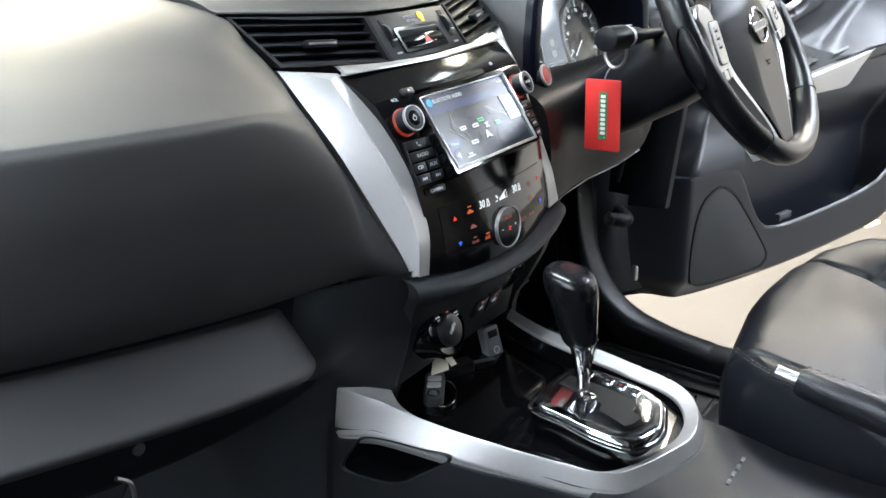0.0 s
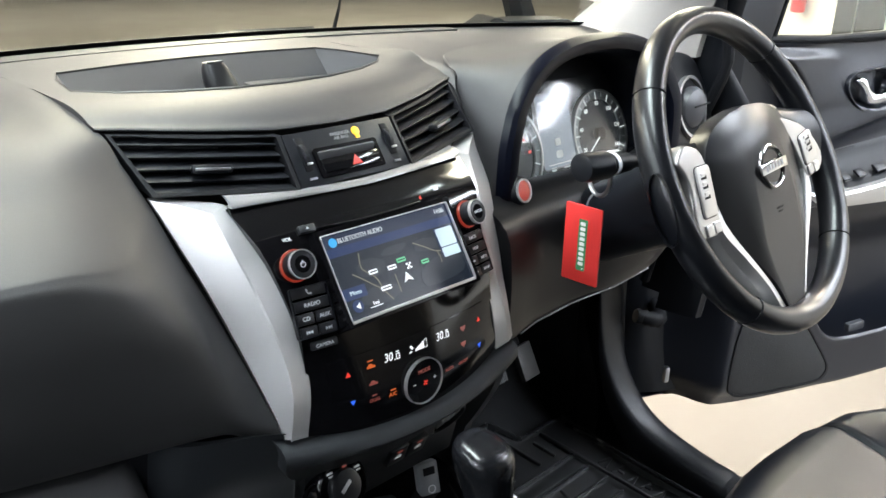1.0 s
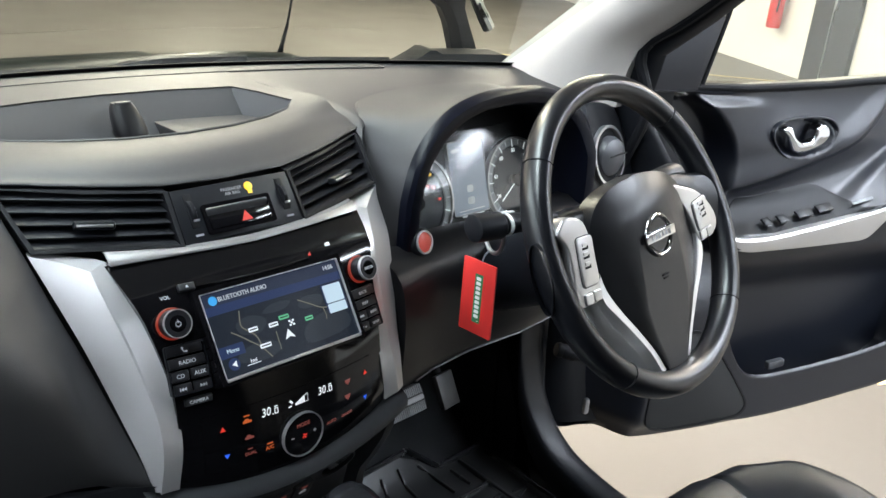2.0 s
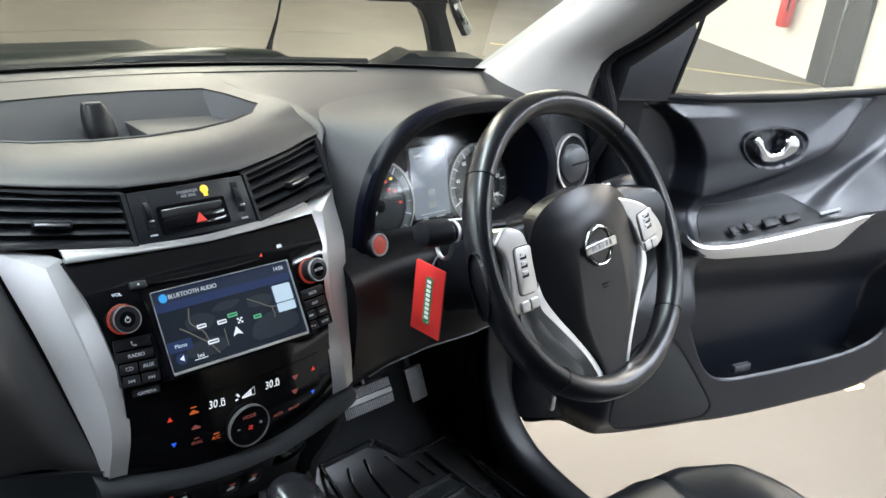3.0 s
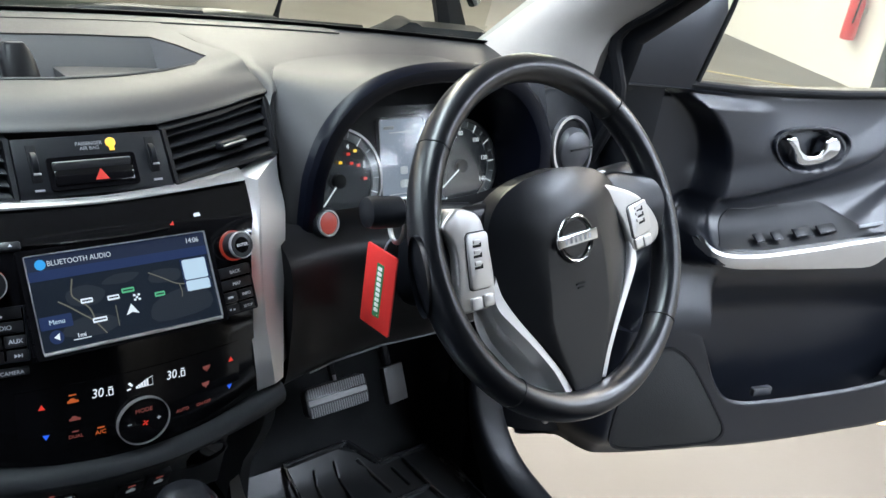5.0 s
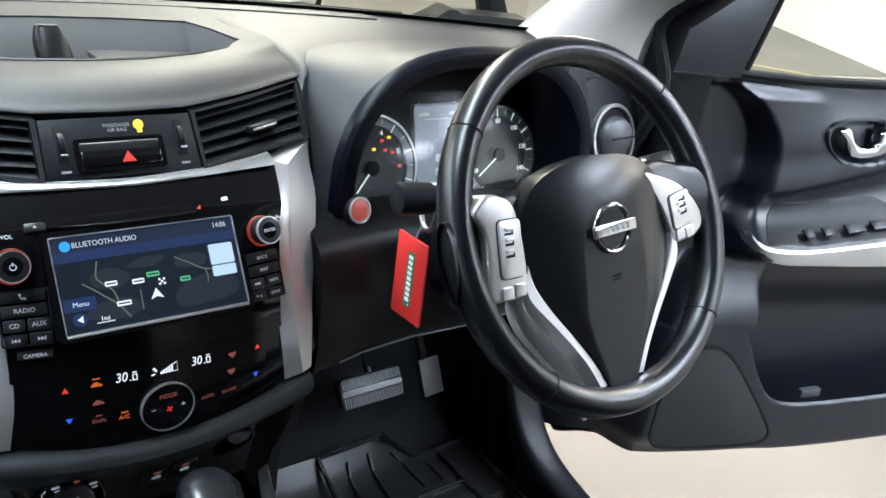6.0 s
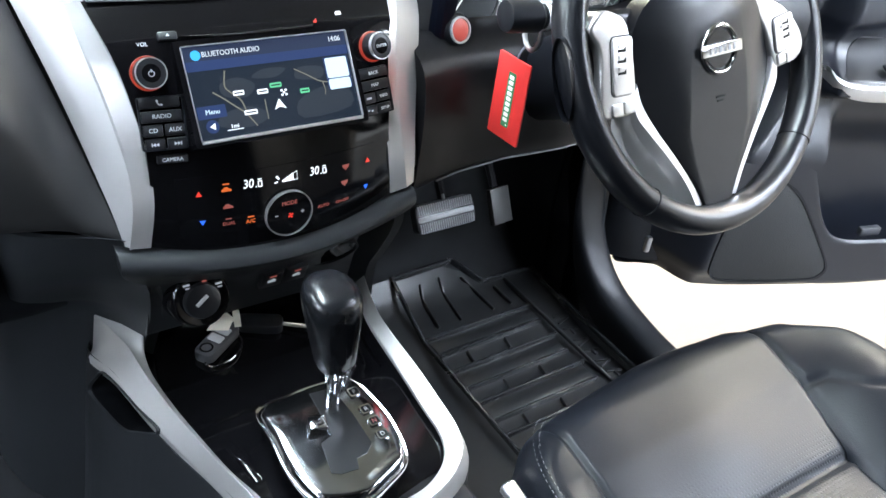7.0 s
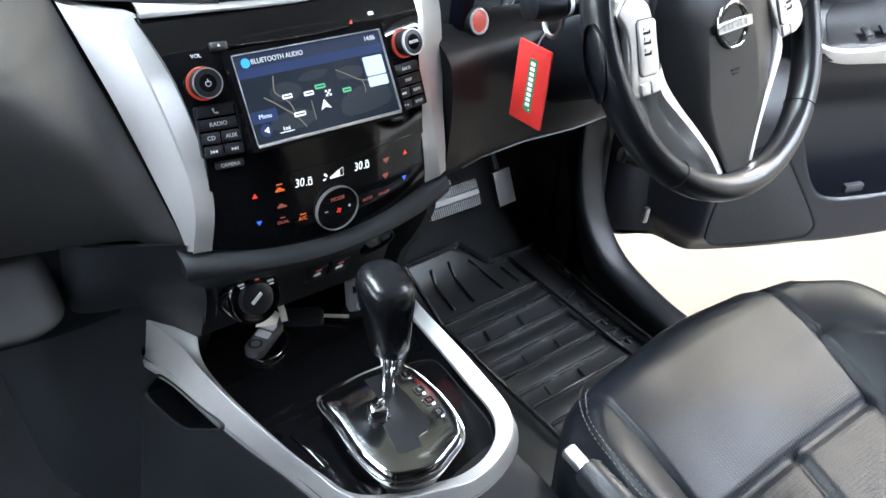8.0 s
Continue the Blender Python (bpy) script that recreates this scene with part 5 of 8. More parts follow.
box(bm, at_xy(MDL, -0.0135, 0.0, 0.0040), (0.0034, 0.0008, 0.0004))
part("minus_mark", bm, M_LEGEND, dl)
bm = bm_new()
box(bm, at_xy(MDL, 0.0135, 0.0, 0.0040), (0.0034, 0.0008, 0.0004))
box(bm, at_xy(MDL, 0.0135, 0.0, 0.0040), (0.0008, 0.0034, 0.0004))
part("plus_mark", bm, M_LEGEND, dl)
bm = bm_new()
for a in (0, 90, 180, 270):
    prism(bm, at_xy(MDL, 0.001, -0.002, 0.0038) @ pose(0, 0, 0, 0, 0, a), [(0, 0), (0.0026, 0.0004), (0.0022, 0.0022)], 0, 0.0004)
part("fan_mark", bm, M_ICONRED, dl, "lit red fan mark")
for x in (-0.0335, 0.0335):
    writing("temperature", "30", at_xy(on_stack(x - 0.004, 1.0925, 0.0012), 0, 0), 0.0118, M_ICONWHITE, cc, squeeze=0.88, slant=0.15)
    bm = bm_new()
    m = on_stack(x + 0.0052, 1.0925, 0.001)
    box(bm, at_xy(m, -0.0016, -0.0036), (0.001, 0.001, 0.0006))
    frame_ring(bm, at_xy(m, 0.0022, -0.0012), rrect(0.0042, 0.006, 0.0006, 3), rrect(0.0026, 0.0044, 0.0004, 3), 0, 0.0005)
    box(bm, at_xy(m, 0.0022, 0.0032), (0.0036, 0.0009, 0.0006))
    part("temperature_unit", bm, M_ICONWHITE, cc)
m = on_stack(0.0, 1.0925, 0.001)
for i in range(5):
    bm = bm_new()
    box(bm, at_xy(m, -0.003 + 0.0024 * i, -0.0026 + 0.0006 * i), (0.0018, 0.0016 + 0.0012 * i, 0.0006))
    part("fan_bar", bm, M_ICONWHITE, cc)
bm = bm_new()
tube(bm, [m @ V(-0.004, -0.0036, 0), m @ V(0.0115, -0.0036, 0), m @ V(0.0115, 0.0046, 0), m @ V(-0.004, -0.0024, 0)], 0.0004, 4)
part("fan_outline", bm, M_ICONWHITE, cc)
bm = bm_new()
prism(bm, m, [(-0.011, 0.002), (-0.009, 0.0035), (-0.0065, 0.0), (-0.008, -0.001)], 0, 0.0005)
prism(bm, m, [(-0.0125, -0.003), (-0.009, -0.002), (-0.0085, -0.0032), (-0.012, -0.004)], 0, 0.0005)
part("airflow_mark", bm, M_ICONWHITE, cc)


def icon(x, z, shapes, material, name="icon"):
    bm = bm_new()
    for o in shapes:
        prism(bm, on_stack(x, z, 0.001), o, 0, 0.0004)
    part(name, bm, material, cc)


TRI = [(-0.0028, -0.0022), (0.0028, -0.0022), (0, 0.0026)]
TRID = [(-0.0028, 0.0022), (0, -0.0026), (0.0028, 0.0022)]
for s in (-1, 1):
    icon(s * 0.0825 + (0.01 if s > 0 else 0), 1.0895, [TRI], M_ICONRED, "red_arrow")
    icon(s * 0.0815 + (0.008 if s > 0 else 0), 1.0625, [TRID], M_ICONBLUE, "blue_arrow")
CAR = [(-0.0046, -0.0016), (0.0046, -0.0016), (0.0046, 0.0004), (0.0024, 0.0008), (0.001, 0.0024), (-0.0022, 0.0024), (-0.0032, 0.0006), (-0.0046, 0.0004)]
icon(-0.0578, 1.0905, [CAR], M_ICONORANGE, "recirculation_icon")
icon(-0.0578, 1.0958, [[(-0.003, -0.0006), (0.003, -0.0006), (0.003, 0.0006), (-0.003, 0.0006)]], M_ICONORANGE, "lit_bar")
icon(-0.0576, 1.0745, [CAR], M_ICONDIM, "fresh_air_icon")
writing("icon_text", "DUAL", on_stack(-0.058, 1.0585, 0.0012), 0.0046, M_ICONDIM, cc)
icon(-0.0582, 1.0632, [[(-0.0026, -0.0005), (0.0026, -0.0005), (0.0026, 0.0005), (-0.0026, 0.0005)]], M_ICONDIM, "bar")
writing("icon_text", "A/C", on_stack(-0.0375, 1.0572, 0.0012), 0.0056, M_ICONORANGE, cc)
icon(-0.0372, 1.0618, [[(-0.003, -0.0006), (0.003, -0.0006), (0.003, 0.0006), (-0.003, 0.0006)]], M_ICONORANGE, "lit_bar")
DEF = [(-0.0042, 0.0026), (0.0042, 0.0026), (0.0028, -0.001), (0.0008, -0.0014), (0.0006, -0.003), (-0.0006, -0.003), (-0.0008, -0.0014), (-0.0028, -0.001)]
icon(0.0655, 1.0888, [DEF], M_ICONDIM, "front_demist_icon")
icon(0.0635, 1.0732, [DEF], M_ICONDIM, "rear_demist_icon")
writing("icon_text", "AUTO", on_stack(0.0385, 1.0562, 0.0012), 0.0046, M_ICONDIM, cc)
writing("icon_text", "ON-OFF", on_stack(0.0605, 1.0558, 0.0012), 0.0042, M_ICONDIM, cc)

# ---------------------------------------------------------------- gauge cluster with its hood
gc = thing("gauge_cluster", (0.405, 0.12, 1.2), "dark gauge cluster with white-ringed dials and lit display", "gauge cluster")


def cl(x, z, lift=0.0):
    return at_xy(frame_of(V(x, 0.13 + (z - 1.22) * 0.3, z), V(1, 0, 0), V(0, 0.3, 1)), 0, 0, lift)


HOOD = [(0.216, 1.135), (0.2135, 1.17), (0.2135, 1.21), (0.217, 1.245), (0.235, 1.281), (0.265, 1.311), (0.305, 1.333), (0.355, 1.345), (0.41, 1.3485), (0.47, 1.346), (0.525, 1.333), (0.565, 1.305), (0.590, 1.265), (0.600, 1.22), (0.602, 1.18), (0.602, 1.15)]
pts = smooth([V(*p) for p in HOOD], 3)
hc = V(0.405, 1.19)
bm = bm_new()
prof = [(1.0, 0.28, -0.044), (1.0, 0.21, -0.031), (1.0, 0.15, -0.018), (1.0, 0.10, -0.007), (1.0, 0.062, 0.0), (0.99, 0.0525, 0.0), (0.965, 0.048, 0.0), (0.92, 0.047, 0.0), (0.875, 0.050, 0.0), (0.845, 0.060, 0.0), (0.825, 0.085, 0.0), (0.80, 0.15, 0.0)]
rows = []
for k, y, dz in prof:
    rows.append([V(hc.x + (p.x - hc.x) * k, y + 0.02 * max(0, (p.y - 1.25)) / 0.1, (hc.y + (p.y - hc.y) * k) + dz * min(1, max(0, (p.y - 1.24) / 0.08))) for p in pts])
RIDGE = [(0.192, 0.045, 1.13), (0.197, 0.065, 1.165), (0.204, 0.088, 1.205), (0.212, 0.108, 1.247), (0.219, 0.132, 1.286), (0.229, 0.160, 1.315), (0.262, 0.200, 1.3195), (0.33, 0.225, 1.3205),
         (0.40, 0.235, 1.3205), (0.47, 0.235, 1.3195), (0.535, 0.225, 1.3165), (0.585, 0.190, 1.304), (0.615, 0.150, 1.275), (0.62, 0.120, 1.23), (0.62, 0.110, 1.18), (0.62, 0.110, 1.15)]
ridge = smooth([V(*p) for p in RIDGE], 3)
lip = rows[4]
flank = [[q + V(0, 0.012, -0.010) for q in ridge]]
for t in (0.0, 0.08, 0.16, 0.26, 0.38, 0.5, 0.62, 0.74, 0.86, 0.94, 1.0):
    flank.append([V(q.x * (1 - t) + p.x * t, q.y * (1 - t) + p.y * t, q.z + (p.z - q.z) * (t ** (1.9 if p.z > q.z else 1.0))) for q, p in zip(ridge, lip)])
sheet(bm, flank)
part("hood", bm, M_DASH, gc, "black grained hood curving over the gauges")
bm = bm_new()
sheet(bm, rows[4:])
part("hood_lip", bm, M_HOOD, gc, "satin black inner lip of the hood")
bm = bm_new()
prism(bm, cl(0.405, 1.20), [(x - 0.405, z - 1.2) for x, z in ((0.235, 1.13), (0.575, 1.13), (0.575, 1.29), (0.50, 1.315), (0.32, 1.315), (0.235, 1.28))], -0.01, -0.004)
part("backing", bm, M_DARK, gc)


def gauge(x, z, r, a0, a1, n, needle):
    m = cl(x, z)
    bm = bm_new()
    lathe(bm, m, [(r, -0.004), (r, 0.0), (r * 0.80, -0.002), (0.0, -0.002)], 48)
    g = part("gauge", bm, M_GAUGE, gc)
    bm = bm_new()
    ring(bm, m, r * 1.03, r * 0.05, -0.004, 0.004, 56)
    part("gauge_rim", bm, M_STEEL, g, "bright gauge rim")
    bm = bm_new()
    ring(bm, m, r * 0.97, r * 0.15, -0.002, 0.0012, 56)
    part("scale_band", bm, M_GREY, g, "pale scale band")
    for i in range(n):
        a = radians(a0 + (a1 - a0) * i / (n - 1))
        bm = bm_new()
        long = i % 2 == 0
        box(bm, m @ pose(0, 0, 0, 0, 0, math.degrees(a)) @ Matrix.Translation((r * (0.88 if long else 0.91), 0, 0.0016)), (r * (0.18 if long else 0.11), 0.0011, 0.0008))
        part("tick", bm, M_ICONWHITE if long else M_LEGEND, g)
    bm = bm_new()
    a = radians(needle)
    box(bm, m @ pose(0, 0, 0, 0, 0, needle) @ Matrix.Translation((r * 0.36, 0, 0.004)), (r * 0.72, 0.0016, 0.001))
    part("needle", bm, M_ICONWHITE, g, "white needle")
    bm = bm_new()
    lathe(bm, m, [(r * 0.14, 0.0), (r * 0.14, 0.005), (r * 0.1, 0.006)], 20)
    part("needle_hub", bm, M_DARK, g)
    return m, g


mt, g1 = gauge(0.306, 1.196, 0.062, 235, -55, 17, 228)
for i, tx in enumerate("12345"):
    a = radians(200 - 44 * i)
    writing("number", str(i + 1), at_xy(mt, 0.043 * math.cos(a), 0.043 * math.sin(a), 0.001), 0.0090, M_ICONWHITE, g1)
mt2, g2 = gauge(0.503, 1.197, 0.061, 235, -55, 21, 215)
for i, tx in enumerate(("20", "40", "60", "80", "100", "120", "140")):
    a = radians(205 - 39 * i)
    writing("number", tx, at_xy(mt2, 0.043 * math.cos(a), 0.043 * math.sin(a), 0.001), 0.0082, M_ICONWHITE, g2)
for x, z, mm in ((0.322, 1.226, M_ICONRED), (0.332, 1.229, M_AMBER), (0.310, 1.217, M_AMBER), (0.326, 1.215, M_ICONRED), (0.336, 1.212, M_ICONRED), (0.345, 1.196, M_ICONRED)):
    bm = bm_new()
    prism(bm, cl(x, z, 0.0015), rrect(0.0050, 0.0036, 0.0010, 3), 0, 0.0006)
    part("warning_lamp", bm, mm, g1)
bm = bm_new()
prism(bm, cl(0.406, 1.215), rrect(0.069, 0.098, 0.004, 4), -0.004, 0.001)
gd_ = part("trip_display", bm, M_GAUGELCD, gc, "pale lit trip display")
bm = bm_new()
frame_ring(bm, cl(0.406, 1.215), rrect(0.073, 0.102, 0.005, 5), rrect(0.070, 0.099, 0.004, 5), -0.004, 0.0016)
part("display_edge", bm, M_GREY, gd_, "pale edge of the display")
for x, z, w, h in ((0.385, 1.252, 0.016, 0.004), (0.428, 1.252, 0.008, 0.004), (0.406, 1.246, 0.04, 0.001), (0.406, 1.2, 0.012, 0.010), (0.406, 1.184, 0.014, 0.010), (0.406, 1.172, 0.05, 0.001), (0.390, 1.166, 0.010, 0.005), (0.42, 1.166, 0.018, 0.003)):
    bm = bm_new()
    prism(bm, cl(x, z, 0.001), rrect(w, h, min(w, h) * 0.3, 3), 0, 0.0005)
    part("display_mark", bm, M_LEGEND, gd_)

# clear lens over the gauges
bm = bm_new()
rows = []
for z, y in ((1.145, 0.088), (1.19, 0.096), (1.235, 0.112), (1.285, 0.140)):
    rows.append([V(0.405 + 0.158 * a * (1 - 0.25 * max(0, z - 1.22) / 0.065), y - 0.018 * (1 - a * a), z) for a in np.linspace(-1, 1, 13)])
sheet(bm, rows)
ln = part("lens", bm, M_LENS, gc, "clear curved gauge lens")
ln.visible_shadow = False

# grey blade between hood and round vent
bm = bm_new()
rows = [[V(x0, y, z), V((x0 + x1) / 2, y - 0.006, z), V(x1, y, z)] for x0, x1, z, y in ((0.590, 0.598, 1.318, 0.092), (0.597, 0.610, 1.26, 0.080), (0.588, 0.620, 1.19, 0.078), (0.580, 0.625, 1.15, 0.078))]
skin(bm, [list(r) for r in zip(*[smooth(c, 4) for c in zip(*rows)])], (0, 0.02, 0))
part("hood_blade", bm, M_EYE, gc, "dark grey blade beside the hood")

# start button in the hood's foot
MB = frame_of(V(0.2420, 0.043, 1.183), V(1, 0.12, 0), V(0, 0.35, 1))
sb = thing("start_button", MB.translation, "red round engine start button with a chrome ring", "start button")
bm = bm_new()
lathe(bm, MB, [(0.0175, -0.02), (0.0175, -0.003), (0.0165, -0.0015), (0.013, -0.0015)], 36)
part("boss", bm, M_TRIM, sb)
bm = bm_new()
ring(bm, MB, 0.0145, 0.0020, -0.004, 0.0010, 40)
part("chrome_ring", bm, M_SILVER, sb)
bm = bm_new()
lathe(bm, MB, [(0.0122, -0.004), (0.0122, -0.0006), (0.010, 0.0004), (0.0, -0.0004)], 36)
part("button", bm, M_STARTRED, sb, "red button")

# round vent beside the wheel
MV = frame_of(V(0.665, 0.078, 1.222), V(1, 0.1, 0), V(0, 0.28, 1))
rv = thing("round_vent", MV.translation, "black round eyeball vent with a bright ring", "air vent")
bm = bm_new()
o = [(-0.075, -0.05), (0.07, -0.05), (0.078, -0.01), (0.06, 0.04), (0.03, 0.075), (-0.045, 0.085), (-0.068, 0.05)]
o = [(p.x, p.y) for p in smooth([V(*q) for q in o], 5, True)]
prism(bm, MV, o, -0.05, 0.0, 0.006, 3)
part("surround", bm, M_TRIM, rv)
bm = bm_new()
ring(bm, MV, 0.047, 0.0045, -0.002, 0.007, 48)
part("bright_ring", bm, M_STRIP, rv, "bright ring")
bm = bm_new()
lathe(bm, MV, [(0.041, 0.0005), (0.040, 0.002), (0.032, 0.003)], 40)
part("socket", bm, M_DARK, rv)
bm = bm_new()
lathe(bm, MV @ pose(0, 0, 0.0, 12, -10), [(0.031, -0.002), (0.0315, 0.005), (0.028, 0.013), (0.018, 0.019), (0.0, 0.021)], 40)
eb = part("eyeball", bm, M_EYE, rv, "dark grey eyeball flap")
bm = bm_new()
box(bm, at_xy(MV, -0.002, 0.001, 0.0225), (0.05, 0.0025, 0.003), 0.0006)
part("flap_line", bm, M_DARK, eb)

# socket flap standing in the tray
sf = thing("socket_flap", (0.0, 0.315, 1.27), "dark upright socket cover in the dashboard tray", "socket cover")
bm = bm_new()
rows = []
for z, w, d in ((1.267, 0.015, 0.010), (1.275, 0.0175, 0.014), (1.287, 0.0185, 0.015), (1.300, 0.0175, 0.014), (1.311, 0.0145, 0.011), (1.317, 0.0115, 0.007)):
    rows.append([V(0.004 + x * w + (1.317 - z) * 0.12, 0.318 + y * d - (1.319 - z) * 0.45, z) for x, y in rrect(2, 2, 0.7, 4)])
g = sheet(bm, rows, True)
bm.faces.new(g[-1])
part("cover", bm, M_BOLSTER, sf)
bm = bm_new()
box(bm, Matrix.Translation((0.004, 0.312, 1.3178)), (0.019, 0.004, 0.002), 0.0006)
part("lip", bm, M_EYE, sf, "worn grey lip")

# ---------------------------------------------------------------- steering wheel
WT = 22.0
RIM_TILT = 31.0
MW = frame_of(V(0.3798, -0.162, 1.2332), V(1, 0, 0), V(0, math.sin(radians(RIM_TILT)), math.cos(radians(RIM_TILT)))) @ pose(0, 0, 0, 0, 0, 5.5)
sw = thing("steering_wheel", MW.translation, "black leather steering wheel with silver spokes and thumb switches", "steering wheel")
RR, RT = 0.1727, 0.0147


def rim_arc(a0, a1, n, r):
    bm = bm_new()
    rows = []
    for i in range(n + 1):
        a = radians(a0 + (a1 - a0) * i / n)
        rows.append([MW @ V((RR + r * math.cos(b_)) * math.cos(a), (RR + r * math.cos(b_)) * math.sin(a), 1.18 * r * math.sin(b_)) for b_ in (2 * math.pi * j / 18 for j in range(18))])
    g = sheet(bm, rows, True)
    bm.faces.new(g[0])
    bm.faces.new(g[-1])
    return bm


for nm, a0, a1 in (("rim_top", 41, 139), ("rim_side", 139.5, 226.5), ("rim_bottom", 227, 313), ("rim_side", 313.5, 400.5)):
    part(nm, rim_arc(a0, a1, 26, RT), M_WHEEL, sw, "stitched black leather rim section")
part("rim_core", rim_arc(0, 359.9, 72, RT - 0.0012), M_DARK, sw)
for a0 in (40.75, 139.25, 226.75, 313.25):
    bm = bm_new()
    a = radians(a0)
    tube(bm, [MW @ V((RR + (RT + 0.0002) * math.cos(b_)) * math.cos(a), (RR + (RT + 0.0002) * math.cos(b_)) * math.sin(a), 1.18 * (RT + 0.0002) * math.sin(b_)) for b_ in np.linspace(0.3, 5.9, 22)], 0.0008, 5)
    part("seam", bm, M_DARK, sw)

# airbag cover: broad top narrowing to the foot
MU_ = frame_of(V(0.373, -0.166, 1.231), V(1, 0, 0), V(0, math.sin(radians(WT)), math.cos(radians(WT)))) @ pose(0, 0, 0, 0, 0, 3.0)
PADO = [(0.0, 0.0712), (0.045, 0.066), (0.078, 0.053), (0.098, 0.028), (0.1015, -0.012), (0.096, -0.037), (0.081, -0.062), (0.057, -0.0935), (0.035, -0.1236), (0.0195, -0.154)]
half = smooth([V(*p) for p in PADO], 4)


def pad_half(y):
    return float(np.interp(-y, [-p.y for p in half], [p.x for p in half]))


def pad_crease(y):
    return float(np.interp(y, (-0.154, -0.136, -0.105, -0.0745, -0.018, 0.042, 0.071), (0.018, 0.0225, 0.035, 0.043, 0.041, 0.032, 0.026)))


def pad_z(x, y):
    """A flat centre, folded down to the spokes below and rounded off above."""
    zb = 0.026 - 0.017 * max(0.0, (y - 0.020) / 0.051) ** 2 - 0.007 * max(0.0, (0.01 - y) / 0.16)
    w, c = pad_half(y), min(pad_crease(y), 0.8 * pad_half(y))
    d = max(0.0, abs(x) - c)
    if w - c > 1e-4:
        upper = sst(-0.05, 0.035, y)
        zb -= (1 - upper) * (0.32 * d - 0.24 * 0.006 * (1 - math.exp(-d / 0.006))) + upper * 0.021 * (x / 0.10) ** 2
    return zb


bm = bm_new()
rows = []
for y in [0.0709, 0.0704, 0.0695, 0.068, 0.066, 0.063, 0.059] + [0.054 - 0.006 * i for i in range(34)] + [-0.1525, -0.1535]:
    w, c = pad_half(y), min(pad_crease(y), 0.8 * pad_half(y))
    pos = [c * k / 8 for k in range(8)] + [c - 0.0012, c, c + 0.0012] + [c + 0.0012 + (w - c - 0.0012) * k / 8 for k in range(1, 8)] + [w - 0.0006]
    pos = [min(p, w) for p in pos]
    side = [V(x, y, pad_z(x, y)) for x in pos] + [V(w, y, pad_z(w, y) - 0.0015), V(w + 0.0005, y, pad_z(w, y) - 0.006), V(w, y, pad_z(w, y) - 0.022)]
    rows.append([MU_ @ V(-p.x, p.y, p.z) for p in reversed(side[1:])] + [MU_ @ p for p in side])
top_edge = [p - MU_.to_3x3() @ V(0, -0.0005, 0.015) for p in rows[0]]
sheet(bm, [top_edge] + rows)
part("airbag_cover", bm, M_AIRBAG, sw, "smooth black airbag cover with folded flanks", 28)
PODS = {-1: [(-0.157, 0.040), (-0.148, 0.050), (-0.137, 0.0545), (-0.122, 0.050), (-0.112, 0.043), (-0.107, 0.028), (-0.1035, 0.002), (-0.1042, -0.027), (-0.110, -0.041), (-0.130, -0.0415), (-0.149, -0.038), (-0.1488, -0.015), (-0.146, 0.010), (-0.1485, 0.026)],
        1: [(0.034, 0.0535), (0.058, 0.0480), (0.088, 0.0385), (0.118, 0.0265), (0.138, 0.0105), (0.150, -0.006), (0.1525, -0.019), (0.146, -0.029), (0.132, -0.0335), (0.105, -0.0345), (0.0985, -0.020), (0.089, 0.003), (0.075, 0.024), (0.055, 0.0395)]}
FIELD = {-1: (-0.1215, 0.004, -3, 0.026, 0.052), 1: (0.1165, -0.001, 8, 0.032, 0.036)}
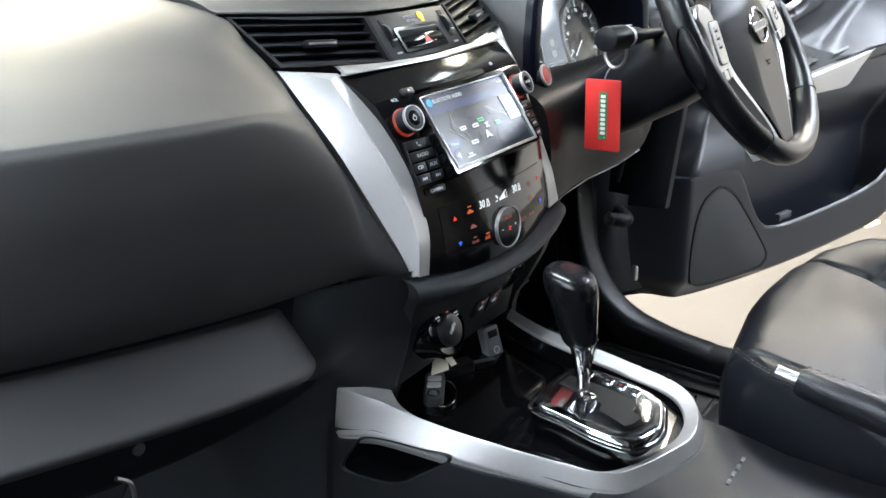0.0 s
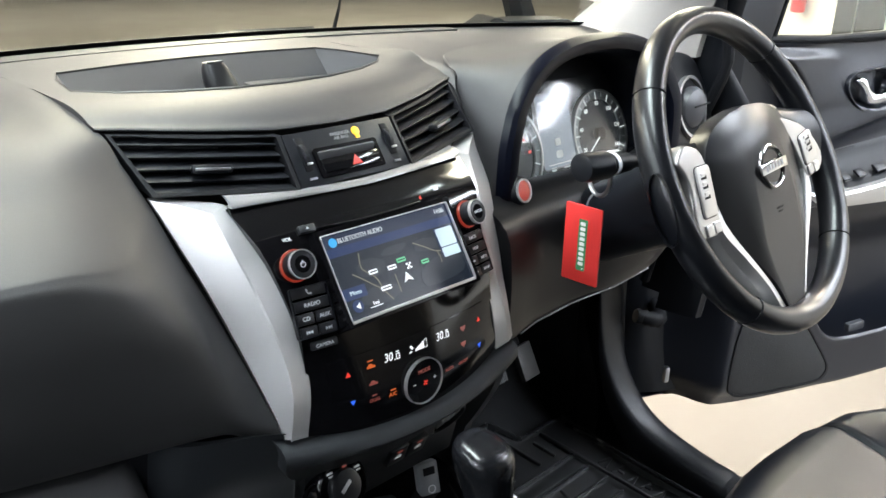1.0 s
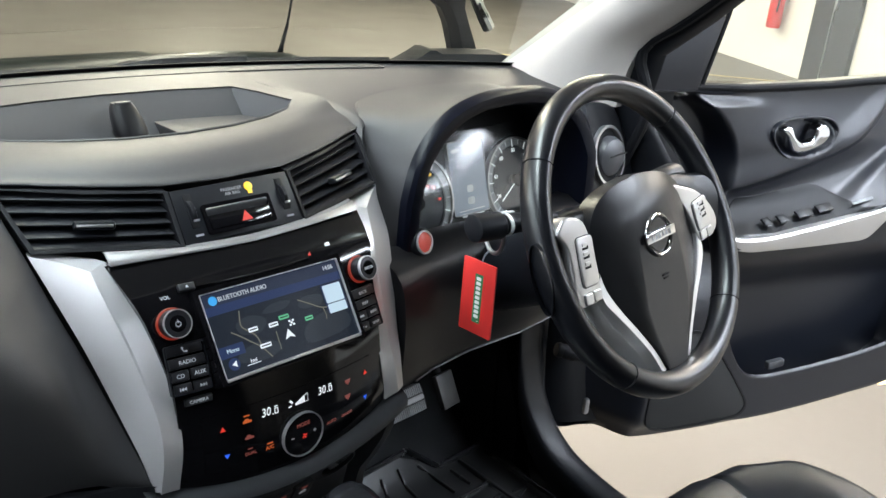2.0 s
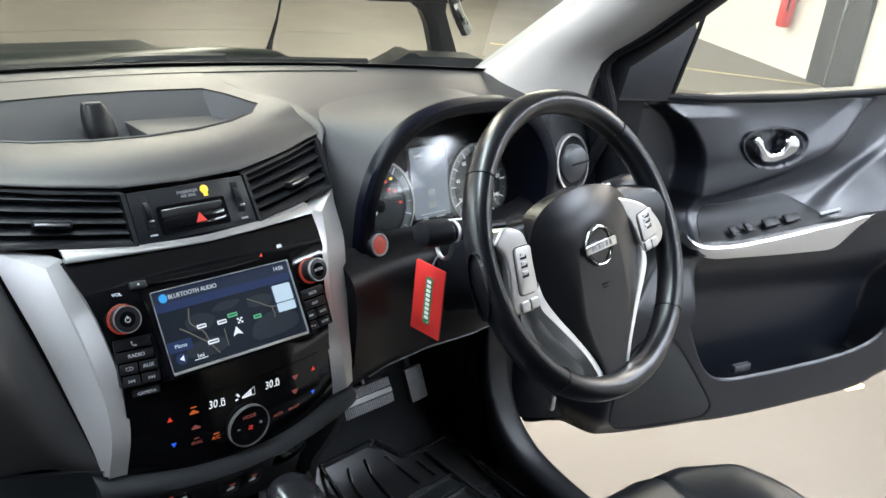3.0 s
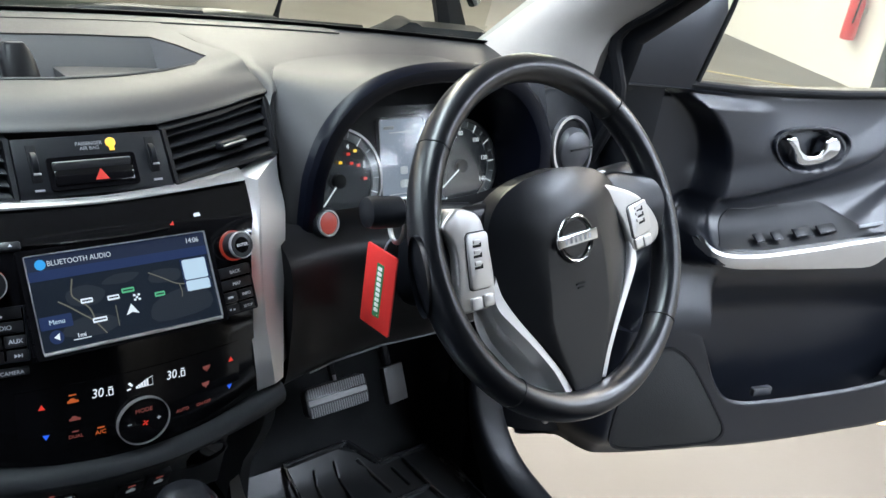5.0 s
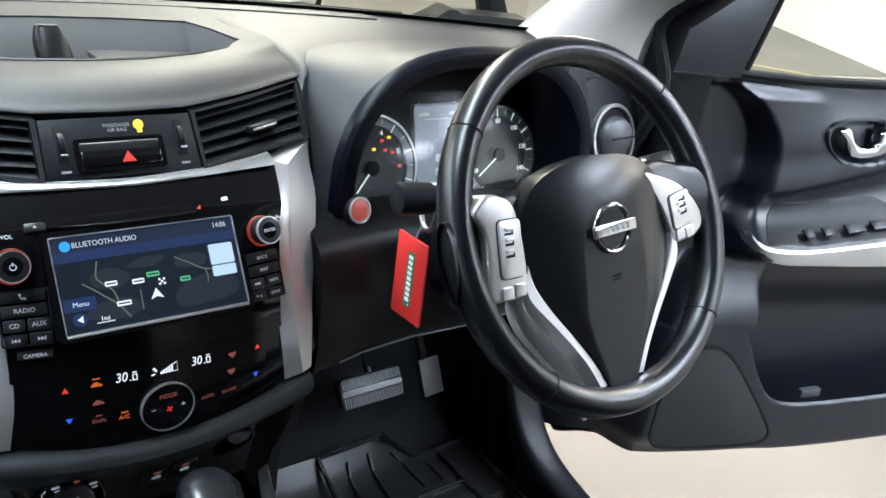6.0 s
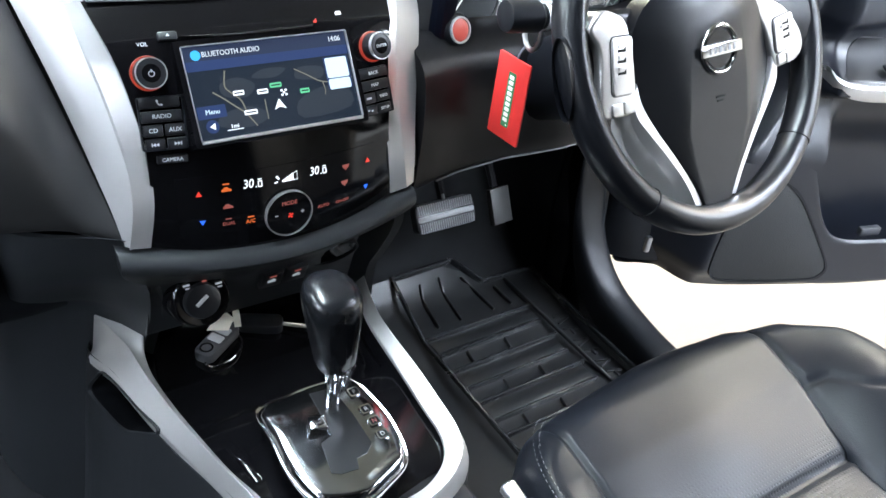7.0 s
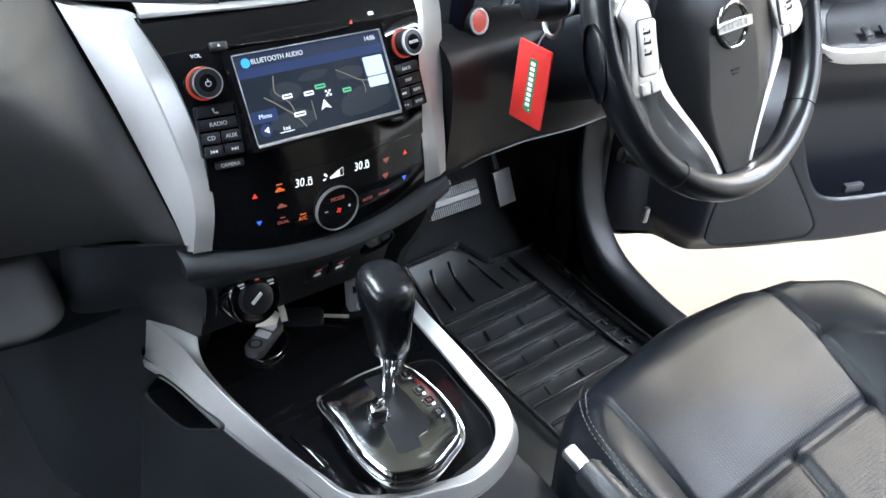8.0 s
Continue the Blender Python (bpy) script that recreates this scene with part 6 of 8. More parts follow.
for s in (-1, 1):
    # black arm out to the rim
    bm = bm_new()
    rows = []
    for x, y0, y1, z in ((0.080, 0.050, -0.048, -0.010), (0.11, 0.052, -0.046, -0.010), (0.14, 0.046, -0.040, -0.009), (0.165, 0.040, -0.036, -0.004), (0.182, 0.038, -0.036, 0.0)):
        yc, hy = (y0 + y1) / 2, (y0 - y1) / 2
        rows.append([MU_ @ V(s * x, yc + hy * math.cos(a), z + 0.012 * math.sin(a)) for a in (2 * math.pi * j / 24 for j in range(24))])
    sheet(bm, [list(r) for r in zip(*[smooth(c, 3) for c in zip(*rows)])], True)
    part("side_arm", bm, M_AIRBAG, sw)
    # silver switch pod with its raised button field
    o = [(p.x, p.y) for p in smooth([V(*q) for q in PODS[s]], 3, True)]
    mp = MU_ @ Matrix.Translation((0, 0, 0.010))
    bm = bm_new()
    prism(bm, mp, o, -0.020, 0.003, 0.0035, 4)
    pod = part("switch_pod", bm, M_POD, sw, "satin silver switch pod", 40)
    fx, fy, turn, fw, fh = FIELD[s]
    mf = at_xy(mp, fx, fy) @ pose(0, 0, 0, 0, 0, turn)
    bm = bm_new()
    prism(bm, mf, rrect(fw + 0.0016, fh + 0.0016, 0.005, 5), 0.001, 0.0034)
    part("field_gap", bm, M_DARK, pod)
    bm = bm_new()
    prism(bm, mf, rrect(fw, fh, 0.0045, 5), 0.001, 0.0056, 0.0012, 3)
    part("button_field", bm, M_POD, pod, "raised silver button field")
    for y in (0.26, 0.08, -0.12):
        bm = bm_new()
        prism(bm, at_xy(mf, 0.002 * s, fh * y, 0.0054), [(-0.005, -0.0011), (0.0052, -0.0011), (0.0052, 0.0034), (0.0032, 0.0034), (0.0032, 0.0013), (-0.005, 0.0013)], 0, 0.0005)
        part("button_gap", bm, M_DARK, pod)
        bm = bm_new()
        prism(bm, at_xy(mf, -0.0022, fh * y + 0.0042, 0.0052), rrect(0.0085, 0.0036, 0.001, 3), 0, 0.0014, 0.0005)
        part("button", bm, M_POD, pod)
    ry_ = -0.034 if s < 0 else -0.0265
    for k in (-1, 1):
        bm = bm_new()
        prism(bm, at_xy(mp, fx + (0.003 if s > 0 else -0.002) + k * 0.0075, ry_) @ pose(0, 0, 0, 0, 0, turn), rrect(0.0135, 0.0115, 0.0022, 4), 0.001, 0.0056, 0.0010, 3)
        part("rocker", bm, M_POD, pod, "small silver rocker under the buttons")
    # lower spoke: bright inner edge, sloping outer facet
    bm = bm_new()
    inn = smooth([V(s * x, y, z) for x, y, z in ((0.100, -0.016, 0.010), (0.0965, -0.036, 0.012), (0.082, -0.061, 0.0135), (0.058, -0.0925, 0.0145), (0.036, -0.1236, 0.015), (0.0205, -0.150, 0.0145))], 5)
    mid = smooth([V(s * x, y, z) for x, y, z in ((0.108, -0.030, 0.011), (0.1045, -0.047, 0.0128), (0.0905, -0.0655, 0.0143), (0.0675, -0.0935, 0.0153), (0.0455, -0.1236, 0.0158), (0.0305, -0.152, 0.0152))], 5)
    out = smooth([V(s * x, y, z) for x, y, z in ((0.114, -0.042, 0.002), (0.1125, -0.058, -0.002), (0.103, -0.080, -0.005), (0.085, -0.104, -0.006), (0.067, -0.128, -0.006), (0.052, -0.158, -0.004))], 5)
    rows = [[MU_ @ (a + V(0, 0, -0.012)), MU_ @ a, MU_ @ (a * 0.85 + b_ * 0.15 + V(0, 0, 0.001)), MU_ @ (b_ + V(0, 0, 0.0006)), MU_ @ (b_ + (c - b_) * 0.06), MU_ @ (b_ + (c - b_) * 0.42 + V(0, 0, 0.0012))] for a, b_, c in zip(inn, mid, out)]
    sheet(bm, rows)
    blade = part("spoke_blade", bm, M_SILVER, sw, "bright silver spoke blade", 25)
    bm = bm_new()
    sheet(bm, [[MU_ @ (b_ + (c - b_) * 0.42 + V(0, 0, 0.0012)), MU_ @ (b_ * 0.25 + c * 0.75 + V(0, 0, 0.0008)), MU_ @ c, MU_ @ (c + V(0, 0, -0.012))] for b_, c in zip(mid, out)])
    part("spoke_flank", bm, M_FLANK, blade, "satin grey flank of the spoke")

# plain ring-and-bar badge
MBG = at_xy(MU_, -0.002, 0.001, 0.0255)
bm = bm_new()
rows = [[MBG @ V((0.0262 - e) * math.cos(a), (0.0245 - e) * math.sin(a), h) for a in (2 * math.pi * j / 48 for j in range(48))] for e, h in ((0, -0.002), (0, 0.001), (0.001, 0.0026), (0.0022, 0.0032), (0.0034, 0.0026), (0.0044, 0.001), (0.0044, -0.002))]
sheet(bm, rows, True)
bd = part("badge_ring", bm, M_EDGE, sw, "chrome ring badge")
bm = bm_new()
box(bm, at_xy(MBG, 0, 0, 0.0024), (0.060, 0.0115, 0.0036), 0.0010)
part("badge_bar", bm, M_EDGE, bd)

bm = bm_new()
lathe(bm, at_xy(MBG, 0, 0, -0.001), [(0.0195, 0), (0.0195, 0.0016), (0.0, 0.0018)], 32, squash=0.92)
part("badge_ground", bm, M_PIANO, bd)
for i in range(6):
    bm = bm_new()
    box(bm, at_xy(MBG, -0.0175 + 0.0070 * i, 0, 0.0043), (0.0030, 0.0060, 0.0006))
    part("badge_mark", bm, M_GREY, bd)
bm = bm_new()
prism(bm, at_xy(MU_, 0.0, -0.045, 0.0235), rrect(0.013, 0.0018, 0.0004, 3), 0, 0.0012)
prism(bm, at_xy(MU_, 0.0, -0.049, 0.0230), rrect(0.009, 0.0018, 0.0004, 3), 0, 0.0012)
part("embossed_mark", bm, M_DARK, sw)

# column shroud and stalks
sc = thing("steering_column", (0.39, -0.05, 1.2), "black plastic steering column shroud with stalks", "steering column")
bm = bm_new()
ax = MW.to_3x3() @ V(0, 0, 1)
rows = []
for t, w, h in ((0.02, 0.045, 0.04), (0.05, 0.062, 0.052), (0.09, 0.066, 0.056), (0.16, 0.06, 0.052), (0.26, 0.05, 0.046)):
    c = MW.translation - ax * t + V(0, 0, -0.004)
    rows.append([c + V(w * x, 0, 0) + V(0, 0.35, 0.93) * h * y for x, y in rrect(2, 2, 0.7, 5)])
g = sheet(bm, rows, True)
bm.faces.new(g[0])
part("shroud", bm, M_TRIM, sc)
for s, tip in ((-1, V(0.216, -0.052, 1.236)), (1, V(0.596, -0.078, 1.247))):
    root = V(0.39 + s * 0.055, -0.072, 1.232)
    bm = bm_new()
    d = (tip - root).normalized()
    L_ = (tip - root).length
    m = frame_of(root, V(0, 0, 1).cross(d), V(0, 0, 1).cross(d).cross(d) * -1)
    m = Matrix.Translation(root) @ d.to_track_quat("Z", "Y").to_matrix().to_4x4()
    lathe(bm, m, [(0.008, 0), (0.009, L_ * 0.35), (0.0125, L_ * 0.42), (0.0145, L_ * 0.6), (0.0145, L_ * 0.66)], 20, squash=0.85)
    st = part("stalk", bm, M_TRIM, sc, "black column stalk")
    bm = bm_new()
    lathe(bm, m, [(0.0142, L_ * 0.67), (0.0172, L_ * 0.70), (0.0178, L_ * 0.94), (0.0165, L_ * 0.99), (0.0135, L_)], 24, squash=0.9)
    part("twist_end", bm, M_TRIM, st)
    bm = bm_new()
    lathe(bm, m, [(0.0140, L_ * 0.60), (0.0156, L_ * 0.605), (0.0156, L_ * 0.635), (0.0140, L_ * 0.64)], 24, squash=0.85)
    part("collar_band", bm, M_FLANK, st, "thin grey collar band")
    bm = bm_new()
    box(bm, m @ Matrix.Translation((-0.002, 0.0135, L_ * 0.6)), (0.004, 0.001, 0.02))
    part("stalk_mark", bm, M_LEGEND, st)

# ---------------------------------------------------------------- key tag on its ring
tg = thing("key_tag", (0.264, -0.03, 1.2), "red plastic key tag with green strip on a wire ring", "key tag")
bm = bm_new()
c = V(0.264, -0.045, 1.2155)
pts = [c + V(0.004 * math.sin(a), 0.017 * math.sin(a), 0.021 * math.cos(a)) for a in np.linspace(0, 2 * math.pi, 33)]
tube(bm, pts, 0.0026, 8)
part("wire_ring", bm, M_STEEL, tg, "steel key ring")
MT = frame_of(V(0.2635, -0.030, 1.1315), V(0.04, -1, 0.0), V(-0.02, 0.02, 1))
bm = bm_new()
prism(bm, MT, rrect(0.049, 0.0945, 0.0015, 3), -0.0012, 0.0012, 0.0004)
part("tag_plate", bm, M_RED, tg)
bm = bm_new()
prism(bm, MT, rrect(0.0115, 0.063, 0.001, 3, 0.001, -0.0005), 0.0010, 0.0017)
gs = part("green_strip", bm, M_GREEN, tg, "green printed strip")
for i, (w, h) in enumerate(((0.0062, 0.0042),) * 9):
    bm = bm_new()
    prism(bm, at_xy(MT, 0.001, 0.0255 - 0.0061 * i, 0.0017), rrect(0.0066, 0.0042, 0.0010, 3), 0, 0.0004)
    part("print_bar", bm, M_WHITE, gs)
bm = bm_new()
prism(bm, at_xy(MT, 0.004, -0.0290, 0.0017), rrect(0.0014, 0.0014, 0.0004, 3), 0, 0.0004)
part("print_dot", bm, M_WHITE, gs)
bm = bm_new()
tube(bm, smooth([V(0.264, -0.040, 1.196), V(0.264, -0.034, 1.187), V(0.2635, -0.031, 1.176)], 4), 0.0012, 6)
part("tag_loop", bm, M_GREY, tg)

# ---------------------------------------------------------------- centre console
co = thing("centre_console", (0, -0.1, 0.55), "black centre console with a satin silver surround", "console")


def cz(y):
    return 0.877 + 0.12 * (y - 0.05)


OUTER = [(-0.158, 0.094), (-0.166, 0.078), (-0.156, 0.035), (-0.1440, -0.03), (-0.1305, -0.08), (-0.117, -0.125), (-0.106, -0.168), (-0.097, -0.200), (-0.080, -0.2265), (-0.045, -0.243),
         (-0.005, -0.256), (0.036, -0.265), (0.084, -0.254), (0.121, -0.231), (0.138, -0.200), (0.142, -0.155), (0.143, -0.105), (0.142, -0.06), (0.143, -0.02), (0.150, 0.015), (0.158, 0.045)]
INNER = [(-0.118, 0.042), (-0.1235, 0.024), (-0.124, -0.002), (-0.119, -0.047), (-0.110, -0.095), (-0.100, -0.140), (-0.0895, -0.170), (-0.080, -0.196), (-0.060, -0.213), (-0.030, -0.2245),
         (0.000, -0.233), (0.030, -0.239), (0.066, -0.235), (0.096, -0.218), (0.111, -0.191), (0.114, -0.145), (0.117, -0.10), (0.119, -0.06), (0.122, -0.02), (0.131, 0.015), (0.142, 0.045)]
LOW = [-0.044, -0.040, -0.0285, -0.0245, -0.025, -0.026, -0.0255, -0.023, -0.020, -0.019, -0.018, -0.018, -0.018, -0.018, -0.018, -0.018, -0.018, -0.018, -0.018, -0.018, -0.018]
SHARE = [0.10, 0.66, 0.70, 0.66, 0.60, 0.54, 0.50, 0.46, 0.42, 0.40, 0.38, 0.38, 0.38, 0.36, 0.34, 0.32, 0.30, 0.30, 0.30, 0.30, 0.30]
RISE = [0.018, 0.006] + [0.0] * 19
so, si = smooth([V(*p) for p in OUTER], 4), smooth([V(*p) for p in INNER], 4)
par = smooth([V(l, s, r) for l, s, r in zip(LOW, SHARE, RISE)], 4)
bm = bm_new()
rows = []
for p, q, w in zip(so, si, par):
    d = q - p
    zo, zi = cz(p.y) + w.x, cz(q.y) - 0.0055 + w.z
    r = p + d * w.y
    zr = cz(r.y) + 0.0015 + 0.4 * w.z
    a, b_, c = V(p.x, p.y, zo), V(r.x, r.y, zr), V(q.x, q.y, zi)
    rows.append([V(p.x + d.x * 0.08, p.y + d.y * 0.08, zo - 0.008), a + V(0, 0, -0.0015), a + (b_ - a) * 0.03, a + (b_ - a) * 0.08, a * 0.5 + b_ * 0.5, b_ - (b_ - a) * 0.08, b_ - (b_ - a) * 0.03, b_ + (c - b_) * 0.03, b_ + (c - b_) * 0.09,
                 b_ * 0.4 + c * 0.6, c - (c - b_) * 0.06, c + V(0, 0, -0.0015), V(q.x, q.y, zi - 0.004)])
skin(bm, rows, (0, 0, -0.004))
part("surround", bm, M_CONSOLE, co, "satin silver console surround", 24)
# dark side wall under the surround, down to the floor; hollowed for the pocket on the passenger's side
POCKET = [(0.074, 0.803), (0.062, 0.825), (0.050, 0.840), (0.023, 0.844), (-0.018, 0.843), (-0.047, 0.842), (-0.050, 0.836), (-0.044, 0.830), (-0.020, 0.813), (0.000, 0.799), (0.021, 0.793), (0.046, 0.793), (0.066, 0.796)]
pocket_line = [(p.x, p.y) for p in smooth([V(*p) for p in POCKET], 4, True)]


def in_pocket(y, z):
    """Signed depth inside the pocket's outline, in metres."""
    best, inside = 9.0, False
    n = len(pocket_line)
    for i in range(n):
        (y0, z0), (y1, z1) = pocket_line[i], pocket_line[(i + 1) % n]
        t = max(0.0, min(1.0, ((y - y0) * (y1 - y0) + (z - z0) * (z1 - z0)) / ((y1 - y0) ** 2 + (z1 - z0) ** 2)))
        best = min(best, math.hypot(y - y0 - t * (y1 - y0), z - z0 - t * (z1 - z0)))
        if (z0 > z) != (z1 > z) and y < y0 + (z - z0) / (z1 - z0) * (y1 - y0):
            inside = not inside
    return best if inside else -best


def flank_low(p):
    """Upper edge of the flank, just under the surround."""
    return cz(p.y) + (float(np.interp(p.y, (-0.26, -0.08, -0.03, 0.035, 0.09), (-0.020, -0.026, -0.0255, -0.0295, -0.044))) if p.x < 0 else -0.019)


def flank_at(y, z, e=0.0):
    p = V(float(np.interp(-y, [-p.y for p in so[4:40]], [p.x for p in so[4:40]])), y)
    return V(p.x - 0.10 * (flank_low(p) - z) + e, y, z)


bm = bm_new()
near = [flank_at(y, flank_low(V(-1, y))) for y in np.linspace(0.090, -0.076, 73)]
wall_line = [V(-0.150, 0.116), V(-0.160, 0.102)] + near + [p for p in so if p.y < -0.077 and p.x < 0] + [p for p in so if p.x >= 0]
rows = []
for p in wall_line:
    low = flank_low(p)
    row = [V(p.x * 0.985, p.y + 0.002, low + 0.006), V(p.x * 0.985, p.y + 0.002, low - 0.002), V(p.x * 1.0, p.y, low - 0.005)]
    for z in np.linspace(low - 0.007, 0.750, 48):
        out = math.copysign(1, p.x) * 0.10 * (low - z) * min(1.0, abs(p.x) / 0.09)
        row.append(V(p.x + out, p.y - 0.05 * (low - z) * (p.y < -0.15), z))
    q = row[-1]
    row += [V(q.x * 1.03, q.y - 0.004, 0.70), V(q.x * 1.08, q.y - 0.006, 0.62), V(q.x * 1.11, q.y - 0.008, 0.50)]
    rows.append(row)
sheet(bm, rows)
hole = [f for f in bm.faces if f.calc_center_median().x < 0 and in_pocket(f.calc_center_median().y, f.calc_center_median().z) > -0.0004]
bmesh.ops.delete(bm, geom=hole, context="FACES")
part("side_wall", bm, M_LOWER, co, "black grained console flank with an open pocket", 45)
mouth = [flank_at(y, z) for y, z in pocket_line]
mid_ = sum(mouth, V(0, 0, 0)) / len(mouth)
# shallow inside, coloured black so it looks sunk in shade
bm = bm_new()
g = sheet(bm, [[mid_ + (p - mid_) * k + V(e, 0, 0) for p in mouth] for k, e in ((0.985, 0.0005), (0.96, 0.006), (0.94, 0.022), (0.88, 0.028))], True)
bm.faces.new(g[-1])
part("pocket_inside", bm, M_HOLLOW, co, "inside of the side pocket, blackened for its shade")
bm = bm_new()
sheet(bm, [[mid_ + (p - mid_) * k + V(e, 0, 0) for p in mouth] for k, e in ((1.075, 0.0012), (1.06, -0.0008), (1.035, -0.0020), (1.01, -0.0016), (0.99, 0.0), (0.975, 0.003))], True)
part("pocket_rim", bm, M_LOWER, co, "rounded rim of the side pocket")

# storage bin walls and floor
bm = bm_new()
rows = []
for q in si:
    rows.append([V(q.x * 1.004, q.y - 0.0004, cz(q.y) - 0.0065), V(q.x * 0.998, q.y, cz(q.y) - 0.011), V(q.x * 0.985, q.y + 0.002, cz(q.y) - 0.030)])
sheet(bm, rows)
part("inner_edge", bm, M_PIANO, co)
bm = bm_new()
left, right = si[:len(si) // 2 + 1], list(reversed(si[len(si) // 2:]))
rows = []
for t in np.linspace(0, 1, 18):
    y = 0.06 - 0.295 * t
    xl = float(np.interp(-y, [-p.y for p in left], [p.x for p in left]))
    xr = float(np.interp(-y, [-p.y for p in right], [p.x for p in right]))
    z = cz(y) - 0.016 - 0.018 * (0.5 + 0.5 * math.tanh((y + 0.075) / 0.012))
    rows.append([V(xl + (xr - xl) * k / 8, y, z) for k in range(9)])
rows.insert(0, [p + V(0, 0.045, 0.004) for p in rows[0]])
rows.insert(0, [p + V(0, 0.01, 0.06) for p in rows[0]])
skin(bm, rows, (0, 0, -0.006))
part("bin_floor", bm, M_PIANO, co, "glossy black console tray")
bm = bm_new()
box(bm, Matrix.Translation((-0.080, -0.13, cz(-0.13) - 0.0155)) @ pose(0, 0, 0, 6.8, 0, 10), (0.012, 0.055, 0.006), 0.0025)
part("tray_rib", bm, M_PIANO, co)
# tunnel behind, lower, with a cup holder ring and the gaitered lever's plinth
bm = bm_new()
rows = []
for y, w, z in ((-0.20, 0.115, 0.828), (-0.27, 0.118, 0.822), (-0.34, 0.122, 0.806), (-0.42, 0.125, 0.80), (-0.6, 0.128, 0.80), (-0.9, 0.128, 0.80)):
    rows.append([V(-w - 0.02, y, 0.5), V(-w - 0.012, y, z - 0.1), V(-w, y, z - 0.02), V(-w + 0.008, y, z - 0.006), V(-w + 0.022, y, z), V(0, y, z + 0.001), V(w - 0.022, y, z), V(w - 0.008, y, z - 0.006), V(w, y, z - 0.02), V(w + 0.012, y, z - 0.1), V(w + 0.02, y, 0.5)])
sheet(bm, [smooth(r, 2) for r in rows])
part("tunnel_cover", bm, M_TRIM, co)
bm = bm_new()
mc = Matrix.Translation((-0.02, -0.40, 0.803))
ring(bm, mc, 0.045, 0.004, -0.004, 0.004, 48)
part("cup_ring", bm, M_CHROME, co, "bright cup holder ring")
bm = bm_new()
lathe(bm, mc, [(0.041, 0.0), (0.040, 0.0012), (0.0, 0.0012)], 32)
part("cup_well", bm, M_DARK, co)
for i in range(4):
    bm = bm_new()
    box(bm, Matrix.Translation((0.012 + 0.016 * i, -0.305, 0.8155)) @ pose(0, 0, 0, 12), (0.010, 0.004, 0.002), 0.0005)
    part("console_mark", bm, M_EYE, co)

# ---------------------------------------------------------------- gear selector
gs_ = thing("gear_selector", (0.0, -0.14, 0.86), "automatic gear selector with leather knob and chrome gate plate", "gear selector")


def gp(x, y, h=0.0):
    return V(x, y, 0.8785 + 0.13 * (y + 0.13) + h)


PLATE = [(-0.057, -0.105), (-0.025, -0.1005), (0.005, -0.099), (0.040, -0.103), (0.052, -0.115), (0.0575, -0.140), (0.060, -0.168), (0.056, -0.200), (0.046, -0.219), (0.022, -0.230), (-0.006, -0.2375), (-0.040, -0.229), (-0.054, -0.215), (-0.061, -0.182), (-0.059, -0.14)]
po = smooth([V(*p) for p in PLATE], 4, True)
cen = V(0.0, -0.168)


def plate_rows(steps):
    return [[gp(cen.x + (p.x - cen.x) * k, cen.y + (p.y - cen.y) * k, h) for p in po] for k, h in steps]


bm = bm_new()
sheet(bm, plate_rows(((1.028, -0.0095), (1.032, -0.0055), (1.02, -0.0042), (1.0, -0.0046), (0.985, -0.0048))), True)
part("plate_edge", bm, M_CHROME, gs_, "chrome edge of the gate plate")
bm = bm_new()
sheet(bm, plate_rows(((0.92, -0.0420), (0.965, -0.020), (0.985, -0.0185), (0.99, -0.010), (1.010, -0.0085))), True)
part("plate_skirt", bm, M_PIANO, gs_, "glossy black skirt below the plate")
bm = bm_new()
g = sheet(bm, plate_rows(((0.99, -0.010), (0.985, -0.0048), (0.935, 0.0006), (0.92, 0.0014), (0.90, 0.0018), (0.7, 0.0022), (0.4, 0.0024), (0.15, 0.0024))), True)
bm.faces.new(g[-1])
part("plate", bm, M_GATE, gs_, "bright bevelled gate plate", 30)

SLOT = [(-0.004, -0.112), (0.020, -0.114), (0.024, -0.150), (0.024, -0.190), (0.014, -0.198), (0.002, -0.199), (-0.002, -0.210), (-0.020, -0.208), (-0.028, -0.203), (-0.021, -0.170), (-0.007, -0.166), (-0.005, -0.136)]
bm = bm_new()
prism(bm, Matrix(((1, 0, 0, 0), (0, 1, 0, 0), (0, 0.13, 1, 0.8785 + 0.13 * 0.13), (0, 0, 0, 1))), SLOT, -0.004, 0.0030)
part("gate_slot", bm, mat("gate_brush_strip", (0.010, 0.011, 0.012), 0.3), gs_, "dark grey gate cover strip")
for k, (x, y, tx) in enumerate(((0.0385, -0.128, "P"), (0.039, -0.152, "R"), (0.0395, -0.168, "N"), (0.039, -0.185, "D"))):
    m = frame_of(gp(x, y, 0.0032), V(1, 0, 0), V(0, 1, 0.13))
    bm = bm_new()
    frame_ring(bm, m, rrect(0.0125, 0.011, 0.002, 4), rrect(0.0095, 0.008, 0.0015, 4), -0.001, 0.0008)
    part("position_frame", bm, M_CHROME, gs_)
    bm = bm_new()
    prism(bm, m, rrect(0.010, 0.0085, 0.0015, 4), -0.001, 0.0004)
    w = part("position_window", bm, M_DARK, gs_)
    writing("position_letter", tx, at_xy(m, 0, 0, 0.0007), 0.0066, M_ICONDIM if tx == "N" else M_LEGENDDIM, w)
bm = bm_new()
box(bm, frame_of(gp(-0.016, -0.152, 0.006), V(1, -0.3, 0), V(0.3, 1, 0.13)), (0.018, 0.016, 0.012), 0.002)
lk = part("shift_lock_cap", bm, M_CHROME, gs_, "chrome shift lock cover")
bm = bm_new()
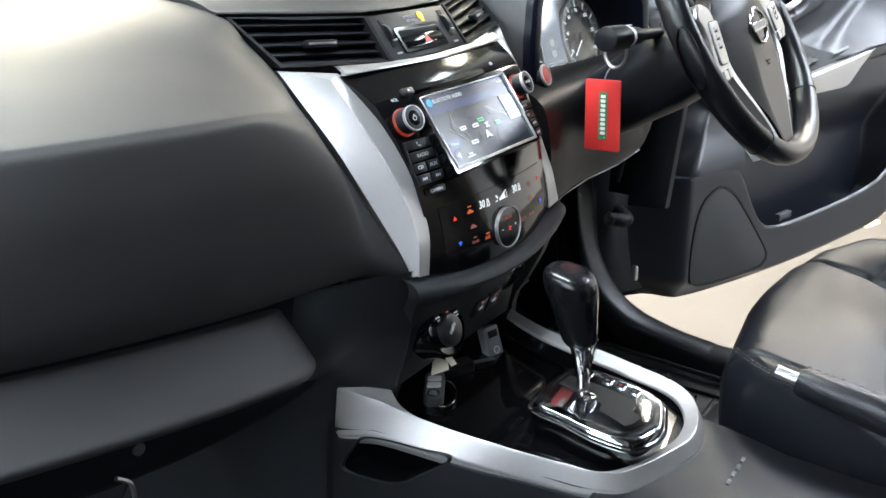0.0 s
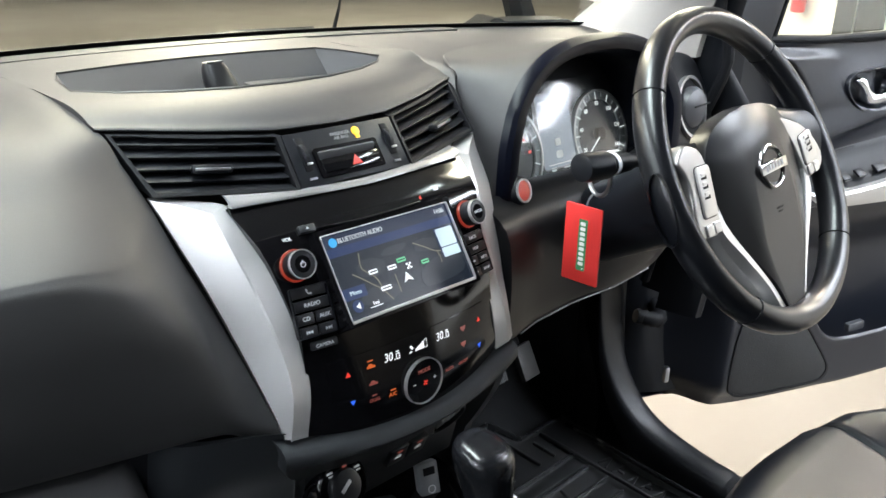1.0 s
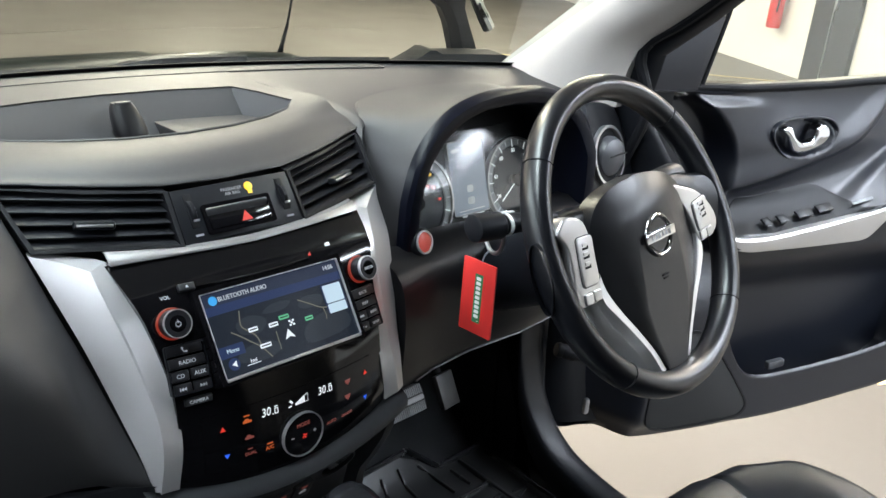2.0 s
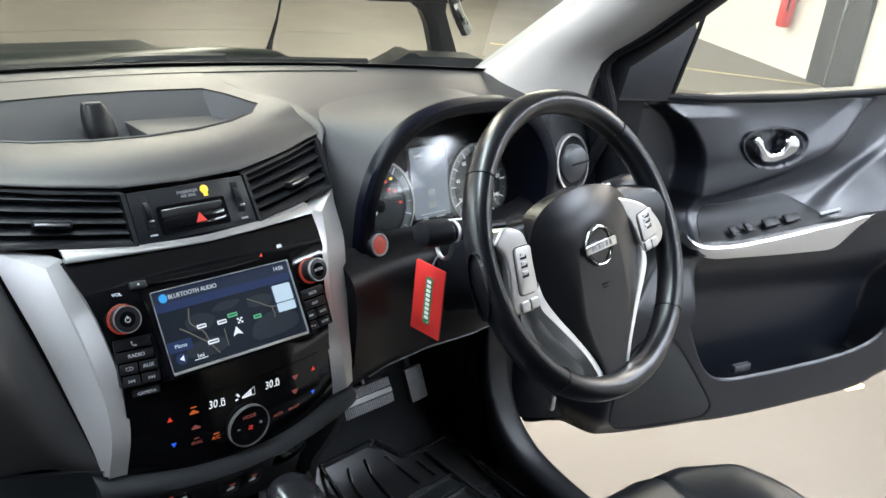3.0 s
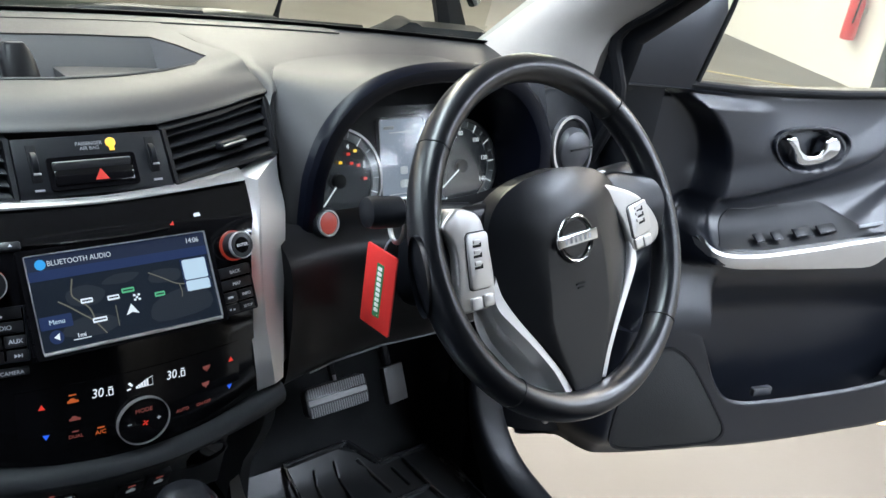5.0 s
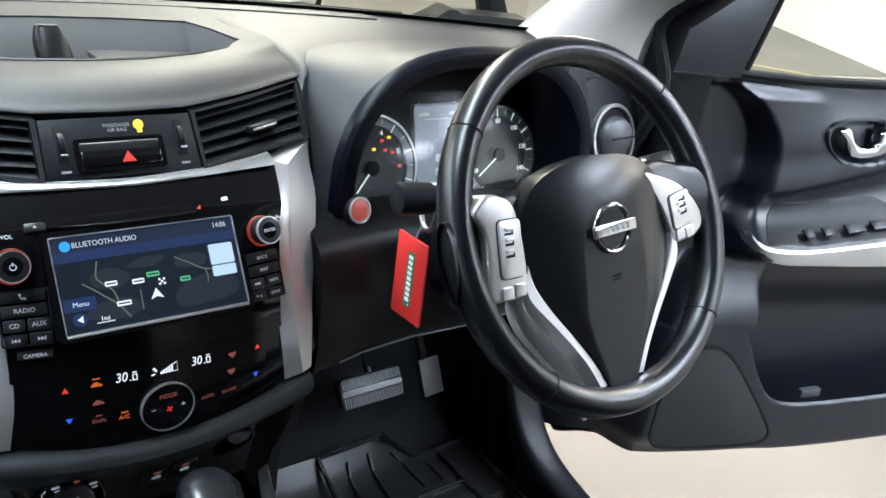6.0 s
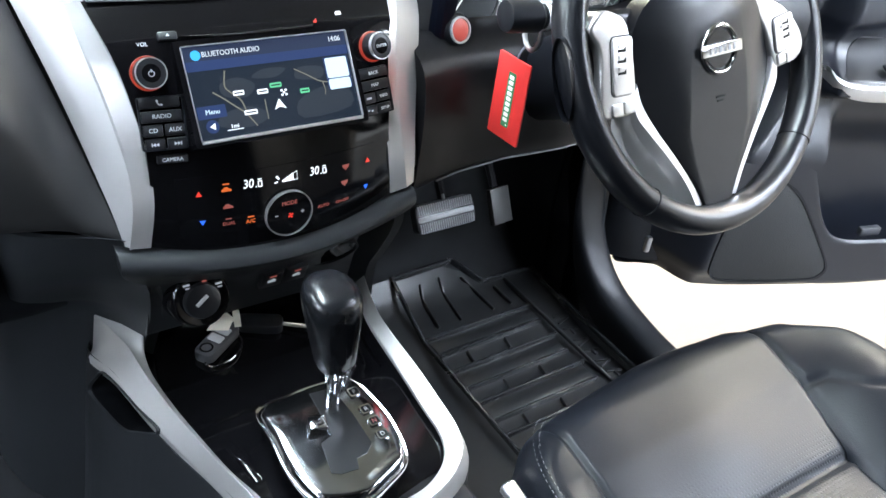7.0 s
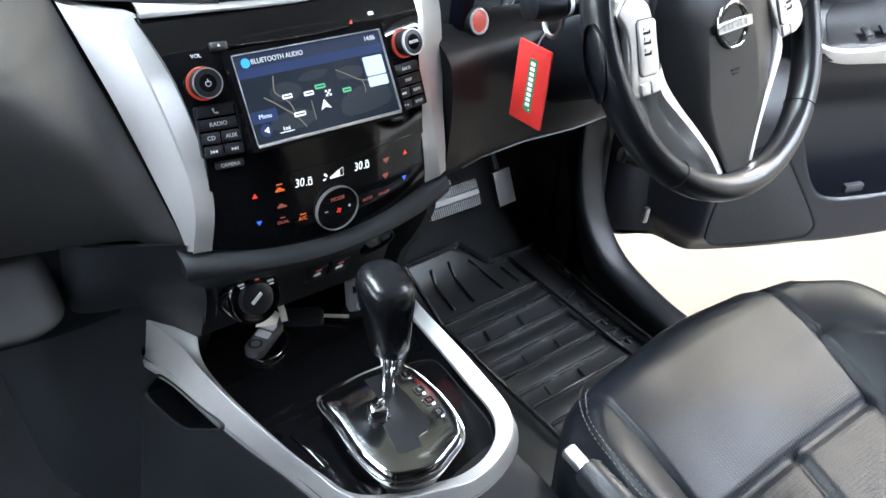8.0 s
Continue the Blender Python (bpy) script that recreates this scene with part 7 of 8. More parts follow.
box(bm, frame_of(gp(-0.016, -0.152, 0.0122), V(1, -0.3, 0), V(0.3, 1, 0.13)), (0.007, 0.0015, 0.0006))
part("lock_mark", bm, M_DARK, lk)
# lever and knob, leaning
base, neck, tip = gp(0.009, -0.135), V(0.012, -0.129, 0.932), V(0.010, -0.113, 1.020)
bm = bm_new()
tube(bm, [base + V(0, 0, -0.004), base + V(0, 0, 0.012), neck + V(0, 0, -0.016), neck + V(0, 0, -0.004)], [0.0085, 0.0075, 0.0085, 0.012], 18)
part("lever", bm, M_CHROME, gs_, "chrome lever")
bm = bm_new()
for x in (-0.0085, 0.0005, 0.0095):
    tube(bm, [neck + V(x * 0.6, -0.0085, -0.030), neck + V(x * 0.9, -0.0105, -0.014), neck + V(x * 1.2, -0.0125, 0.004)], [0.0028, 0.0042, 0.0046], 10)
part("lever_flutes", bm, M_CHROME, gs_, "fluted chrome collar")
bm = bm_new()
rows = []
ax2 = (tip - neck)
for t, w, d, sh in ((-0.03, 0.0138, 0.0135, 0), (0.0, 0.0171, 0.0157, 0), (0.06, 0.0198, 0.0186, 0), (0.2, 0.0215, 0.0211, 0), (0.38, 0.0237, 0.0232, 0.0), (0.56, 0.0259, 0.0259, 0.0), (0.70, 0.0275, 0.0283, 0.0), (0.80, 0.0278, 0.0289, 0.0),
                    (0.88, 0.0270, 0.0281, -0.0005), (0.94, 0.0244, 0.0257, -0.001), (0.98, 0.0198, 0.0211, -0.0015), (1.0, 0.0132, 0.0140, -0.002), (1.006, 0.0055, 0.0059, -0.002)):
    c = neck + ax2 * t
    rows.append([c + V(w * math.copysign(abs(math.cos(a)) ** 0.82, math.cos(a)), d * math.copysign(abs(math.sin(a)) ** 0.82, math.sin(a)) + sh, 0.16 * d * math.sin(a)) for a in (2 * math.pi * j / 32 for j in range(32))])
g = sheet(bm, [list(r) for r in zip(*[smooth(c, 3) for c in zip(*rows)])], True)
bm.faces.new(g[0])
bm.faces.new(g[-1])
kn = part("knob", bm, M_KNOB, gs_, "black leather knob", 60)
bm = bm_new()
rows = []
for t, w in ((0.10, 0.011), (0.30, 0.013), (0.55, 0.0150), (0.76, 0.0155), (0.88, 0.013)):
    c = neck + ax2 * t
    d = float(np.interp(t, (0.06, 0.2, 0.38, 0.56, 0.70, 0.80, 0.88), (0.0186, 0.0211, 0.0232, 0.0259, 0.0283, 0.0289, 0.0281)))
    rows.append([c + V(w * k, -d - 0.0008 + 0.0036 * k * k, -0.16 * d) for k in (-1, -0.5, 0, 0.5, 1)])
skin(bm, [list(r) for r in zip(*[smooth(c, 3) for c in zip(*[smooth(r, 3) for r in rows])])], (0, 0.004, 0))
part("knob_inlay", bm, M_PIANO, kn, "glossy black knob inlay")
bm = bm_new()
tube(bm, [neck + ax2 * t + V(-0.0175 * (0.8 + 0.3 * t), -0.0145 * (0.9 + 0.4 * t), 0) for t in (0.45, 0.6, 0.75, 0.86)], 0.0009, 6)
part("knob_seam", bm, M_TRIM, kn)
bm = bm_new()
box(bm, Matrix.Translation(neck + ax2 * 0.82 + V(0.0252, 0.004, 0)) @ pose(0, 0, 0, 0, 6), (0.0035, 0.013, 0.014), 0.0016)
part("release_button", bm, M_CHROME, kn, "small bright release button")

# ---------------------------------------------------------------- switches and clutter under the centre panel
MK = frame_of(V(-0.075, -0.008, 0.954), V(1, 0, 0), V(0, 0.34, 1))
dk = thing("drive_mode_knob", MK.translation, "round black drive mode knob with a bright pointer", "rotary switch")
bm = bm_new()
lathe(bm, MK, [(0.031, -0.030), (0.0305, 0.000), (0.0295, 0.0025), (0.0275, 0.004), (0.025, 0.003)], 48)
part("bezel", bm, M_PIANO, dk)
bm = bm_new()
lathe(bm, MK, [(0.0190, 0.0), (0.0188, 0.006), (0.0175, 0.009), (0.014, 0.0105), (0.0, 0.011)], 40)
kk = part("knob", bm, M_BTN, dk)
bm = bm_new()
box(bm, at_xy(MK, -0.002, 0.002, 0.0115) @ pose(0, 0, 0, 0, 0, 35), (0.015, 0.0042, 0.0016), 0.0008)
part("pointer", bm, M_WHITE, kk, "white pointer")
for i, a in enumerate((35, 80, 125)):
    bm = bm_new()
    m = MK @ pose(0, 0, 0, 0, 0, a) @ Matrix.Translation((0.0232, 0, 0.0045)) @ pose(0, 0, 0, 0, 0, -a)
    prism(bm, m, rrect(0.007 if i != 1 else 0.005, 0.0022, 0.0005, 3), 0, 0.0004)
    prism(bm, at_xy(m, 0.001, -0.0035), rrect(0.005, 0.0016, 0.0004, 3), 0, 0.0004)
    part("position_mark", bm, M_LEGEND if i != 1 else M_ICONDIM, dk)
for x in (0.0075, 0.036):
    m = frame_of(V(x - 0.002, 0.0035, 0.950), V(1, 0, 0), V(0, -0.42, 1))
    t = thing("dash_switch", m.translation, "small black push switch with a lit symbol", "switch", "apron switches")
    bm = bm_new()
    box(bm, m, (0.025, 0.026, 0.012), 0.0016)
    part("cap", bm, M_BTN, t)
    bm = bm_new()
    prism(bm, at_xy(m, 0, 0.001, 0.006), [(-0.0045, -0.003), (0.0045, -0.003), (0.0045, 0.0005), (0.001, 0.0035), (-0.002, 0.0015), (-0.0045, 0.0005)], 0, 0.0005)
    part("symbol", bm, M_LEGEND, t)
    bm = bm_new()
    prism(bm, at_xy(m, 0, 0.0085, 0.006), rrect(0.0075, 0.0016, 0.0004, 3), 0, 0.0005)
    part("lit_mark", bm, M_ICONDIM, t)
m = frame_of(V(0.082, 0.006, 0.960), V(1, 0, 0), V(0, -0.42, 1))
t = thing("blank_plate", m.translation, "oval black blank plate in the apron", "blank plate")
bm = bm_new()
prism(bm, m, rrect(0.052, 0.036, 0.014, 6), -0.01, 0.003, 0.002)
part("plate", bm, M_PIANO, t)
bm = bm_new()
ring(bm, m, 0.030, 0.002, -0.002, 0.004, 40, ry=0.021)
part("rim", bm, M_TRIM, t)
# grey plug-in adapter
MU = frame_of(V(0.092, 0.040, 0.853), V(0.96, -0.25, 0), V(0.0, 0.35, 1))
ua = thing("usb_adapter", MU.translation, "small grey plug-in adapter under the dashboard", "adapter")
bm = bm_new()
box(bm, MU, (0.027, 0.046, 0.014), 0.003)
part("body", bm, M_GREY, ua)
bm = bm_new()
box(bm, at_xy(MU, 0, 0.013, 0.0083), (0.015, 0.009, 0.001))
part("port", bm, M_DARK, ua)
bm = bm_new()
ring(bm, at_xy(MU, 0.001, -0.009, 0.008), 0.005, 0.001, 0, 0.0007, 20)
part("round_mark", bm, M_LEGEND, ua)
bm = bm_new()
tube(bm, [MU @ V(0.003, -0.025, 0), MU @ V(0.003, -0.034, 0)], 0.006, 10)
part("plug", bm, M_CHROME, ua)
# keys and a paper label lying in the tray
KZ = cz(0.03) - 0.034
kf = thing("car_keys", (-0.055, 0.03, KZ), "black car key fob with silver buttons on a ring", "keys")
MF = frame_of(V(-0.038, 0.039, KZ + 0.0075), V(0.533, -0.846, 0.0), V(0.846, 0.533, 0.06))
bm = bm_new()
prism(bm, MF, rrect(0.024, 0.062, 0.009, 6), -0.006, 0.006, 0.003)
fb = part("fob", bm, M_EYE, kf)
for y in (0.012, -0.002):
    bm = bm_new()
    prism(bm, at_xy(MF, 0, y, 0.006), rrect(0.017, 0.011, 0.002, 4), 0, 0.0012, 0.0005)
    part("fob_button", bm, M_PALE, fb, "grey key button")
bm = bm_new()
ring(bm, at_xy(MF, 0, -0.020, 0.006), 0.0075, 0.0018, 0, 0.0012, 24)
part("fob_badge", bm, M_CHROME, fb)
bm = bm_new()
tube(bm, [MF @ V(0.012 + 0.015 * math.cos(a), -0.005 + 0.028 * math.sin(a), -0.004) for a in np.linspace(0, 2 * math.pi, 25)], 0.0013, 6)
part("split_ring", bm, M_CHROME, kf)
bm = bm_new()
MF2 = frame_of(V(0.018, 0.048, KZ + 0.007), V(0.88, -0.47, 0.02), V(0.47, 0.88, 0.05))
prism(bm, MF2, rrect(0.052, 0.024, 0.008, 6), -0.006, 0.006, 0.003)
part("second_fob", bm, M_BTN, kf, "second black key fob")
bm = bm_new()
tube(bm, [MF2 @ V(0.026, 0, 0), MF2 @ V(0.056, -0.004, 0)], 0.003, 8, squash=0.5)
part("key_blade", bm, M_STEEL, kf)
bm = bm_new()
LZ = KZ + 0.0165
q = [V(-0.053, 0.032, LZ + 0.018), V(-0.033, 0.020, LZ + 0.020), V(-0.021, 0.030, LZ + 0.024), V(-0.027, 0.046, LZ + 0.026)]
rows = [[q[0], q[1]], [q[0] * 0.5 + q[3] * 0.5 + V(0, 0, 0.004), q[1] * 0.5 + q[2] * 0.5 + V(0, 0, 0.003)], [q[3], q[2]]]
skin(bm, rows, (0, 0, -0.0006))
pl = solo("paper_label", bm, M_PAPER, "creased cream paper label on the car keys", "label")
bm = bm_new()
rows = [[V(-0.025, 0.022, LZ + 0.02), V(-0.019, 0.018, LZ + 0.022)], [V(-0.023, 0.032, LZ + 0.028), V(-0.016, 0.029, LZ + 0.030)], [V(-0.019, 0.044, LZ + 0.036), V(-0.015, 0.040, LZ + 0.038)]]
skin(bm, rows, (0, 0, -0.0005))
me = part("folded_corner", bm, M_PAPER, pl)

# ---------------------------------------------------------------- handbrake
hb = thing("handbrake", (0.075, -0.5, 0.8), "black leather handbrake lever with a chrome button", "handbrake")
h0, h1 = V(0.0765, -0.335, 0.921), V(0.085, -0.72, 0.845)
ah = (h1 - h0).normalized()
bm = bm_new()
tube(bm, [h0 + ah * t for t in (0.012, 0.018, 0.05, 0.10, 0.16, 0.22, 0.30, 0.38)], [0.011, 0.0135, 0.0145, 0.0165, 0.017, 0.016, 0.015, 0.014], 18, squash=1.2)
gr = part("grip", bm, M_LEATHER, hb)
bm = bm_new()
tube(bm, [h0 + ah * t for t in (-0.012, -0.010, 0.004, 0.013)], [0.006, 0.0082, 0.0082, 0.0082], 16)
part("button", bm, M_STEEL, hb, "chrome release button")
bm = bm_new()
for i in range(34):
    p = h0 + ah * (0.022 + 0.0085 * i) + V(0.004, 0, 0.0185 + 0.0035 * min(1, i / 10))
    tube(bm, [p - ah * 0.0018 + V(-0.0012, 0, 0), p + ah * 0.0018 + V(0.0012, 0, 0)], 0.0006, 4)
part("stitching", bm, M_STITCH, gr, "pale stitching along the grip")

# ---------------------------------------------------------------- pedals and floor mat
MBP = frame_of(V(0.482, 0.305, 0.731), V(1, 0, 0), V(0, 0.5, 0.86))
bp = thing("brake_pedal", MBP.translation, "wide brake pedal with a ribbed grey rubber pad", "pedal")
bm = bm_new()
prism(bm, MBP, rrect(0.122, 0.050, 0.011, 5), -0.012, 0.004, 0.003)
pad_ = part("pad", bm, M_BTN, bp, "ribbed grey rubber pad")
bm = bm_new()
prism(bm, MBP, rrect(0.116, 0.009, 0.003, 4), 0.003, 0.0058, 0.001)
part("centre_band", bm, M_PEDAL, pad_)
for i in range(25):
    for s in (-1, 1):
        bm = bm_new()
        box(bm, at_xy(MBP, -0.0545 + 0.00455 * i, s * 0.0155, 0.0045), (0.0022, 0.016, 0.003), 0.0005, 1)
        part("rib", bm, M_PEDAL, pad_)
bm = bm_new()
tube(bm, smooth([V(0.49, 0.32, 0.735), V(0.492, 0.36, 0.80), V(0.495, 0.37, 0.95), V(0.495, 0.34, 1.05)], 4), 0.008, 8)
part("arm", bm, M_DARK, bp)
bm = bm_new()
tube(bm, [MBP @ V(0.004, 0.022, -0.002), MBP @ V(0.004, 0.034, -0.004)], 0.003, 8)
part("stud", bm, M_STEEL, bp)
MAP_ = frame_of(V(0.604, 0.300, 0.722), V(1, 0, 0), V(0, 0.5, 0.86))
ap = thing("accelerator_pedal", MAP_.translation, "narrow grey accelerator pedal", "pedal")
bm = bm_new()
prism(bm, MAP_, [(-0.022, -0.032), (0.020, -0.030), (0.021, 0.034), (-0.021, 0.032)], -0.010, 0.002, 0.002)
part("pad", bm, mat("scuffed_pedal_plastic", (0.016, 0.016, 0.015), 0.5, var=0.2), ap)
bm = bm_new()
tube(bm, smooth([V(0.604, 0.33, 0.745), V(0.604, 0.37, 0.82), V(0.604, 0.36, 1.0)], 4), 0.008, 8)
part("arm", bm, M_DARK, ap)


def floor_z(y):
    return float(np.interp(y, (-0.6, 0.10, 0.28, 0.42), (0.524, 0.538, 0.568, 0.68)))


fm = thing("floor_mat", (0.5, 0.05, 0.54), "black moulded rubber floor mat with raised bars", "floor mat")
MAT_X = (0.235, 0.243, 0.32, 0.40, 0.50, 0.60, 0.69, 0.698)
bm = bm_new()
rows = []
for x, lift in zip(MAT_X, (0.018, 0.0, 0.0, 0.0, 0.0, 0.0, 0.0, 0.014)):
    front = 0.322 if x < 0.53 else float(np.interp(x, (0.53, 0.575), (0.322, 0.280)))
    rows.append([V(x, y, floor_z(y) + lift + 0.004) for y in np.linspace(-0.42, front, 30)])
skin(bm, rows, (0, 0, -0.006))
part("mat_sheet", bm, M_RUBBER, fm)


def bar(a, b_, w=0.010, h=0.006, bevel=0.0022):
    """A raised bar of the mat from a to b."""
    a, b_ = V(a[0], a[1], floor_z(a[1]) + 0.003), V(b_[0], b_[1], floor_z(b_[1]) + 0.003)
    d = b_ - a
    bm = bm_new()
    box(bm, frame_of((a + b_) / 2 + V(0, 0, h / 2), d, V(0, 0, 1).cross(d)), (d.length, w, h), bevel)
    part("rib", bm, M_RUBEDGE if h > 0.0095 else M_RUBBER, fm)


# broad cross bars with a thin lip along each long side, and short dividers between them
for i in range(5):
    y0, y1 = 0.197 - 0.0745 * i, 0.159 - 0.0765 * i
    bar((0.400, (y0 + y1) / 2), (0.622, (y0 + y1) / 2), y0 - y1 - 0.010, 0.006, 0.0028)
    bar((0.394, y0), (0.630, y0), 0.0045, 0.010, 0.0016)
    bar((0.402, y1), (0.622, y1), 0.0045, 0.010, 0.0016)
    for x in ((0.475, 0.553) if i % 2 else (0.455, 0.535)):
        bar((x, y1 - 0.006), (x - 0.004, y1 - 0.030), 0.005, 0.007, 0.0015)
# raised edges round the field
bar((0.398, 0.318), (0.527, 0.321), 0.007, 0.012)
bar((0.527, 0.321), (0.573, 0.279), 0.007, 0.012)
bar((0.573, 0.279), (0.690, 0.277), 0.007, 0.012)
bar((0.399, 0.316), (0.391, 0.195), 0.006, 0.010)
bar((0.391, 0.195), (0.388, -0.36), 0.006, 0.010)
bar((0.622, 0.272), (0.644, -0.005), 0.006, 0.008)
bar((0.644, -0.005), (0.65, -0.36), 0.006, 0.008)
bar((0.688, 0.262), (0.692, -0.36), 0.006, 0.010)
# long heel ribs under the pedals
for x0, x1, ya, yb in ((0.450, 0.436, 0.302, 0.215), (0.492, 0.484, 0.304, 0.215), (0.535, 0.556, 0.296, 0.215), (0.590, 0.597, 0.262, 0.215)):
    ym = (ya + yb) / 2
    bar((x0, ya), ((x0 + x1) / 2, 0.28 if ya > 0.29 else ym), 0.005, 0.007, 0.0016)
    bar(((x0 + x1) / 2, 0.28 if ya > 0.29 else ym), (x1, yb), 0.005, 0.007, 0.0016)
# a row of plain slanted marks embossed along the outer edge
for i in range(6):
    yb = 0.158 - 0.029 * i
    bar((0.652, yb), (0.682, yb - 0.008), 0.005, 0.005, 0.0012)
    if i % 2 == 0:
        bar((0.652, yb - 0.016), (0.682, yb - 0.008), 0.005, 0.005, 0.0012)
    else:
        bar((0.667, yb - 0.005), (0.667, yb - 0.018), 0.005, 0.005, 0.0012)

# ---------------------------------------------------------------- driver's seat
st_ = thing("driver_seat", (0.41, -0.5, 0.55), "black leather driver's seat with perforated centre and bolsters", "car seat")


# cushion: dished between two raised bolsters, rolled over at the front
FRONT_X = (0.12, 0.135, 0.15, 0.18, 0.205, 0.253, 0.37, 0.43, 0.52, 0.59, 0.64, 0.66)
FRONT_Y = (-0.40, -0.32, -0.275, -0.243, -0.232, -0.226, -0.211, -0.211, -0.216, -0.238, -0.285, -0.36)


def seam_x(s, y):
    return float(np.interp(-y, (0.22, 0.26, 0.33, 0.45, 0.70), (0.203, 0.201, 0.198, 0.190, 0.18) if s < 0 else (0.546, 0.541, 0.531, 0.508, 0.49)))


def groove(d, w, depth):
    return -depth * math.exp(-(d / w) ** 2)


def seat_top(x, y):
    z = float(np.interp(-y, (0.20, 0.25, 0.27, 0.33, 0.40, 0.45, 0.60, 0.72), (0.872, 0.878, 0.879, 0.870, 0.853, 0.842, 0.828, 0.822)))
    xa, xb = seam_x(-1, y), seam_x(1, y)
    back = sst(0.24, 0.42, -y)
    if x < xa:
        t = (xa - x) / 0.07
        z += 0.020 * back * math.sin(min(1, t) * math.pi / 2) + 0.004 * math.sin(math.pi * min(1, t))
    elif x > xb:
        t = (x - xb) / 0.10
        z += (0.008 + 0.040 * back) * math.sin(min(1, t) * math.pi / 2)
        z += groove(y + float(np.interp(x, (0.52, 0.555, 0.581, 0.64), (0.338, 0.352, 0.395, 0.44))), 0.005, 0.004)
    else:
        t = (x - xa) / (xb - xa)
        z += 0.010 * math.sin(math.pi * t) * (0.4 + 0.6 * back)
        z += groove(y + 0.430, 0.007, 0.007) + groove(y + 0.427, 0.035, 0.004)
        if y < -0.43:
            z += groove(x - (0.345 + 0.35 * (y + 0.43)), 0.007, 0.008)
    z += groove(x - xa, 0.004, 0.0045) + groove(x - xb, 0.0045, 0.005)
    # soft creases in the leather
    z += 0.0012 * math.sin(31 * x + 9 * y) * math.sin(23 * y - 7 * x) * sst(0.2, 0.26, x)
    for e in (x - 0.118, 0.662 - x):
        r = 0.034
        if e < r:
            z -= r * (1 - math.sqrt(max(0.0, 1 - (1 - e / r) ** 2)))
    return z


def seat_x(c, y):
    """Columns that run along the seams."""
    return float(np.interp(c, (0.118, 0.203, 0.546, 0.662), (0.118, seam_x(-1, y), seam_x(1, y), 0.662)))


def seat_column(c):
    f = float(np.interp(c, FRONT_X, FRONT_Y))
    ry = 0.046
    x0 = seat_x(c, f - ry)
    col = [V(x0, f - 0.03, 0.62), V(x0, f - 0.006, 0.72), V(x0, f - 0.001, 0.78)]
    zt = seat_top(x0, f - ry)
    for a in np.linspace(0, math.pi / 2, 9)[:-1]:
        col.append(V(x0, f - ry * (1 - math.cos(a)), zt - 0.055 * (1 - math.sin(a))))
    for k in range(110):
        y = f - ry + (-0.72 - f + ry) * (k / 109)
        x = seat_x(c, y)
        col.append(V(x, y, seat_top(x, y)))
    return col


bm = bm_new()
lines = np.concatenate((np.linspace(0.1185, 0.15, 9), np.linspace(0.156, 0.188, 8), np.linspace(0.191, 0.215, 13), np.linspace(0.22, 0.53, 62), np.linspace(0.533, 0.559, 14), np.linspace(0.565, 0.60, 8), np.linspace(0.608, 0.6615, 14)))
cols = [seat_column(c) for c in lines]
for s, k in ((1, 0), (-1, -1)):
    side = [[V(p.x + s * d, p.y, min(p.z, z)) for p in cols[k]] for d, z in ((0.002, 0.80), (0.012, 0.72), (0.03, 0.62))]
    cols = list(reversed(side)) + cols if k == 0 else cols + side
sheet(bm, cols)
part("cushion", bm, M_SEAT, st_, "black leather cushion with perforated centre", 70)
# two rows of stitching round the near bolster, one along the far seam
for off in (0.0, 0.006):
    bm = bm_new()
    line = smooth([V(0.196, -0.246), V(0.184, -0.2505), V(0.1635, -0.268), V(0.147, -0.30), V(0.138, -0.35), V(0.133, -0.45), V(0.131, -0.70)], 26)
    pts = [V(p.x + off, p.y - off * 0.5 * (i < 60), 0) for i, p in enumerate(line)]
    gone, last = 0.0, pts[0]
    for p in pts[1:]:
        gone += (p - last).length
        if gone > 0.0055:
            d = (p - last).normalized()
            a, b_ = p - d * 0.0017, p + d * 0.0017
            tube(bm, [V(a.x, a.y, seat_top(a.x, a.y) + 0.0004), V(b_.x, b_.y, seat_top(b_.x, b_.y) + 0.0003)], 0.00036, 4)
            gone = 0.0
        last = p
    part("stitching", bm, M_STITCH, st_, "pale stitching round the bolster")
# backrest, base and rails
bm = bm_new()
rows = []
for t in np.linspace(0, 1, 9):
    y, z = -0.70 - 0.22 * t, 0.84 + 0.66 * t
    w = 0.25 - 0.05 * t
    rows.append([V(0.415 + w * a, y + 0.05 * (abs(a) > 0.75) * (1 - 0.4 * t) - (0.10 if k > 8 else 0), z) for k, a in enumerate((-1, -0.98, -0.85, -0.7, 0, 0.7, 0.85, 0.98, 1, 1, 0.5, -0.5, -1))])
g = sheet(bm, rows, True)
bm.faces.new(g[-1])
part("backrest", bm, M_LEATHER, st_, "", 60)
bm = bm_new()
box(bm, Matrix.Translation((0.415, -0.47, 0.645)), (0.46, 0.46, 0.10), 0.02)
part("seat_base", bm, M_DARK, st_)
for x in (0.24, 0.59):
    bm = bm_new()
    box(bm, Matrix.Translation((x, -0.45, 0.565)), (0.05, 0.60, 0.07), 0.006)
    part("seat_rail", bm, M_STEEL, st_)

# ---------------------------------------------------------------- the open driver's door
DH = V(0.83, 0.165, 0)
DU, DN = V(0.933, -0.36, 0).normalized(), V(-0.36, -0.933, 0).normalized()


def dp(u, z, n_=0.0):
    p = DH + DU * u + DN * n_
    return V(p.x, p.y, z)


def dfr(u, z, n_=0.0, tilt=0.0):
    return frame_of(dp(u, z, n_), DU, V(0, 0, 1)) @ pose(0, 0, 0, tilt)


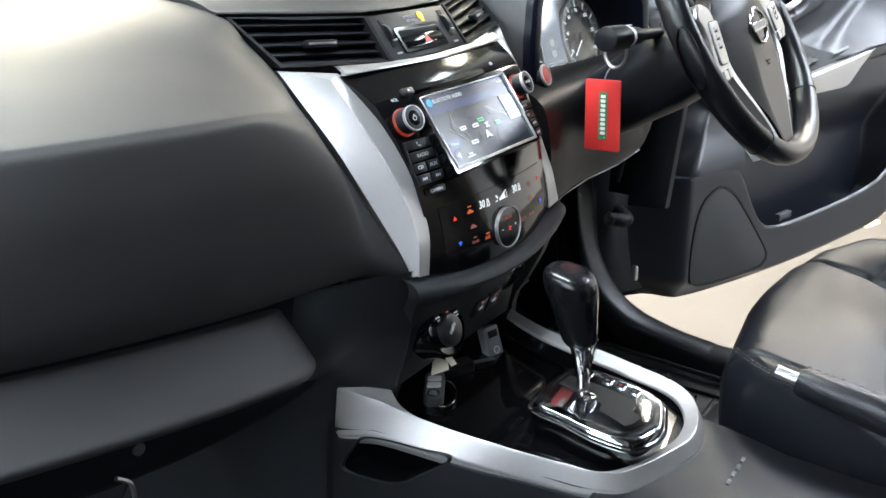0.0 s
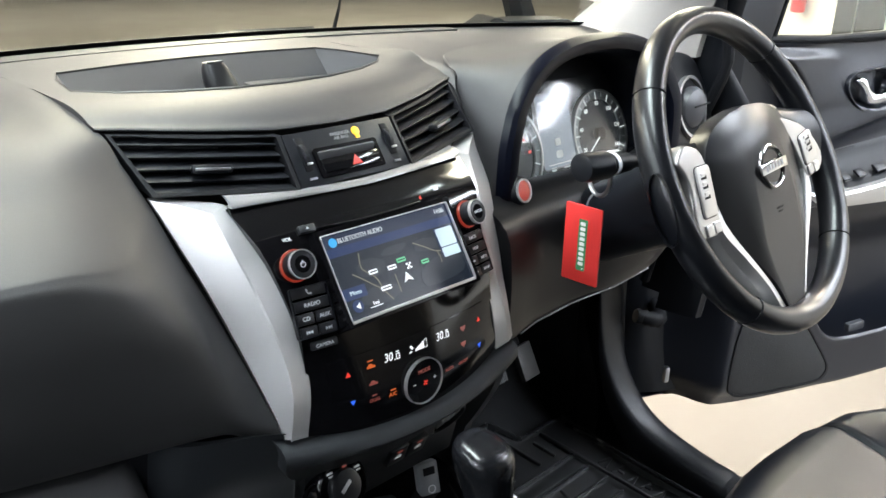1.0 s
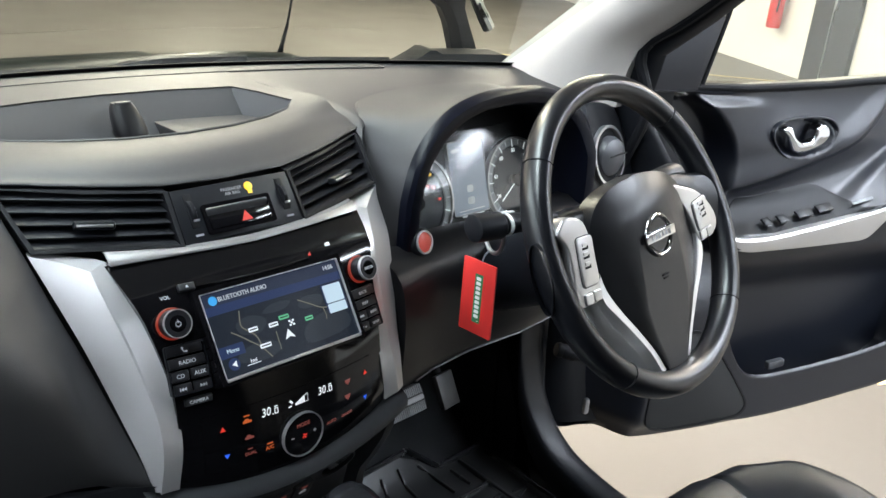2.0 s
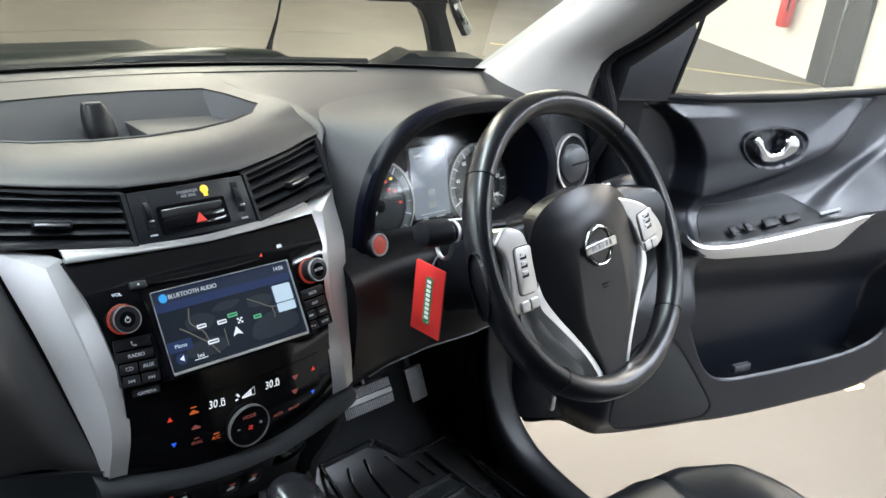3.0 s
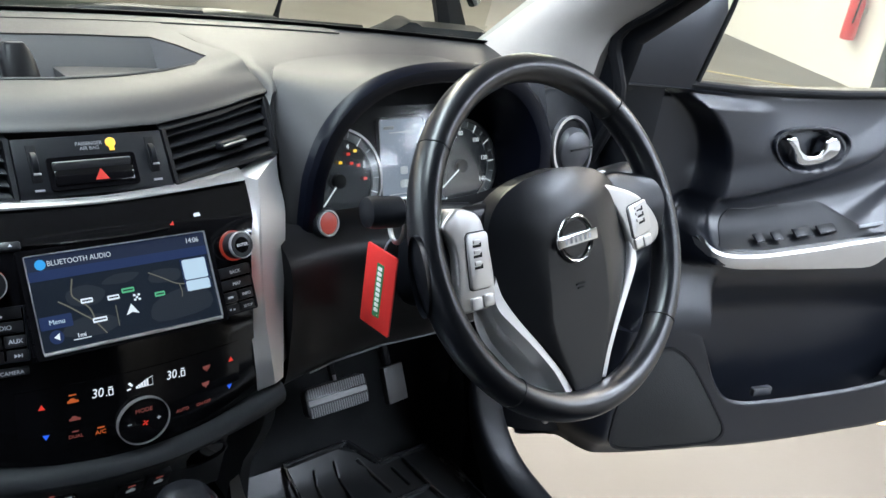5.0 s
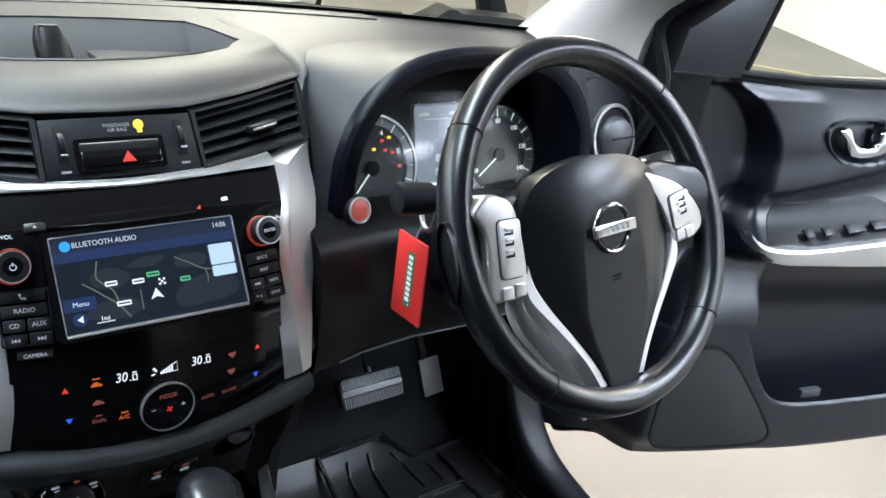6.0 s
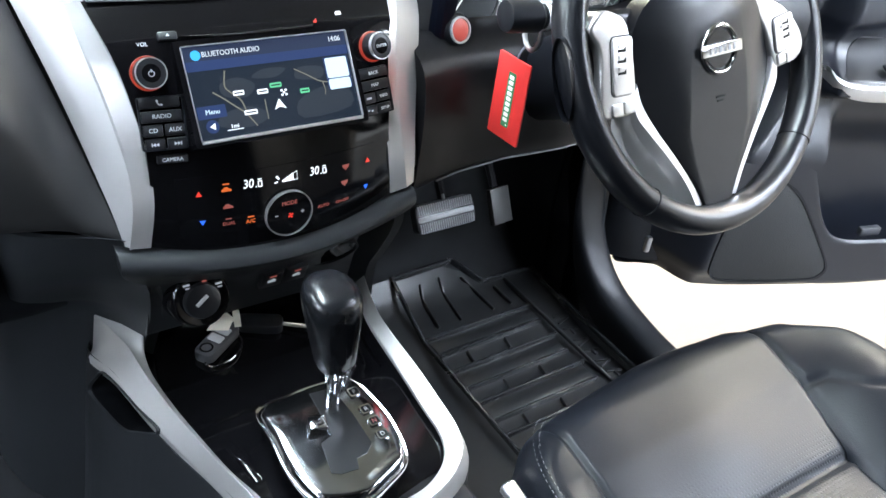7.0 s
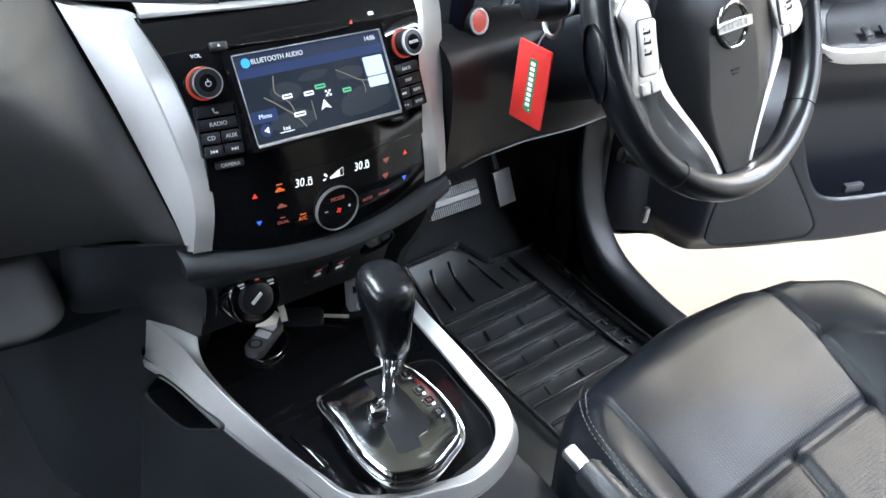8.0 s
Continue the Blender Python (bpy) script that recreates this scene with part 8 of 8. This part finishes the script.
dr = thing("driver_door", dp(0, 0.6), "open car door with black trim, silver pull and chrome handle", "car door")
US = (-0.05, 0.0, 0.06, 0.16, 0.3, 0.5, 0.7, 0.9, 1.0, 1.06, 1.10)
TOP = (1.285, 1.288, 1.29, 1.288, 1.284, 1.29, 1.302, 1.316, 1.322, 1.324, 1.325)
BOT = (0.64, 0.600, 0.592, 0.576, 0.568, 0.566, 0.576, 0.597, 0.640, 0.68, 0.74)


CREASE_U, CREASE_Z = (0.20, 0.225, 0.317, 0.407, 0.498, 0.589, 0.671, 0.716, 0.80, 1.1), (1.075, 1.090, 1.106, 1.127, 1.152, 1.187, 1.251, 1.295, 1.33, 1.36)
STRIP_U, STRIP_Z = (0.22, 0.25, 0.353, 0.494, 0.60, 0.70, 0.9, 1.1), (1.035, 1.024, 1.026, 1.046, 1.060, 1.070, 1.09, 1.10)
RIDGE_U, RIDGE_Z = (0.45, 0.521, 0.606, 0.692, 0.746, 0.9, 1.1), (1.05, 1.073, 1.116, 1.172, 1.205, 1.27, 1.31)


LEAD_Z, LEAD_U = (0.6, 0.85, 0.96, 1.02, 1.065, 1.115, 1.165, 1.21, 1.248, 1.275, 1.3), (0.05, 0.12, 0.205, 0.240, 0.258, 0.272, 0.272, 0.252, 0.215, 0.170, 0.13)
BEZEL = [(0.360, 1.200), (0.368, 1.222), (0.400, 1.232), (0.455, 1.236), (0.505, 1.233), (0.529, 1.220), (0.532, 1.200), (0.516, 1.174), (0.480, 1.158), (0.444, 1.151), (0.408, 1.156), (0.378, 1.176)]


def relief(u, z):
    zc, zs = curve(u, CREASE_U, CREASE_Z), curve(u, STRIP_U, STRIP_Z)
    zr = curve(u, RIDGE_U, RIDGE_Z)
    lead = curve(z, LEAD_Z, LEAD_U)
    step = 1 - sst(lead - 0.024, lead + 0.012, u)
    h = -0.058 * step
    on = sst(0.215, 0.255, u)
    # rolls outwards to the window line
    h -= 0.030 * sst(1.175, 1.29, z) * sst(0.2, 0.4, u)
    # the panel stands proud over the crease
    h += 0.008 * on * (sst(zc - 0.012, zc + 0.006, z) - sst(zc + 0.006, zc + 0.060, z))
    # shelf of the armrest, its padded ridge, then the undercut
    if z > zs:
        t = min(1, max(0, (z - zs) / max(0.01, zc - zs)))
        h += on * (0.070 * (1 - t) ** 3 - 0.010 * math.sin(math.pi * t) ** 2)
        h += on * 0.020 * sst(0.50, 0.60, u) * (1 - sst(zr - 0.014, zr + 0.003, z)) * sst(zs - 0.002, zs + 0.012, z)
    else:
        h += on * 0.066
    if z < zs - 0.022:
        h = min(h, on * 0.066 * max(0.0, 1 - (zs - 0.022 - z) / 0.03) - 0.058 * step)
    # dished well behind the inner handle
    d = math.hypot((u - 0.447) / 0.078, (z - 1.195) / 0.037)
    h -= 0.022 * (1 - sst(0.80, 1.0, d))
    # hollow of the pocket, flush beside it
    inside = pocket(u)
    k = 1 - sst(0.84, 0.96, z)
    h -= 0.045 * inside * k * (z < zs - 0.02)
    h += 0.046 * (1 - inside) * (1 - sst(0.86, 0.98, z)) * sst(0.06, 0.16, u)
    return h

LIP_LINE = smooth([V(*p) for p in ((0.20, 0.86), (0.28, 0.85), (0.305, 0.82), (0.345, 0.752), (0.385, 0.706), (0.43, 0.689), (0.50, 0.687), (0.60, 0.692), (0.728, 0.703), (0.83, 0.722), (0.885, 0.755), (0.915, 0.80), (1.0, 0.82))], 6)


def pocket(u):
    return sst(0.300, 0.328, u) * (1 - sst(0.885, 0.93, u))


def lip_z(u):
    return float(np.interp(u, [p.x for p in LIP_LINE], [p.y for p in LIP_LINE]))


bm = bm_new()
rows = []
for u in np.linspace(0.0, 1.10, 250):
    zt, zb, lz, ins = curve(u, US, TOP), curve(u, US, BOT), lip_z(u), pocket(u)
    back = 0.018 * sst(0.2, 0.4, u)
    row = [dp(u, zt + 0.002, -0.07 - back), dp(u, zt + 0.004, -0.035 - back), dp(u, zt - 0.002, -0.014 - back)]
    for t in np.linspace(0, 1, 160):
        z = zt - 0.008 + (lz - zt + 0.008) * t
        row.append(dp(u, z, relief(u, z) - 0.02 * (1 - sst(0, 0.05, t)) * (1 - sst(0.2, 0.4, u))))
    n0 = relief(u, lz)
    front = 0.046 * sst(0.02, 0.14, u) - 0.055 * (1 - sst(0.04, 0.14, u))
    deep = min(0.085, max(0.0, lz - zb - 0.03)) * ins
    for t in (0.25, 0.5, 0.75, 1.0):
        row.append(dp(u, lz - deep * t, n0))
    for t in (0.5, 1.0):
        row.append(dp(u, lz - deep, n0 + (front - 0.012 - n0) * t))
    for t in (0.5, 0.9):
        row.append(dp(u, lz - deep * (1 - t), front - 0.012))
    row.append(dp(u, lz + 0.0015 * ins, front - 0.006))
    row.append(dp(u, lz - 0.002 * ins, front - 0.001))
    for t in np.linspace(0.03, 1, 20):
        z = lz + (zb - lz) * t
        row.append(dp(u, z, front - 0.03 * sst(0.80, 1, t)))
    row.append(dp(u, zb - 0.01, -0.05))
    rows.append(row)
sheet(bm, rows)
part("trim_panel", bm, M_DOOR, dr, "black moulded door trim", 50)
bm = bm_new()
o = [(u, z) for u, z in zip(US, TOP)] + [(u, z) for u, z in zip(reversed(US), reversed(BOT))]
prism(bm, frame_of(dp(0, 0, 0), DU, V(0, 0, 1)), [(u, z - (0.045 if i < len(US) else 0.0)) for i, (u, z) in enumerate(o)], -0.13, -0.078)
part("door_shell", bm, M_PAINT, dr, "dark painted door shell")
# leading edge with its dark bulge
bm = bm_new()
rows = []
for z, d in ((0.60, 0.0), (0.68, -0.01), (0.80, -0.015), (0.95, -0.012), (1.1, -0.005), (1.285, 0.0)):
    rows.append([dp(0.12, z, -0.03), dp(0.05, z, -0.035 + d), dp(0.0, z, -0.05), dp(-0.035, z, -0.075), dp(-0.045, z, -0.12)])
skin(bm, [list(r) for r in zip(*[smooth(c, 3) for c in zip(*[smooth(r, 3) for r in rows])])], DU * 0.01)
part("leading_edge", bm, M_TRIM, dr)
# mirror sail, window frame, glass
bm = bm_new()
prism(bm, frame_of(dp(0, 0, 0), DU, V(0, 0, 1)), [(-0.09, 1.285), (0.172, 1.284), (0.204, 1.415), (0.195, 1.44), (0.165, 1.435)], -0.05, -0.016, 0.004)
part("mirror_sail", bm, M_DOOR, dr, "black triangular mirror panel")
bm = bm_new()
rows = []
for u, z in ((-0.10, 1.275), (0.0, 1.335), (0.10, 1.40), (0.19, 1.455), (0.32, 1.53), (0.46, 1.60), (0.62, 1.66), (0.80, 1.695), (0.95, 1.70)):
    k = V(0, 0, 1) * 0.070 - DU * 0.045
    rows.append([dp(u, z, -0.015), dp(u, z, -0.005) + k * 0.3, dp(u, z, -0.012) + k * 0.8, dp(u, z, -0.05) + k, dp(u, z, -0.06)])
sheet(bm, [list(r) for r in zip(*[smooth(c, 4) for c in zip(*rows)])])
part("window_frame", bm, M_PIANO, dr, "glossy black window frame")
bm = bm_new()
tube(bm, [dp(0.180, 1.283, -0.022), dp(0.212, 1.415, -0.022), dp(0.218, 1.45, -0.022)], 0.0045, 8)
part("glass_channel", bm, M_DARK, dr, "dark glass channel beside the sail")
bm = bm_new()
tube(bm, [dp(u, z + 0.005, -0.024) for u, z in zip(US[3:], TOP[3:])], 0.008, 10)
part("window_seal", bm, M_DARK, dr)
bm = bm_new()
box(bm, dfr(1.02, 1.50, -0.03), (0.05, 0.40, 0.03), 0.005)
part("rear_window_post", bm, M_PIANO, dr)
bm = bm_new()
prism(bm, frame_of(dp(0, 0, 0), DU, V(0, 0, 1)), [(0.02, 1.27), (1.02, 1.30), (1.02, 1.69), (0.62, 1.665), (0.32, 1.535)], -0.036, -0.033)
gl_ = part("window_glass", bm, M_GLASS, dr, "clear door glass, raised")
gl_.visible_shadow = False
# silver pull
bm = bm_new()
rows = []
for u, zt, h, n_ in ((0.232, 1.040, 0.006, 0.050), (0.242, 1.030, 0.016, 0.062), (0.262, 1.024, 0.024, 0.071), (0.30, 1.023, 0.030, 0.077), (0.353, 1.027, 0.034, 0.080), (0.45, 1.040, 0.046, 0.083), (0.54, 1.053, 0.058, 0.083), (0.605, 1.061, 0.064, 0.081), (0.64, 1.066, 0.050, 0.078), (0.68, 1.071, 0.022, 0.074), (0.702, 1.075, 0.004, 0.070)):
    rows.append([dp(u, zt - 0.002, n_ - 0.03), dp(u, zt + 0.002, n_ - 0.014), dp(u, zt + 0.001, n_ - 0.003), dp(u, zt - 0.004, n_), dp(u, zt - h * 0.6, n_ - 0.003), dp(u, zt - h, n_ - 0.012), dp(u, zt - h - 0.002, n_ - 0.04)])
sheet(bm, [list(r) for r in zip(*[smooth(c, 4) for c in zip(*rows)])])
part("pull_trim", bm, M_SILVER, dr, "satin silver door pull", 30)
# switch plate on the armrest, spread as a dark sheet to shade the shelf
def on_shelf(u, up, lift):
    z = float(np.interp(u, STRIP_U, STRIP_Z))
    return at_xy(frame_of(dp(u, z + 0.012, 0.0500), DU + V(0, 0, 0.15), V(0.36, 0.933, 0) * 1.1 + V(0, 0, 1)), 0, up, lift)


bm = bm_new()
rows = []
for u in np.linspace(0.262, 0.60, 60):
    zs = float(np.interp(u, STRIP_U, STRIP_Z))
    top = 0.004 + 0.050 * sst(0.262, 0.31, u) * (1 - sst(0.48, 0.60, u))
    rows.append([dp(u, zs + 0.003 + top * k, relief(u, zs + 0.003 + top * k) + e) for k, e in ((0, -0.002), (0, 0.0018), (0.2, 0.002), (0.4, 0.002), (0.6, 0.002), (0.8, 0.002), (0.95, 0.0018), (1.0, -0.002))])
sheet(bm, rows)
plate_ = part("switch_shade_plate", bm, M_SLAT, dr, "black switch plate, spread to put shade on the shelf")
for u, w in ((0.345, 0.018), (0.383, 0.020), (0.438, 0.038), (0.490, 0.038)):
    bm = bm_new()
    box(bm, on_shelf(u, 0.006, 0.0050) @ pose(0, 0, 0, -10), (w, 0.019, 0.005), 0.0018)
    part("window_switch", bm, M_TRIM, plate_)
    bm = bm_new()
    box(bm, on_shelf(u, -0.001, 0.0083), (w * 0.3, 0.0016, 0.0008))
    part("switch_mark", bm, M_LEGENDDIM, plate_)
bm = bm_new()
m = frame_of(dp(0.575, 1.080, 0.064), DU + V(0, 0, 0.16), V(0.36, 0.933, 0) * 0.6 + V(0, 0, 1))
box(bm, m, (0.055, 0.006, 0.003), 0.0012)
part("armrest_insert", bm, M_GREY, dr)
# inner handle: bezel, lever cup and its fixed grip
MI = frame_of(dp(0, 0, 0), DU, V(0, 0, 1))
bz = [(p.x, p.y) for p in smooth([V(*q) for q in BEZEL], 4, True)]
bc = (0.447, 1.195)
bm = bm_new()
rows = [[MI @ V(bc[0] + (x - bc[0]) * k, bc[1] + (y - bc[1]) * k, h - 0.010 * sst(1.19, 1.25, y)) for x, y in bz] for k, h in ((1.0, -0.004), (1.0, 0.0035), (0.985, 0.0055), (0.955, 0.0055), (0.93, 0.003), (0.90, -0.006), (0.88, -0.02))]
sheet(bm, rows, True)
part("handle_bezel", bm, M_DOOR, dr, "black oval handle bezel")
LEVER = [(0.382, 1.213), (0.392, 1.219), (0.404, 1.217), (0.418, 1.198), (0.438, 1.188), (0.458, 1.188), (0.466, 1.197), (0.468, 1.214), (0.480, 1.222), (0.496, 1.219), (0.506, 1.205), (0.502, 1.190), (0.482, 1.177), (0.450, 1.168), (0.424, 1.169), (0.414, 1.178), (0.402, 1.196)]
bm = bm_new()
prism(bm, MI, [(p.x, p.y) for p in smooth([V(*q) for q in LEVER], 4, True)], -0.016, 0.007, 0.0055, 4)
part("handle_lever", bm, M_CHROME, dr, "polished chrome handle lever", 50)

# speaker panel in the lower front corner
bm = bm_new()
o = [(0.150, 0.618), (0.142, 0.66), (0.148, 0.74), (0.170, 0.80), (0.215, 0.826), (0.250, 0.818), (0.285, 0.790), (0.325, 0.742), (0.368, 0.688), (0.408, 0.632), (0.402, 0.606), (0.375, 0.598), (0.29, 0.598), (0.19, 0.603)]
o = [(p.x, p.y) for p in smooth([V(*q) for q in o], 4, True)]
cx_, cy_ = 0.25, 0.69
frame_ring(bm, frame_of(dp(0, 0, 0), DU, V(0, 0, 1)), o, [(cx_ + (x - cx_) * 0.96, cy_ + (y - cy_) * 0.95) for x, y in o], 0.03, 0.0485)
part("speaker_rim", bm, M_TRIM, dr)
bm = bm_new()
prism(bm, frame_of(dp(0, 0, 0), DU, V(0, 0, 1)), [(cx_ + (x - cx_) * 0.965, cy_ + (y - cy_) * 0.955) for x, y in o], 0.03, 0.0475, 0.003)
part("speaker_grille", bm, mat("fine_speaker_mesh", (0.006, 0.0065, 0.007), 0.7, bump=1.0, bscale=520, cells=True), dr, "fine black speaker mesh")
# clip in the pocket, courtesy lamp and latch block at the trailing edge
bm = bm_new()
box(bm, dfr(0.50, 0.694, 0.016) @ pose(0, 0, 0, 0, 0, 4), (0.045, 0.018, 0.014), 0.003)
part("pocket_clip", bm, M_EYE, dr, "grey plastic insert in the pocket")
bm = bm_new()
box(bm, dfr(0.885, 0.590, 0.012), (0.06, 0.010, 0.03), 0.003)
part("courtesy_lamp", bm, M_GLOWDOOR, dr, "lit courtesy lamp lens")
bm = bm_new()
box(bm, dfr(1.095, 0.66, -0.02), (0.03, 0.05, 0.05), 0.004)
part("latch", bm, M_STEEL, dr)
# check link and wiring boot between door and pillar
bm = bm_new()
path = smooth([V(0.775, 0.19, 0.80), V(0.815, 0.165, 0.79), dp(0.02, 0.79, -0.055)], 8)
tube(bm, path, [0.013 + 0.002 * (i % 2) for i in range(len(path))], 12)
part("wiring_boot", bm, M_DARK, dr, "black rubber wiring boot")
bm = bm_new()
box(bm, Matrix.Translation(dp(0.035, 0.655, -0.010)) @ pose(0, 0, 0, 0, 0, -20), (0.012, 0.012, 0.034), 0.004)
part("check_link", bm, M_STEEL, dr, "worn steel check link")

# outside mirror on the open door
bm = bm_new()
rows = [[V(x, y, z) for x, y in ((x0 - w, y0), (x0 - 0.6 * w, y0 - 0.02), (x0 + 0.6 * w, y0 - 0.02), (x0 + w, y0), (x0 + 0.5 * w, y0 + 0.03), (x0 - 0.5 * w, y0 + 0.03))] for x0, y0, z, w in ((0.86, 0.56, 1.24, 0.034), (0.845, 0.565, 1.30, 0.032), (0.828, 0.57, 1.345, 0.026), (0.81, 0.57, 1.375, 0.030), (0.79, 0.57, 1.40, 0.06))]
g = sheet(bm, rows, True)
bm.faces.new(g[-1])
mi = part("mirror_foot", bm, M_DARK, dr, "black mirror foot")
bm = bm_new()
m = frame_of(V(0.72, 0.56, 1.50), V(0.97, -0.2, 0), V(0, 0, 1))
prism(bm, m, rrect(0.27, 0.205, 0.045, 6), -0.05, 0.05, 0.02, 3)
part("mirror_housing", bm, M_DARK, dr, "dark mirror housing")
bm = bm_new()
tube(bm, smooth([V(0.752, 0.475, 1.44), V(0.772, 0.468, 1.395), V(0.803, 0.463, 1.352)], 6), [0.010] * 4 + [0.011] * 5 + [0.012] * 4, 10)
part("mirror_lower_arm", bm, M_CHROME, dr, "bright lower edge of the mirror")
bm = bm_new()
tube(bm, [V(0.86, 0.56, 1.26), V(0.9, 0.40, 1.26), dp(0.02, 1.26, -0.12)], 0.022, 8)
part("mirror_root", bm, M_DARK, dr)
